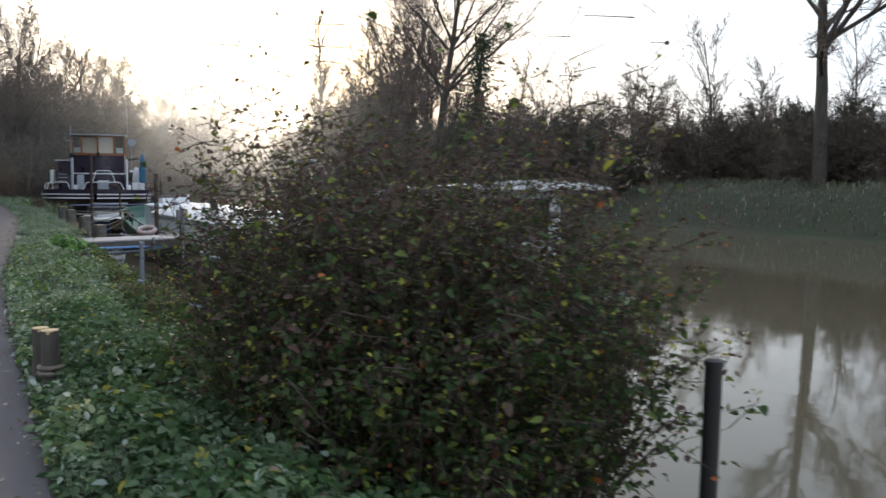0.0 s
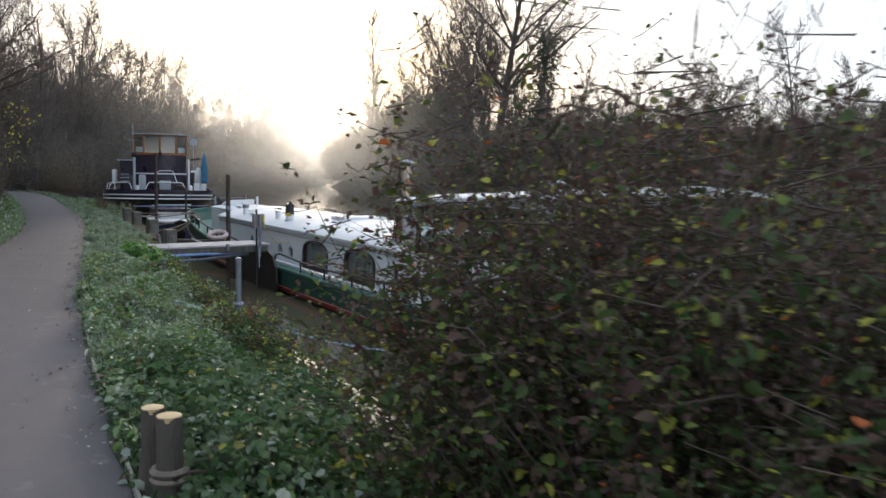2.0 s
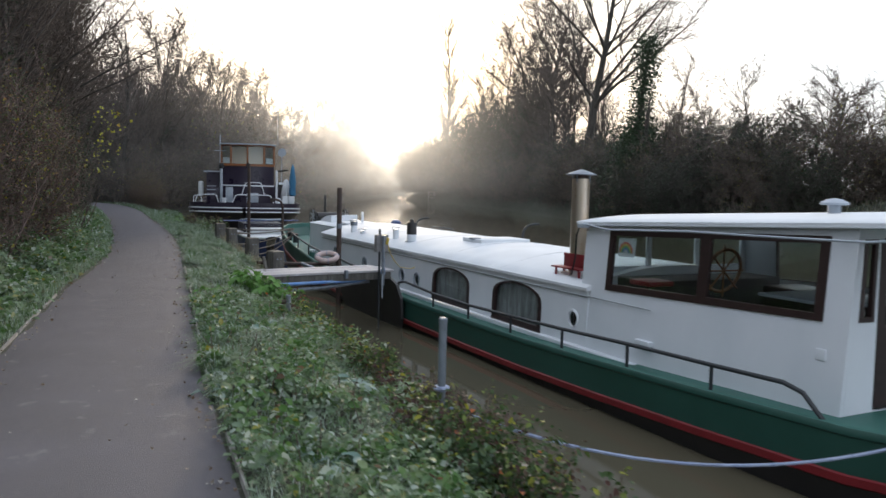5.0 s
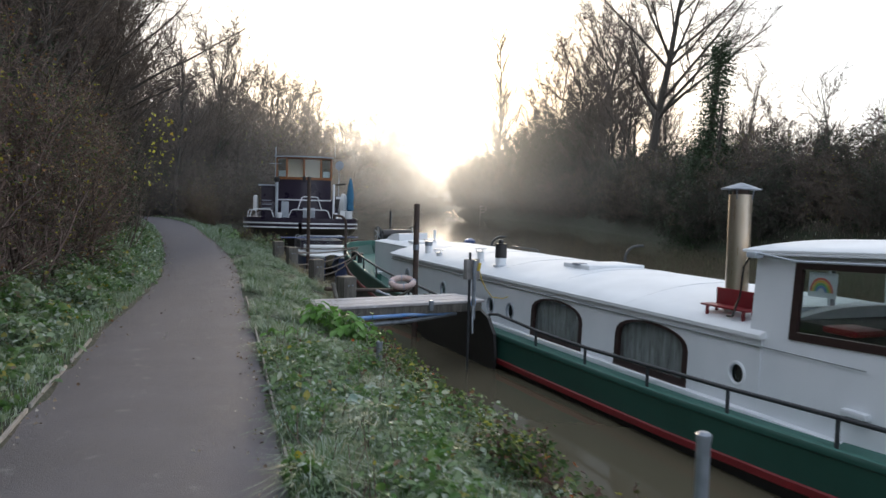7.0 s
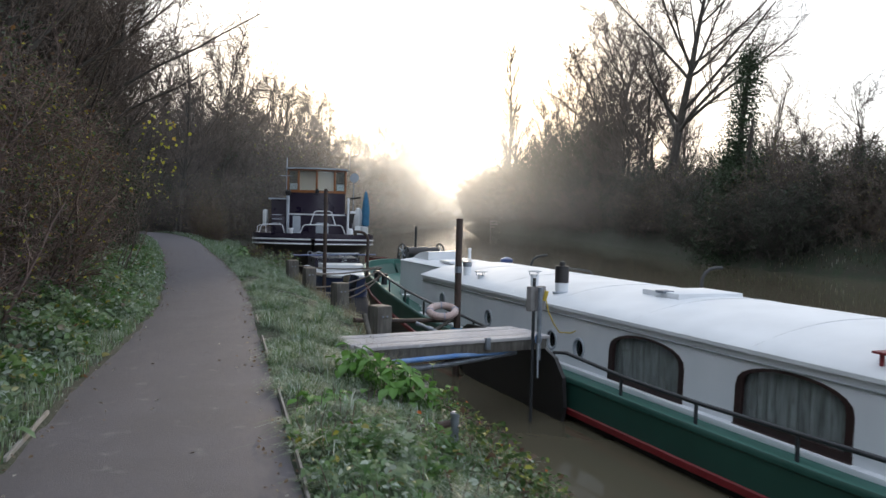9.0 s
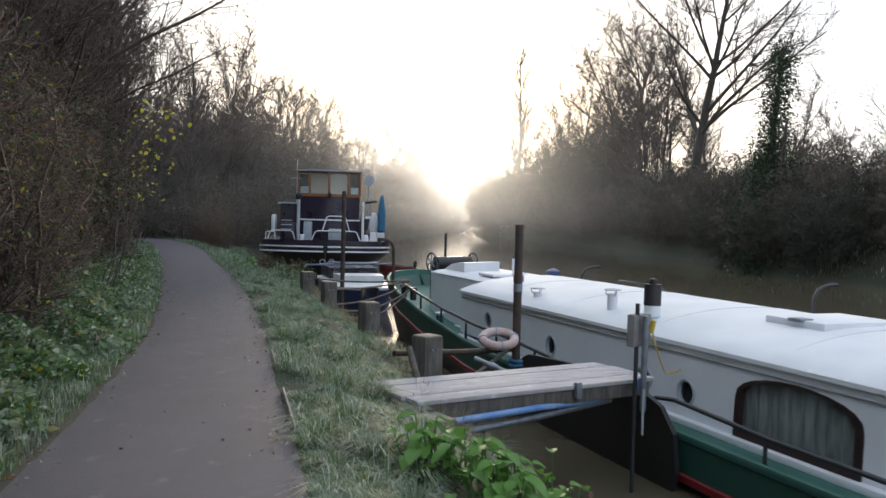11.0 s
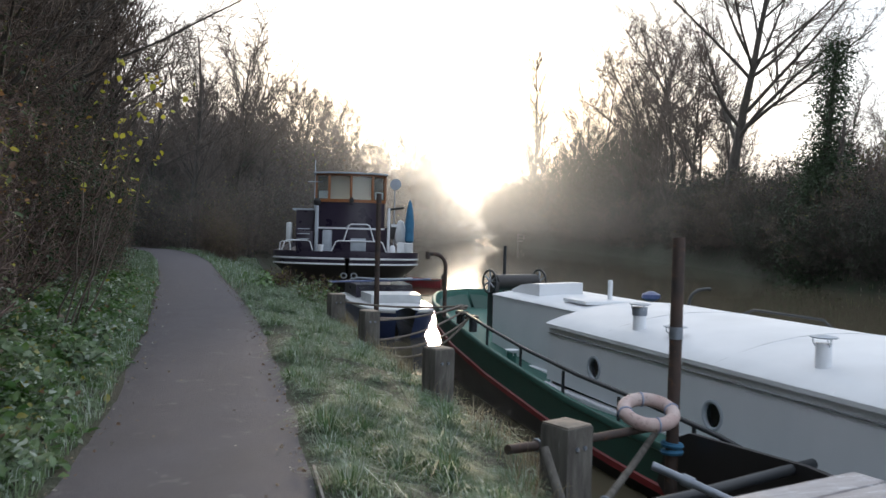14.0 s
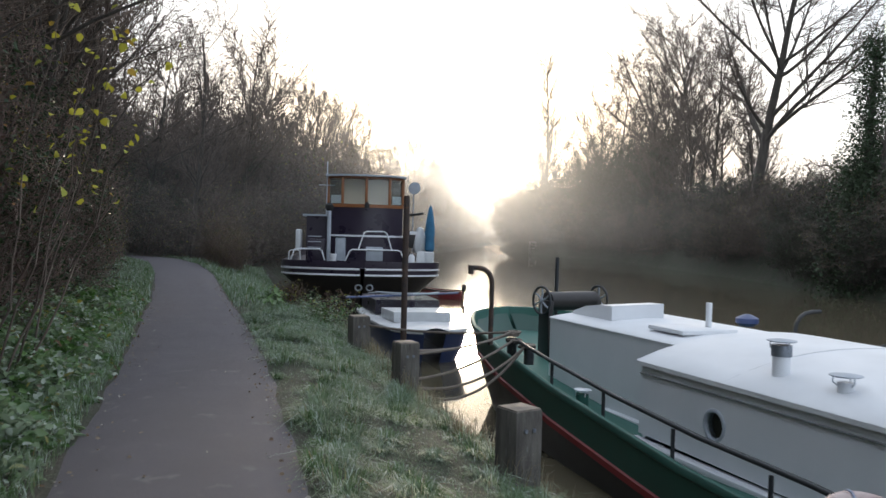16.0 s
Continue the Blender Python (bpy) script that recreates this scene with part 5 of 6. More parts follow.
dish = part("dish", lathe(0, 0, [(0.02, 0.0), (0.15, 0.03), (0.23, 0.075), (0.24, 0.09)], 22), M_GREYPAINT, b2, "pale satellite dish")
dish.location, dish.rotation_euler = (2.0, 2.3, 4.7), (radians(82), 0, radians(-20))
part("dish_pole", new_tube([(1.95, 2.4, 2.0), (1.95, 2.4, 4.85)], 0.022, 8), M_GREYPAINT, b2)
part("whip_aerial", new_tube([(1.75, 2.6, 4.9), (1.72, 2.6, 6.9)], 0.008, 6), M_GREYPAINT, b2)
part("lamp_arm", new_tube([(1.65, 2.0, 3.65), (2.15, 2.0, 3.72), (2.3, 1.95, 3.75)], 0.05, 10), M_RUBBER, b2)
part("mast", new_tube([(-1.35, 2.2, 3.6), (-1.35, 2.2, 5.6)], 0.02, 8), M_GREYPAINT, b2)
part("mast_arm", new_tube([(-1.65, 2.2, 4.72), (-1.05, 2.2, 4.72)], 0.016, 8), M_GREYPAINT, b2)
part("horn", lathe(0.15, 1.52, [(0.09, 3.88), (0.1, 3.98), (0.05, 4.1)], 12), M_RUBBER, b2)

# small blue and white cabin cruiser tucked in front of it
cr = thing("cabin_cruiser", "small blue and white cabin cruiser, partly covered", "boat", (7.75, 38.3, WATER), -6, local=True)
CYY = [0, 0.15, 0.5, 1.2, 2.5, 4, 5.2, 5.5]
CHH = [0.25, 0.62, 0.85, 1.0, 1.08, 1.08, 1.02, 0.95]
part("hull", both(lambda bm, s: strips(bm, [[(s * h * n, y + sh * max(0, 1 - y / 2), z) for y, h in zip(CYY, CHH)] for z, n, sh in ((0.78, 1.0, 0), (0.45, 0.97, 0.2), (-0.2, 0.75, 0.6))])), M_BLUEHULL, cr)
part("gunwale", both(lambda bm, s: strips(bm, [[(s * (h + p), y, z) for y, h in zip(CYY, CHH)] for z, p in ((0.72, 0.01), (0.74, 0.04), (0.80, 0.04), (0.82, 0.0))])), M_GRP, cr)
bm = bmesh.new()
strips(bm, [[(k * h, y, 0.80 + 0.06 * (1 - k * k)) for k in (-1, -0.5, 0, 0.5, 1)] for y, h in zip(CYY, CHH)])
part("foredeck", bm, M_GRP, cr)
part("coachroof", prism([(-0.7, 1.4), (0.7, 1.4), (0.8, 2.6), (-0.8, 2.6)], 0.84, 1.08), M_GRP, cr)
for s in (-1, 1):
    part("windscreen", wall_panel([(0, 1.02), (1, 1.02), (0.92, 1.42), (0.06, 1.42)], [], lambda u, v, d: (s * 0.82 * u, 2.4 + 0.5 * u * u + (v - 1.02) * 0.5 + d, v), 0.01), M_GLASS, cr, smooth=False)
    part("screen_frame", new_tube([(0, 2.62, 1.43), (s * 0.45, 2.75, 1.43), (s * 0.8, 3.1, 1.43), (s * 0.85, 4.4, 1.3)], 0.025, 8), M_GREYPAINT, cr)
part("cover", prism([(-0.85, 3.2), (0.85, 3.2), (0.9, 5.3), (-0.9, 5.3)], 0.85, 1.22), M_NAVY, cr, "dark canvas cockpit cover")
t = thing("blue_pole", "blue scaffold pole lying across the cruiser", "pole", (6.9, 40.5, -0.05))
part("pole", new_tube([(6.1, 40.2, -0.02), (10.0, 42.8, -0.12)], 0.028, 8), M_BLUEHULL, t)
part("end_cap", new_tube([(6.06, 40.17, -0.02), (6.1, 40.2, -0.02)], 0.046, 8), M_RUBBER, t)

# dinghy with an outboard, lying behind the dark boat
dg = thing("dinghy", "small red and black dinghy with an outboard motor", "dinghy", (14.4, 56.2, WATER), 62, local=True)
dg.scale = (0.72, 0.72, 0.8)
DY = [-1.3, -1.2, -0.5, 0.4, 1.0, 1.3]
DH = [0.5, 0.55, 0.62, 0.58, 0.35, 0.04]
part("hull", both(lambda bm, s: strips(bm, [[(s * h * n, y, z + 0.12 * max(0, y)) for y, h in zip(DY, DH)] for z, n in ((0.48, 1.0), (0.2, 0.95), (-0.1, 0.7))])), M_RED, dg)
part("gunwale", both(lambda bm, s: strips(bm, [[(s * (h + p), y, z + 0.12 * max(0, y)) for y, h in zip(DY, DH)] for z, p in ((0.42, 0.01), (0.44, 0.04), (0.50, 0.04), (0.51, -0.04))])), M_BLACK, dg)
bm = bmesh.new()
strips(bm, [[(k * h * 0.9, y, 0.30) for k in (-1, 0, 1)] for y, h in zip(DY, DH)])
part("floor", bm, M_GRP, dg)
part("transom", new_box(-0.5, 0.5, -1.34, -1.28, 0, 0.5, 0.01), M_RED, dg)
part("outboard", lathe(0.05, -1.45, [(0.05, -0.3), (0.06, 0.45), (0.14, 0.5), (0.16, 0.7), (0.12, 0.85), (0.04, 0.88)], 12), M_RUBBER, dg)

# ---------------------------------------------------------------- plants: branches, leaves and blades


def sticks(segs, sides):
    """Tapered open bars for many segments (p, q, rp, rq) at once."""
    s = np.array([(*p, *q, a, b) for p, q, a, b in segs], dtype=float)
    p, q, ra, rb = s[:, :3], s[:, 3:6], s[:, 6], s[:, 7]
    d = q - p
    d /= np.maximum(np.linalg.norm(d, axis=1, keepdims=True), 1e-9)
    ref = np.where(np.abs(d[:, 2:3]) < 0.9, np.array([[0, 0, 1.0]]), np.array([[1.0, 0, 0]]))
    u = np.cross(d, ref)
    u /= np.linalg.norm(u, axis=1, keepdims=True)
    w = np.cross(d, u)
    ang = 2 * np.pi * np.arange(sides) / sides
    ringv = np.cos(ang)[None, :, None] * u[:, None] + np.sin(ang)[None, :, None] * w[:, None]
    v = np.concatenate([p[:, None] + ringv * ra[:, None, None], q[:, None] + ringv * rb[:, None, None]], 1)
    n = len(s)
    off = (np.arange(n) * 2 * sides)[:, None, None]
    j = np.arange(sides)
    f = np.stack([j, (j + 1) % sides, (j + 1) % sides + sides, j + sides], -1)[None] + off
    return v.reshape(-1, 3), f.reshape(-1, 4)


def leaf_arrays(P, size, rng, up=0.35, slim=0.55, D=None):
    """Folded six-cornered leaves at the points P."""
    n = len(P)
    if D is None:
        D = rng.normal(size=(n, 3))
        D[:, 2] = D[:, 2] * 0.5 + up * rng.normal(size=n) * 0.3
    D = D / np.maximum(np.linalg.norm(D, axis=1, keepdims=True), 1e-6)
    N = rng.normal(size=(n, 3)) * 0.6 + np.array([0, 0, 1.0])
    S = np.cross(D, N)
    S /= np.maximum(np.linalg.norm(S, axis=1, keepdims=True), 1e-6)
    N = np.cross(S, D)
    L = (size * rng.uniform(0.6, 1.35, n))[:, None]
    W = L * slim * 0.5
    fold = 0.35 * W
    droop = -0.15 * L * np.array([[0, 0, 1.0]])
    v = np.stack([P, P + D * L * 0.3 + S * W + N * fold, P + D * L * 0.68 + S * W * 0.8 + N * fold + droop * 0.4, P + D * L + droop, P + D * L * 0.68 - S * W * 0.8 + N * fold + droop * 0.4, P + D * L * 0.3 - S * W + N * fold], 1)
    off = (np.arange(n) * 6)[:, None]
    f = np.stack([np.array([0, 1, 2, 3]) + off, np.array([0, 3, 4, 5]) + off], 1)
    return v.reshape(-1, 3), f.reshape(-1, 4)


def blade_arrays(P, h, w, rng, lean=0.5, bearing=None):
    """Grass blades: a lower and an upper piece, bending over."""
    n = len(P)
    a = rng.uniform(0, 2 * np.pi, n) if bearing is None else bearing
    D = np.stack([np.cos(a), np.sin(a), np.zeros(n)], 1)
    S = np.stack([-np.sin(a), np.cos(a), np.zeros(n)], 1)
    H = (h * rng.uniform(0.5, 1.3, n))[:, None]
    W = (w * rng.uniform(0.7, 1.3, n))[:, None] * 0.5
    k = (lean * rng.uniform(0.2, 1.6, n))[:, None]
    Z = np.array([[0, 0, 1.0]])
    mid = P + Z * H * 0.6 + D * H * 0.25 * k
    tip = P + Z * H * np.maximum(1 - 0.35 * k, 0.18) + D * H * 0.9 * k
    v = np.stack([P - S * W, P + S * W, mid + S * W * 0.8, mid - S * W * 0.8, tip + S * W * 0.15, tip - S * W * 0.15], 1)
    off = (np.arange(n) * 6)[:, None]
    f = np.stack([np.array([0, 1, 2, 3]) + off, np.array([3, 2, 4, 5]) + off], 1)
    return v.reshape(-1, 3), f.reshape(-1, 4)


def mesh_part(name, arrays, material, parent=None, label=""):
    ob = new(name, raw_mesh(name, *arrays, material))
    ob.parent = parent
    if label:
        ob["label"] = label
    return ob


def joined(*arrs):
    vs, fs, o = [], [], 0
    for v, f in arrs:
        vs.append(v)
        fs.append(f + o)
        o += len(v)
    return np.concatenate(vs), np.concatenate(fs)


def grow(rng, p, d, length, r, level, out, spec):
    """One branch and, from it, its side branches. out[level] gathers the pieces."""
    steps, kids, angle, ratio, wob, lift, depth = spec[level]
    seg = length / steps
    for i in range(steps):
        f0, f1 = 1 - 0.75 * i / steps, 1 - 0.75 * (i + 1) / steps
        d = (d + Vector((rng.gauss(0, wob), rng.gauss(0, wob), rng.gauss(0, wob) + lift))).normalized()
        q = p + d * seg
        out[level].append((p, q, r * f0, r * f1))
        if level + 1 < len(spec) and i >= depth:
            for _ in range(int(kids) if kids >= 1 else int(rng.random() < kids)):
                t = d.orthogonal().normalized()
                t.rotate(Matrix.Rotation(rng.uniform(0, 6.283), 3, d))
                a = radians(angle * rng.uniform(0.7, 1.3))
                grow(rng, p.lerp(q, rng.random()), (d * math.cos(a) + t * math.sin(a)).normalized(), length * ratio * rng.uniform(0.6, 1.15) * (1 - 0.45 * i / steps), max(r * f0 * 0.5, 0.004), level + 1, out, spec)
        p = q


def bare_tree(name, label, seed, height, radius, spec, stems=1, lean=0.05, fat=1.0):
    rng = random.Random(seed)
    out = [[] for _ in spec]
    for s in range(stems):
        o = Vector((rng.uniform(-0.4, 0.4), rng.uniform(-0.4, 0.4), -0.4)) if stems > 1 else Vector((0, 0, -0.4))
        grow(rng, o, Vector((rng.gauss(0, lean), rng.gauss(0, lean), 1)).normalized(), height * (1 if s == 0 else rng.uniform(0.6, 0.95)), radius, 0, out, spec)
    out = [lv if i == 0 else [g for g in lv if g[1].z > 3.4 or math.hypot(g[1].x, g[1].y) < 1.5] for i, lv in enumerate(out)]
    t = thing(name, label, "tree", local=True)
    low = [sticks(out[0], 8)] + ([sticks(out[1], 6)] if out[1] else [])
    mesh_part("trunk", joined(*low), M_BARK, t)
    thin = [(p, q, max(a, 0.010 * fat), max(b, 0.006 * fat)) for lv in out[2:] for p, q, a, b in lv]
    mesh_part("crown", sticks(thin, 3), M_TWIG, t, "bare winter twigs")
    return t, out


# steps, side branches a step, angle, length ratio, wobble, lift, first step with branches
BROAD = [(9, 3, 52, 0.64, 0.03, 0.01, 3), (8, 2, 36, 0.42, 0.05, 0.035, 2), (5, 2, 36, 0.52, 0.07, 0.02, 0), (4, 1, 36, 0.6, 0.09, 0.01, 0), (3, 0, 0, 0, 0.10, 0.0, 9)]
SLIM = [(10, 2, 40, 0.46, 0.03, 0.03, 3), (6, 2, 34, 0.45, 0.06, 0.05, 1), (4, 2, 36, 0.55, 0.08, 0.03, 0), (3, 0, 0, 0, 0.10, 0.0, 9)]
POPLAR = [(16, 4, 30, 0.20, 0.012, 0.03, 2), (5, 2, 22, 0.5, 0.06, 0.09, 0), (4, 1, 24, 0.5, 0.08, 0.06, 0), (2, 0, 0, 0, 0.1, 0.05, 9)]
SCRUB = [(7, 2, 45, 0.5, 0.14, 0.03, 1), (5, 2, 42, 0.5, 0.2, 0.02, 1), (4, 1, 40, 0.55, 0.24, 0.0, 0), (3, 0, 0, 0, 0.28, -0.02, 9)]
SCRUB_FAR = [(7, 2, 48, 0.52, 0.12, 0.02, 0), (4, 2, 42, 0.55, 0.16, 0.01, 0), (3, 1, 42, 0.6, 0.2, 0.0, 0), (2, 0, 0, 0, 0.22, 0.0, 9)]
SCRUB_NEAR = [(7, 2, 45, 0.5, 0.14, 0.03, 0), (4, 2, 42, 0.5, 0.2, 0.02, 0), (3, 1, 40, 0.6, 0.24, 0.0, 1), (2, 0, 0, 0, 0.28, -0.02, 9)]
LEANER = [(9, 2, 46, 0.5, 0.06, 0.0, 2), (7, 2, 38, 0.45, 0.08, 0.01, 1), (5, 2, 38, 0.5, 0.10, 0.0, 1), (3, 0, 0, 0, 0.14, -0.01, 9)]

broad, _ = bare_tree("broad_tree", "large bare spreading tree on the far river bank", 3, 17, 0.40, BROAD, fat=1.0)
broad_b, _ = bare_tree("broad_tree", "large bare forked tree standing on the river bank", 11, 15, 0.36, BROAD, fat=1.0)
slim, _ = bare_tree("slim_tree", "slender bare tree among the bankside scrub", 21, 14, 0.15, SLIM, 2, fat=1.7)
slim_b, _ = bare_tree("slim_tree", "slender bare tree with upright branches", 34, 12, 0.13, SLIM, 2, fat=1.7)
slim_c, _ = bare_tree("slim_tree", "thin bare leaning tree in the wood", 55, 11, 0.12, SLIM, 2, 0.12, fat=0.9)
poplar, _ = bare_tree("poplar", "tall narrow bare poplar in the mist", 8, 30, 0.30, POPLAR, fat=2.2)
leaner, _ = bare_tree("leaning_tree", "bare tree leaning out over the towpath", 17, 9.5, 0.10, LEANER, 2, 0.10, fat=0.6)


def shrub(name, label, seed, height, stems, leaves, size, leafm, width=1.6, spec=SCRUB, stemm=M_BRAMBLE, fat=1.0, category="shrub", low=0.0, reach=9.0):
    rng = random.Random(seed)
    out = [[] for _ in spec]
    for s in range(stems):
        a, rr = rng.uniform(0, 6.283), width * math.sqrt(rng.random()) * 0.7
        o = Vector((rr * math.cos(a), rr * math.sin(a), -0.2))
        grow(rng, o, Vector((math.cos(a) * 0.3 * rng.random() + rng.gauss(0, 0.15), math.sin(a) * 0.3 * rng.random() + rng.gauss(0, 0.15), 1)).normalized(), height * rng.uniform(0.55, 1.05), 0.03, 0, out, spec)
    t = thing(name, label, category, local=True)
    allseg = [(p, q, max(a, 0.008 * fat), max(b, 0.005 * fat)) for lv in out for p, q, a, b in lv if math.hypot(q.x, q.y) < reach]
    mesh_part("brushwood", sticks(allseg, 3), stemm, t)
    if leaves:
        nrng = np.random.default_rng(seed)
        mids = np.array([tuple(p.lerp(q, 0.5)) for lv in out[1:] for p, q, _, _ in lv if math.hypot(q.x, q.y) < reach])
        pick = mids[nrng.integers(0, len(mids), leaves)] + nrng.normal(size=(leaves, 3)) * 0.06 * max(1, height / 4)
        pick = pick[pick[:, 2] > low]
        mesh_part("crown", leaf_arrays(pick, size, nrng), leafm, t)
    return t


scrub_a = shrub("thicket", "dense bare winter thicket on the river bank", 71, 5.6, 13, 3000, 0.085, M_HEDGELEAF, 2.4, SCRUB_FAR, stemm=M_TWIG, fat=1.5)
scrub_b = shrub("thicket", "dark tangled thicket hanging over the water", 72, 4.4, 14, 7000, 0.10, M_IVY, 2.6, SCRUB_FAR, stemm=M_BARK, fat=1.5)
green_b = shrub("evergreen_shrub", "dense dark evergreen shrub on the river bank", 73, 8.5, 11, 24000, 0.11, M_IVY, 2.4, SCRUB_FAR, stemm=M_BARK, fat=1.5)
hedge_a = shrub("hedge_shrub", "brown hedge shrub with a few yellow leaves", 81, 3.6, 15, 6000, 0.048, M_HEDGELEAF, 1.1, SCRUB_NEAR, fat=0.6, reach=1.4)
hedge_b = shrub("hedge_shrub", "tangled hedge of brambles and fading leaves", 82, 3.0, 16, 6000, 0.048, M_HEDGELEAF, 1.2, SCRUB_NEAR, fat=0.6, reach=1.4)
hedge_c = shrub("hedge_shrub", "ivy-grown hedge with dark glossy leaves", 83, 3.8, 13, 7500, 0.05, M_IVY, 1.0, SCRUB_NEAR, fat=0.6, reach=1.4)

# trunk wrapped in ivy
ivy_tree, iout = bare_tree("ivy_tree", "leaning tree trunk smothered in dark ivy", 5, 15, 0.34, [(9, 1, 30, 0.22, 0.02, 0.0, 5), (5, 1, 40, 0.5, 0.15, 0.02, 1), (3, 1, 40, 0.5, 0.2, 0, 0), (2, 0, 0, 0, 0.2, 0, 9)], 2, 0.06, fat=1.5)
irng = np.random.default_rng(9)
ip = np.array([(*p.lerp(q, f), 0) for p, q, a, b in iout[0][:9] + iout[0][:5] + iout[0][9:15] for f in (0.0, 0.2, 0.4, 0.6, 0.8)])[:, :3]
ip = ip[irng.integers(0, len(ip), 30000)]
ip = ip + irng.normal(size=ip.shape) * np.array([0.45, 0.45, 0.5]) * np.interp(ip[:, 2:3], [0, 4, 9, 12, 15], [2.4, 1.7, 1.3, 1.25, 1.0])
mesh_part("ivy", leaf_arrays(ip, 0.17, irng), M_IVY, ivy_tree, "thick dark ivy")

vr = random.Random(99)


def plant(src, x, y, scale=1.0, turn=None, tilt=0.0, label=""):
    s = scale * vr.uniform(0.93, 1.07)
    o = copy_thing(src, pose(x, y, gz(x, y) - 0.05, vr.uniform(-3, 3) + tilt, vr.uniform(-3, 3), vr.uniform(0, 360) if turn is None else turn))
    o.scale = (s, s, s * vr.uniform(0.94, 1.06))
    if label:
        o["label"] = label
    return o


# the sources themselves stand in the wood
SOURCES = [(broad, 49.8, 77.0, 1.4), (broad_b, 46.5, 28.4, 1.3), (slim, 59, 92, 1.5), (slim_b, 62, 100, 1.5), (slim_c, -4, 40, 1.0), (poplar, 80, 172, 1.28), (leaner, -1.6, 33, 1.0),
           (scrub_a, 48, 72, 1.0), (scrub_b, 46, 66, 1.0), (green_b, 62.5, 111, 1.55), (hedge_a, -0.9, 27, 1.0), (hedge_b, -1.4, 22, 1.0), (hedge_c, -0.2, 36.5, 1.0), (ivy_tree, 39.9, 56.6, 1.02)]
for ob, x, y, s in SOURCES:
    ob.location, ob.scale = (x, y, gz(x, y) - 0.05), (s, s, s)
broad.rotation_euler.z, ivy_tree.rotation_euler.z = math.pi, math.pi / 2

# far bank: scrub along the water, trees behind it
for i, y in enumerate(np.arange(42, 100, 2.9)):
    x = float(line(FAR, y)) + 1.8 + vr.uniform(-0.5, 1.2)
    plant(scrub_a if i % 3 else scrub_b, x, y + vr.uniform(-1, 1), vr.uniform(0.8, 1.1))
    plant(scrub_b if i % 2 else scrub_a, x + 3.5, y + vr.uniform(-1.5, 1.5), vr.uniform(1.1, 1.45))
for i, y in enumerate(np.arange(100, 180, 4.2)):
    x = float(line(FAR, y)) + 2.5 + vr.uniform(-1, 1.0)
    grown_up = float(np.interp(y, [100, 130, 180], [1.4, 1.7, 2.0]))
    plant((scrub_a, scrub_b)[i % 2], x, y, grown_up * vr.uniform(0.7, 0.95))
    plant((scrub_b, scrub_a)[i % 2], x + 5, y + vr.uniform(-2, 2), grown_up * vr.uniform(0.9, 1.2))
for y in np.arange(51, 66, 3.0):
    plant(scrub_b, float(line(FAR, y)) + 0.9, y, vr.uniform(0.8, 1.0))
for y in np.arange(-14, 42, 2.4):
    plant(scrub_a, float(line(FAR, y)) + 9 + vr.uniform(-1, 2), y, vr.uniform(0.85, 1.1))
    plant(scrub_b, float(line(FAR, y)) + 12 + vr.uniform(-1, 2), y + 1.2, vr.uniform(1.0, 1.25))
for x, y, s in ((64, 116, 1.7), (66, 123, 1.6), (60.5, 106, 1.3), (70, 133, 1.35), (71, 160, 1.2)):
    plant(green_b, x, y, s)
# tall trees behind: seen from the path they close up towards the spreading tree
for way, far, s, src in ((34.5, 104, 1.5, slim), (33.6, 112, 1.6, slim_b), (32.9, 108, 1.55, slim), (32.2, 122, 1.7, slim_c), (31.4, 128, 1.75, slim_b), (30.6, 134, 1.7, slim), (29.8, 140, 1.75, slim_c), (29.0, 146, 1.75, slim),
                         (28.3, 152, 1.65, slim_b), (27.4, 160, 1.55, slim_c), (26.6, 168, 1.5, slim), (25.4, 172, 1.2, slim_b), (24.6, 176, 1.0, slim_c), (37.4, 98, 1.4, slim_c), (38.4, 94, 1.3, slim_b), (33.2, 125, 1.8, broad_b)):
    plant(src, 1.6 + far * math.sin(radians(way)), 13 + far * math.cos(radians(way)), s)
for x, y, s, src in ((51, 66, 0.8, slim_c), (55, 69, 0.9, slim), (52.5, 62, 0.7, slim_b), (50, 54, 0.68, slim), (54, 50, 0.55, broad_b), (49.5, 45, 0.66, slim_c), (53, 41, 0.72, slim), (51, 36, 0.7, slim_b),
                     (53, 31, 0.9, slim_c), (50.5, 24, 1.0, slim), (54, 26, 0.95, slim_b), (52, 19, 1.0, slim), (51, 14, 1.0, slim_c), (50, 8, 1.0, slim), (49, 2, 1.0, slim_b),
                     (55, 22, 1.0, slim_c), (56, 17, 1.05, slim_b), (54, 12, 1.0, slim)):
    plant(src, x, y, s)

# the near bank beyond the boats, running off into the mist
for y in np.arange(66, 108, 3.6):
    x = float(line(BANK, y))
    plant(scrub_a if vr.random() < 0.6 else scrub_b, x - 1.6 + vr.uniform(-1, 0.6), y, vr.uniform(0.75, 1.05))
    plant(vr.choice((slim, slim_b, slim_c)), x - 4 + vr.uniform(-2, 1), y + vr.uniform(-1.5, 1.5), vr.uniform(0.9, 1.15))
for y in np.arange(110, 250, 7):
    x = float(line(BANK, y))
    plant((scrub_b, scrub_a)[int(vr.random() * 2)], x - 3, y, vr.uniform(1.6, 2.1))
    plant(vr.choice((slim, slim_b)), x - 7 + vr.uniform(-2, 2), y + 2, vr.uniform(1.2, 1.45))
for k in range(14):
    plant((scrub_a, scrub_b)[k % 2], 88 + k * 6, 290 + vr.uniform(-12, 20), vr.uniform(2.0, 2.6))

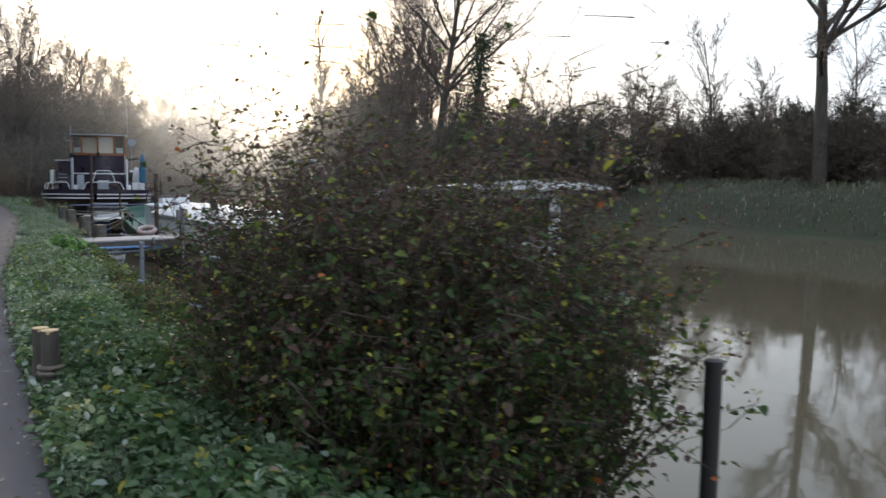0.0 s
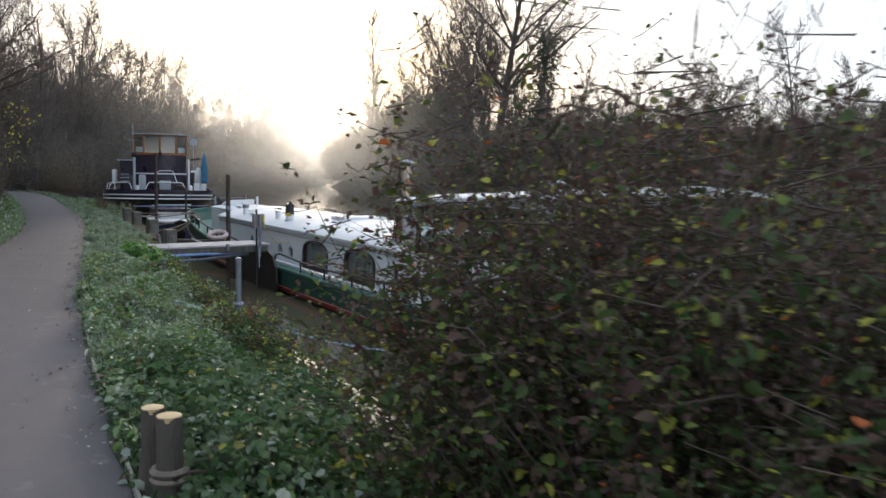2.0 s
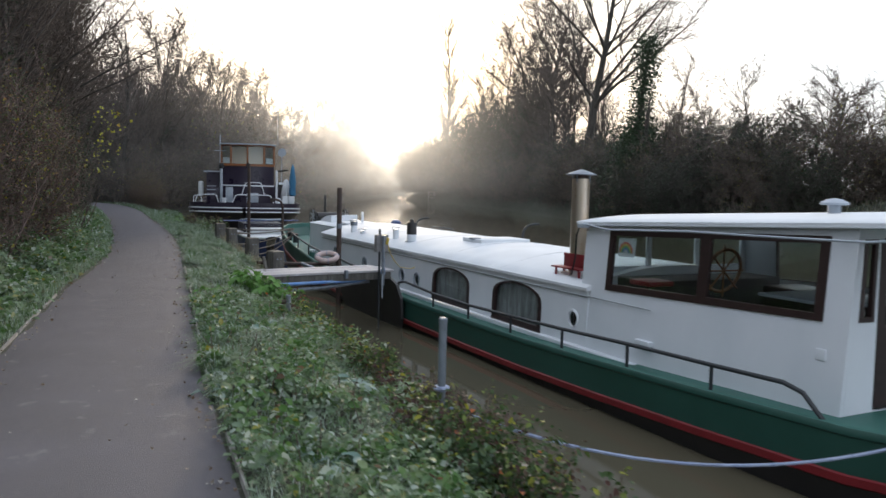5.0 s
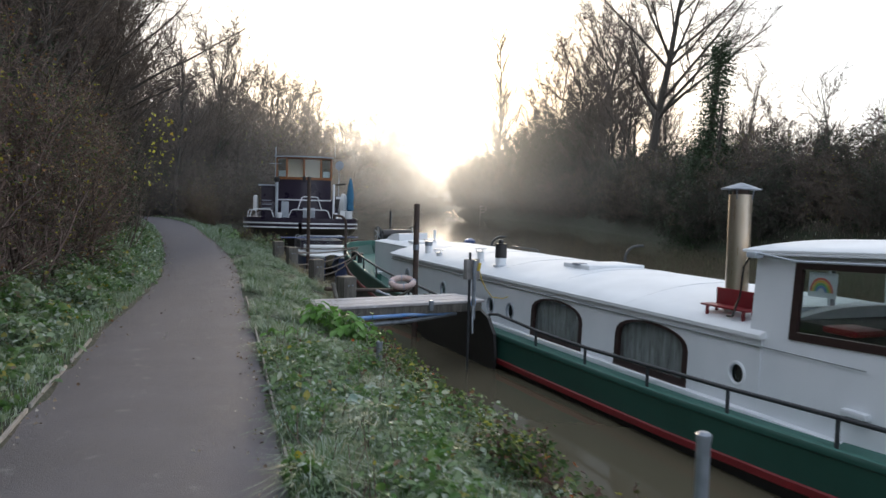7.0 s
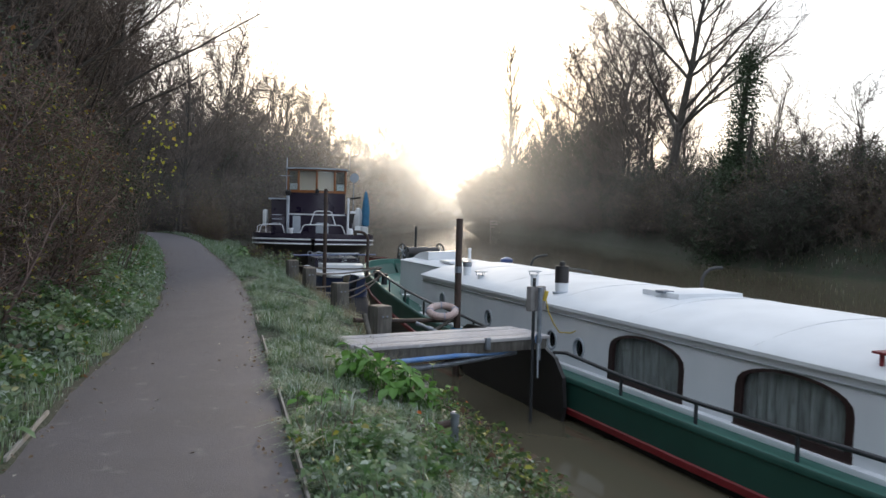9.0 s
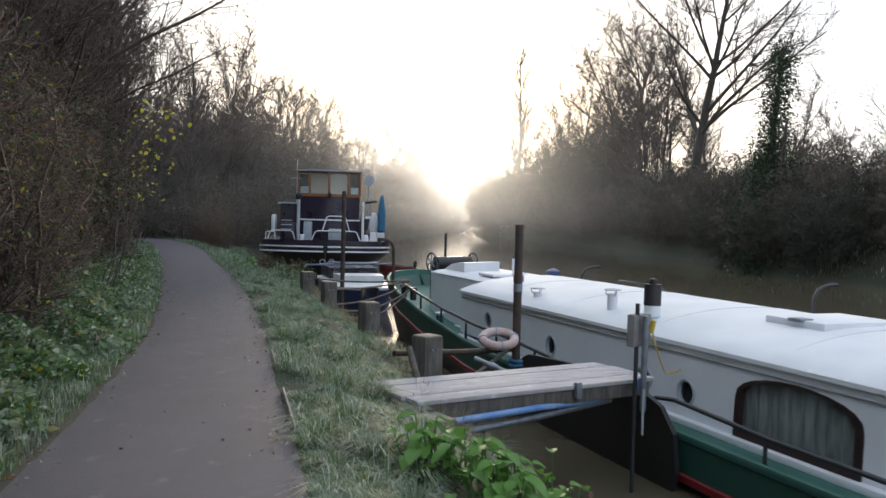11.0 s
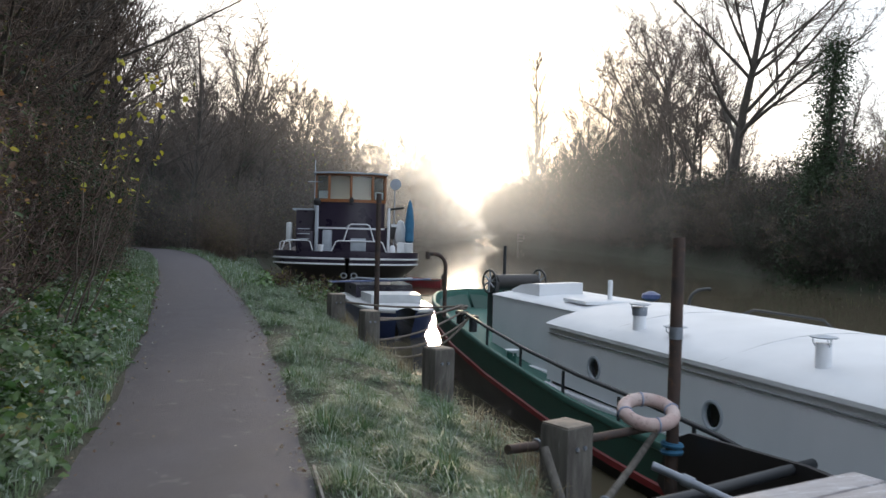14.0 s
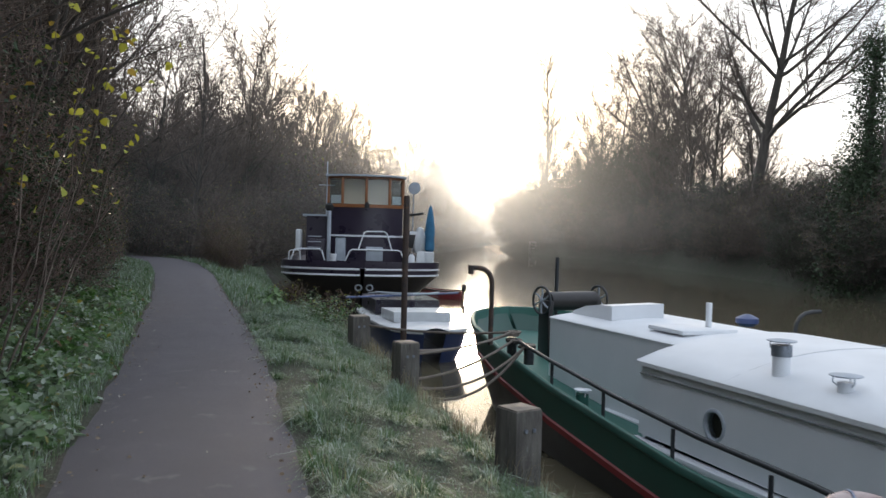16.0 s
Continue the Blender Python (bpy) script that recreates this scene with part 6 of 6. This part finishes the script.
# the wood on the slope left of the path
for y in np.arange(12, 66, 2.6):
    x = float(line(PATH_L, min(y, 58))) - vr.uniform(2.6, 4.2)
    plant(vr.choice((slim_c, slim_b, slim, leaner)), x, y, vr.uniform(0.68, 0.95))
for y in np.arange(16, 72, 5.2):
    x = float(line(PATH_L, min(y, 58))) - vr.uniform(6.0, 9.0)
    plant(vr.choice((slim, slim_b, broad_b)), x, y, vr.uniform(0.6, 0.85))
for i, y in enumerate(np.arange(12.5, 60, 1.55)):
    x = float(line(PATH_L, min(y, 58))) - 2.15 - vr.uniform(-0.15, 0.3)
    plant((hedge_a, hedge_b, hedge_c)[int(vr.random() * 2.5)], x, y, vr.uniform(0.85, 1.15))
for i, y in enumerate(np.arange(14, 60, 2.6)):
    x = float(line(PATH_L, min(y, 58))) - 3.9
    plant((hedge_c, hedge_a)[i % 2], x, y, vr.uniform(0.95, 1.2))
for x, y, s in ((3.2, 70, 1.1), (1.5, 68, 1.1), (5.5, 69, 1.0), (7.5, 72, 1.0), (-1, 66, 1.1), (4.5, 75, 1.3), (0.5, 74, 1.4)):
    plant(vr.choice((scrub_a, scrub_b)), x, y, s * 0.8)
for x, y, s in ((4.6, 57, 0.62), (5.2, 59.5, 0.6), (4.9, 54.5, 0.45)):
    plant(hedge_a, x, y, s * 1.1, label="greyish bramble clump where the path bends")
for x, y, s in ((2, 72, 0.9), (6, 74, 0.85), (9, 76, 0.8), (-3, 70, 0.9), (0, 78, 1.0), (5, 80, 0.9)):
    plant(vr.choice((slim, slim_b)), x, y, s)
for k in range(16):
    plant((scrub_a, scrub_b, scrub_a)[k % 3], -4 + k * 1.15 + vr.uniform(-0.8, 0.8), 77 + 0.35 * k + vr.uniform(-2, 2), vr.uniform(1.5, 2.0))
for k in range(9):
    plant((slim, slim_b, slim_c)[k % 3], -2 + k * 1.9 + vr.uniform(-0.8, 0.8), 83 + 0.5 * k + vr.uniform(-2, 2), vr.uniform(0.9, 1.15))
for i, y in enumerate(np.arange(22.5, 48, 1.9)):
    plant((hedge_c, hedge_a, hedge_b)[i % 3], float(line(PATH_L, y)) - 3.4 + vr.uniform(-0.3, 0.3), y, vr.uniform(1.1, 1.4) if y > 30 else vr.uniform(0.85, 1.05))
for y in np.arange(24, 46, 3.1):
    plant((slim_c, leaner)[int(y) % 2], float(line(PATH_L, y)) - 2.6 + vr.uniform(-0.3, 0.3), y, vr.uniform(0.8, 1.0))
plant(leaner, -1.0, 30.5, 0.9, turn=-60)
plant(leaner, 0.2, 41, 0.8, turn=20)
# a few bright hazel leaves that still hang on
HZ = np.array([0.35, 29.8, 0.1])
yl = thing("hazel_twig", "thin hazel twig with last yellow leaves", "twig", tuple(HZ), local=True)
yrng = np.random.default_rng(4)
seg, yp = [], []
for k in range(6):
    a = Vector((0.05 * k, 0.25 * (k - 3), 0.0))
    for j in range(9):
        b = a + Vector((yrng.normal(0.085, 0.05), yrng.normal(0.0, 0.06), 0.36))
        seg.append((a, b, 0.012 - 0.001 * j, 0.011 - 0.001 * j))
        if j > 3:
            yp += [tuple(b + Vector(yrng.normal(0, 0.12, 3))) for _ in range(3)]
        a = b
tagged(mesh_part("brushwood", sticks(seg, 4), M_TWIG, yl), kind="stuff")
mesh_part("leaves", leaf_arrays(np.array(yp), 0.075, yrng, slim=0.85), M_YELLOWLEAF, yl)

# ---------------------------------------------------------------- the great bramble bush at the water's edge
BUSH = Vector((2.98, 4.95, -0.35))
brng = random.Random(12)
bseg, bpts = [], []
for s in range(1050):
    a, rr = brng.uniform(0, 6.283), math.sqrt(brng.random())
    p = Vector((1.08 * rr * math.cos(a), 1.65 * rr * math.sin(a), -0.45))
    dome = max(0.12, 1 - rr ** 3.0)
    L = (1.7 + 1.75 * dome ** 0.6) * brng.uniform(0.62, 1.06) * (1.2 if brng.random() < 0.05 else 1.0)
    d = Vector((0.16 * rr * math.cos(a) + brng.gauss(0, 0.12), 0.14 * rr * math.sin(a) + brng.gauss(0, 0.14), 1)).normalized()
    bend = Vector((brng.gauss(0, 0.5), brng.gauss(0, 0.5), 0)) * 0.07
    steps = 11
    r0 = brng.uniform(0.004, 0.009)
    for i in range(steps):
        d = (d + bend + Vector((brng.gauss(0, 0.10), brng.gauss(0, 0.10), brng.gauss(0, 0.08) - 0.06 * i / steps))).normalized()
        q = p + d * (L / steps)
        if abs(q.x) > 1.4 or abs(q.y) > 2.05:
            break
        bseg.append((p, q, r0 * (1.15 - i / steps), r0 * (1.15 - (i + 1) / steps)))
        if i > 1:
            bpts.append(p.lerp(q, brng.random()))
            if brng.random() < 0.75:
                t = Vector((brng.gauss(0, 1), brng.gauss(0, 1), brng.gauss(0.2, 0.6))).normalized()
                e = q + t * brng.uniform(0.08, 0.30)
                bseg.append((q, e, 0.0045, 0.0028))
                bpts += [q.lerp(e, 0.6), e]
                if brng.random() < 0.5:
                    e2 = e + (t + Vector((brng.gauss(0, 0.6), brng.gauss(0, 0.6), brng.gauss(0, 0.5)))).normalized() * brng.uniform(0.06, 0.18)
                    bseg.append((e, e2, 0.0035, 0.0022))
                    bpts.append(e2)
        p = q
bush = thing("bramble_bush", "large tangled bramble bush with green and yellowing leaves", "bush", BUSH, local=True)
mesh_part("brushwood", sticks(bseg, 3), M_BUSHSTEM, bush, "arching red-brown bramble stems")
nb = np.random.default_rng(31)
bp_ = np.array([tuple(q) for q in bpts])
bp_ = bp_[nb.integers(0, len(bp_), 84000)] + nb.normal(size=(84000, 3)) * 0.035
bp_ = bp_[nb.random(len(bp_)) < np.interp(bp_[:, 2], [1.5, 2.1, 2.5], [1.0, 0.55, 0.12])]
low = nb.random(len(bp_)) > np.interp(bp_[:, 2], [0.5, 1.7], [0.05, 0.85])
mesh_part("crown", leaf_arrays(bp_[low], nb.uniform(0.03, 0.062, low.sum()), nb, slim=0.7), M_BUSHLEAF, bush)
mesh_part("crown", leaf_arrays(bp_[~low], 0.037, nb, slim=0.65), M_BUSHTOP, bush, "withered brown and yellow upper leaves")

# ---------------------------------------------------------------- verge: grass, weeds, fallen leaves
gr = np.random.default_rng(77)


def sow(n, y0, y1, side, inner=0.0, outer=1.0):
    """Random places on the verge between path and bank (side 1) or path and hedge (side -1)."""
    y = gr.uniform(y0, y1, n)
    if side > 0:
        a, b = line(PATH_R, y) + 0.03, line(BANK, y) + 0.02
        x = a + (b - a) * (inner + (outer - inner) * gr.uniform(0, 1, n))
    else:
        b = line(PATH_L, y) - 0.03
        x = b - (inner + (outer - inner) * gr.uniform(0, 1, n)) * 1.5
    return np.stack([x, y, ground_z(x, y) - 0.01], 1)


def tufted(P, n, r):
    c = P[gr.integers(0, len(P), n)]
    q = c + np.concatenate([gr.normal(size=(n, 2)) * r, np.zeros((n, 1))], 1)
    q[:, 2] = ground_z(q[:, 0], q[:, 1]) - 0.01
    keep = (q[:, 0] > line(PATH_R, q[:, 1]) + 0.0) | (q[:, 0] < line(PATH_L, q[:, 1]) - 0.0)
    return q[keep]


def tussocks(P, each, r, tall, short):
    """Tussocks: blades leaning outward from each middle, tallest there. Places, heights and bearings."""
    n = len(P) * each
    size = np.repeat(gr.uniform(0.55, 1.35, len(P)), each)
    c = np.repeat(P, each, 0)
    o = gr.normal(size=(n, 2)) * (r * size)[:, None]
    q = c + np.concatenate([o, np.zeros((n, 1))], 1)
    q[:, 2] = ground_z(q[:, 0], q[:, 1]) - 0.01
    h = (short + (tall - short) * np.exp(-(o ** 2).sum(1) / (2 * (r * size) ** 2))) * size
    bear = np.arctan2(o[:, 1], o[:, 0]) + gr.normal(0, 0.5, n)
    keep = (q[:, 0] > line(PATH_R, q[:, 1]) + 0.02) | (q[:, 0] < line(PATH_L, q[:, 1]) - 0.02)
    return q[keep], h[keep], bear[keep]


def stuff(name, arrays, material, label, category="grass"):
    ob = new(name, raw_mesh(name, *arrays, material))
    return tagged(ob, label, category, kind="stuff")


MP, MH, MB = tussocks(sow(560, 12, 38, 1), 200, 0.085, 0.15, 0.06)
TP, TH, TB = tussocks(sow(110, 12, 38, 1, 0.05, 0.95), 260, 0.08, 0.23, 0.10)
near = joined(blade_arrays(MP, MH, 0.007, gr, 1.6, MB), blade_arrays(sow(30000, 12, 38, 1), 0.035, 0.006, gr, 1.3),
              blade_arrays(sow(14000, 7, 14, 1), 0.11, 0.006, gr, 1.2), blade_arrays(TP, TH, 0.0065, gr, 1.3, TB))
stuff("grass", near, M_GRASS, "frosted tufty grass on the river bank")
stuff("grass", blade_arrays(sow(16000, 38, 66, 1), 0.16, 0.014, gr, 0.6), M_GRASS, "frosted grass along the bank farther on")
stuff("grass", joined(blade_arrays(sow(26000, 12, 36, -1, 0, 0.8), 0.12, 0.007, gr, 0.7), blade_arrays(sow(9000, 36, 66, -1), 0.15, 0.014, gr, 0.6)), M_GRASS, "frosty green verge below the hedge")
W1 = tufted(sow(420, 2.0, 17.5, 1, 0.02, 0.95), 46000, 0.10)
W1[:, 2] += gr.uniform(0.02, 1.0, len(W1)) * (0.17 + 0.19 * np.sin(W1[:, 0] * 5.3 + W1[:, 1] * 2.1) * np.sin(W1[:, 1] * 4.3))
stuff("weeds", leaf_arrays(W1, gr.uniform(0.028, 0.075, len(W1)), gr, slim=0.55), M_WEED, "low frosted nettles and weeds covering the bank", "weeds")
W5 = tufted(sow(420, 1.2, 9.0, 1, 0.0, 1.0), 30000, 0.13)
W5[:, 2] += gr.uniform(0.0, 0.34, len(W5)) * np.clip((W5[:, 0] - line(PATH_R, W5[:, 1])) * 1.6 + 0.25, 0.2, 1)
stuff("weeds", leaf_arrays(W5, 0.062, gr, slim=0.6), M_NETTLE, "dark green nettles round the foot of the bush", "weeds")
W2 = tufted(sow(330, 12, 40, -1, 0.1, 1.0), 32000, 0.12)
W2[:, 2] += gr.uniform(0.02, 0.42, len(W2)) * np.clip((line(PATH_L, W2[:, 1]) - W2[:, 0]) * 1.2, 0.12, 1) * (0.75 + 0.35 * np.sin(W2[:, 1] * 3.1 + W2[:, 0] * 4.0))
stuff("weeds", leaf_arrays(W2, gr.uniform(0.05, 0.10, len(W2)), gr, slim=0.62), M_WEED, "green ground cover at the hedge foot", "weeds")
W3 = tufted(sow(160, 3, 19, 1, 0.72, 1.05), 7000, 0.13)
W3[:, 2] += gr.uniform(0.0, 0.42, len(W3))
stuff("weeds", leaf_arrays(W3, 0.05, gr, slim=0.6), M_BUSHLEAF, "brambles trailing over the bank edge", "weeds")
W4 = sow(500, 8, 40, 1, 0.75, 1.05)
stuff("dead_grass", blade_arrays(tufted(W4, 5000, 0.05), 0.30, 0.006, gr, 0.6), M_REED, "dry dead stems at the water's edge")
stems_w = []
for q in sow(500, 2, 18, 1, 0.05, 1.0):
    a = Vector(q)
    b = a + Vector((gr.normal(0, 0.07), gr.normal(0, 0.07), gr.uniform(0.12, 0.30)))
    stems_w.append((a, b, 0.004, 0.0025))
stuff("weed_stems", sticks(stems_w, 3), M_BRAMBLE, "thin weed stems in the frosted bank", "weeds")

# far bank grass
fy = gr.uniform(-14, 60, 14000)
fx = line(FAR, fy) + gr.uniform(0.2, 10, 14000)
stuff("grass", blade_arrays(np.stack([fx, fy, ground_z(fx, fy) - 0.02], 1), 0.32, 0.05, gr, 0.8), M_FARGRASS, "dull rough grass on the far bank")


# low brown-green scrub on the brink of the bank
def scrub(label, x, y, wide, high, seed, material):
    z = float(ground_z(np.array([x]), np.array([y]))[0])
    ob = thing("scrub_bush", label, "bush", (x, y, z), local=True)
    r = np.random.default_rng(seed)
    seg, pts = [], []
    for k in range(70):
        a = Vector((r.normal(0, wide * 0.35), r.normal(0, wide * 0.45), -0.12))
        d = Vector((r.normal(0, 0.35), r.normal(0, 0.35), 1.0)).normalized()
        top = high * r.uniform(0.5, 1.1) + 0.1
        for j in range(5):
            d = (d + Vector((r.normal(0, 0.16), r.normal(0, 0.16), -0.05))).normalized()
            b = a + d * (top / 5)
            seg.append((a, b, 0.005 - 0.0007 * j, 0.0045 - 0.0007 * j))
            if j > 0:
                pts += [tuple(b + Vector(r.normal(0, 0.035, 3))) for _ in range(7)]
            a = b
    tagged(mesh_part("brushwood", sticks(seg, 3), M_BRAMBLE, ob), kind="stuff")
    tagged(mesh_part("leaves", leaf_arrays(np.array(pts), 0.046, r, slim=0.6), material, ob), kind="stuff")


for k, (x, y, w, h, m) in enumerate(((2.45, 10.9, 0.45, 0.55, M_BUSHLEAF), (2.50, 10.2, 0.42, 0.50, M_BUSHLEAF), (2.70, 11.5, 0.35, 0.48, M_BUSHTOP), (2.20, 10.6, 0.35, 0.26, M_NETTLE), (2.55, 9.3, 0.40, 0.48, M_BUSHLEAF), (2.8, 12.6, 0.34, 0.42, M_BUSHTOP), (3.05, 15.3, 0.38, 0.38, M_WEED), (2.9, 13.9, 0.34, 0.36, M_BUSHLEAF), (2.35, 8.6, 0.40, 0.36, M_NETTLE), (5.1, 37.6, 0.6, 0.7, M_WEED), (5.5, 39.2, 0.6, 0.7, M_BUSHTOP), (4.8, 40.5, 0.5, 0.6, M_BUSHTOP))):
    scrub("low brown-green scrub on the brink of the bank", x, y, w, h, 300 + k, m)


def rosette(name, label, x, y, n, size, h, material, seed, slim=0.5, up=0.7):
    """A plant of large separate leaves on stalks."""
    rg_ = np.random.default_rng(seed)
    z = gz(x, y)
    t = thing(name, label, "plant", (x, y, z), local=True)
    stalks = []
    for k in range(n):
        a, f = rg_.uniform(0, 6.283), rg_.uniform(0.2, 1)
        foot = Vector((rg_.normal(0, 0.10), rg_.normal(0, 0.10), -0.02))
        tipv = foot + Vector((math.cos(a) * size * f * 1.3, math.sin(a) * size * f * 1.3, h * (1.15 - 0.7 * f) * rg_.uniform(0.7, 1.1)))
        stalks.append((foot, tipv, 0.006, 0.004))
        L = size * rg_.uniform(0.7, 1.2)
        D = Vector((math.cos(a), math.sin(a), rg_.uniform(-0.4, 0.25))).normalized()
        S = D.cross(Vector((0, 0, 1))).normalized()
        N = S.cross(D)
        rows = []
        for i in range(6):
            u = i / 5
            wdt = L * slim * (math.sin(math.pi * min(1, u * 0.92 + 0.06)) ** 0.7) * 0.5
            mid_ = tipv + D * L * u - Vector((0, 0, 0.35 * L * u * u))
            wav = 0.10 * L * math.sin(u * 9 + k)
            rows.append([mid_ + S * wdt + N * (wdt * 0.35 + wav * 0.3), mid_ + S * wdt * 0.5 + N * wdt * 0.12, mid_, mid_ - S * wdt * 0.5 + N * wdt * 0.12, mid_ - S * wdt + N * (wdt * 0.35 - wav * 0.3)])
        bm = strips(bmesh.new(), rows)
        part("leaf", bm, material, t)
    tagged(mesh_part("stalk_mass", sticks(stalks, 4), material, t), kind="stuff")
    return t


for k, (x, y) in enumerate(((2.75, 19.5), (2.95, 19.3), (3.12, 19.0), (3.3, 18.8), (2.95, 18.85))):
    rosette("leafy_plant", "bright green leafy plant beside the gangway", x, y, 30, 0.13, 0.40, M_KALE, 40 + k, 0.75)
rosette("leafy_plant", "small bright green plant in the frosted grass", 1.98, 18.0, 26, 0.11, 0.16, M_KALE, 47, 0.75)
for k, (x, y, s) in enumerate(((1.95, 15.45, 0.24), (2.12, 15.3, 0.26), (1.72, 15.3, 0.20), (1.85, 15.0, 0.22), (2.12, 12.65, 0.22), (2.3, 12.3, 0.18), (1.75, 8.6, 0.24), (2.05, 8.9, 0.22), (1.7, 9.4, 0.15), (2.1, 10.3, 0.16), (1.45, 10.6, 0.13), (2.35, 11.4, 0.16), (1.2, 12.2, 0.12), (2.6, 9.6, 0.2), (1.3, 5.2, 0.14), (1.6, 4.4, 0.13))):
    rosette("dock_plant", "frosted broad-leaved dock plant on the bank", x, y, 13, s, 0.12, M_DOCK, 60 + k, 0.55)
for k, (x, y) in enumerate(((0.05, 17.4), (-0.55, 15.8), (0.2, 20.3), (0.55, 23.5), (-0.8, 14.2), (0.1, 22.3), (-0.3, 19.0))):
    rosette("leafy_plant", "low green plant at the foot of the hedge", x - 0.5, y, 18, 0.13, 0.15, M_WEED, 80 + k, 0.7)
rosette("leafy_plant", "yellow-green weed clump at the bank edge", 4.0, 38.0, 40, 0.16, 0.5, M_WEED, 95, 0.6)

rosette("dead_plant", "withered purple-brown dock plant at the bank edge", 2.92, 15.95, 11, 0.15, 0.14, M_WITHERED, 98, 0.6)

# fallen leaves and grit on the tarmac and along its edge
ly = gr.uniform(2, 45, 1100)
la, lb = line(PATH_L, ly), line(PATH_R, ly)
side_pull = gr.uniform(0, 1, 1100)
lx = np.where(side_pull < 0.55, lb - np.abs(gr.normal(0, 0.10, 1100)), np.where(side_pull < 0.8, la + np.abs(gr.normal(0, 0.10, 1100)), gr.uniform(la, lb)))
LP = np.stack([lx, ly, np.full(1100, 0.016)], 1)
LD = np.concatenate([gr.normal(size=(1100, 2)), np.zeros((1100, 1))], 1)
stuff("fallen_leaves", leaf_arrays(LP, 0.028, gr, slim=0.8, D=LD), M_FALLEN, "scattered dead leaves on the tarmac", "leaves")

# timber edging boards along the tarmac
er = random.Random(6)
for y0, y1 in ((6.2, 7.4), (8.4, 9.5), (10.2, 11.2), (12.6, 13.9), (14.6, 15.9), (15.95, 17.2), (17.3, 18.5), (20.2, 21.5), (22.8, 23.6)):
    a, b = Vector((float(line(PATH_R, y0)) + 0.03, y0, 0)), Vector((float(line(PATH_R, y1)) + 0.03, y1, 0))
    L = (b - a).length
    m = Matrix.Translation(a) @ Matrix.Rotation(math.atan2(b.y - a.y, b.x - a.x), 4, "Z")
    part("edging_board", new_box(0, L, -0.009, 0.009, -0.12, 0.016 + er.uniform(-0.012, 0.01), 0.005, m), M_BOARD, path)
for y0, y1 in ((12.5, 13.9), (14.0, 15.3), (15.4, 16.8), (17, 18.2)):
    a, b = Vector((float(line(PATH_L, y0)) - 0.03, y0, 0)), Vector((float(line(PATH_L, y1)) - 0.03, y1, 0))
    L = (b - a).length
    m = Matrix.Translation(a) @ Matrix.Rotation(math.atan2(b.y - a.y, b.x - a.x), 4, "Z")
    part("edging_board", new_box(0, L, -0.012, 0.012, -0.12, 0.006 + er.uniform(-0.006, 0.006), 0.005, m), M_BOARD, path)

# low railing of a landing stage on the far bank
fence = thing("landing_rail", "low pale timber railing on the far bank", "railing", (70, 152, -1.7))
for k in range(5):
    part("post", new_box(65.2 + 1.2 * k, 65.34 + 1.2 * k, 150, 150.14, -1.9, 0.75, 0.01), M_BOARD, fence)
for z in (0.65, 0.1, -0.45):
    part("rail", new_box(65.0, 70.3, 149.9, 149.98, z - 0.09, z + 0.09, 0.01), M_BOARD, fence)

# ---------------------------------------------------------------- morning mist lying over the river
for k, (d, density, top) in enumerate(((36, 0.12, 16), (52, 0.18, 19), (72, 0.26, 22), (96, 0.36, 26), (124, 0.48, 30), (155, 0.62, 34), (195, 0.8, 38), (250, 1.0, 44))):
    cx, cy = 1.7 + d * math.sin(hd), 21.4 + d * math.cos(hd)
    bm = bmesh.new()
    w = 60 + d
    strips(bm, [[(-w + 2 * w * i / 24, -0.12 * d * (i / 12 - 1) ** 2, z) for i in range(25)] for z in (0, top * 0.5, top)])
    me = bpy.data.meshes.new("mist")
    bm.to_mesh(me)
    bm.free()
    me.materials.append(mist_mat("river_mist", density, top, 0.36 * d))
    me.shade_smooth()
    ob = new("mist", me)
    ob.location, ob.rotation_euler = (cx, cy, WATER + 0.02), (0, 0, -hd)
    tagged(ob, "thin veil of morning mist above the river", "mist", kind="stuff")
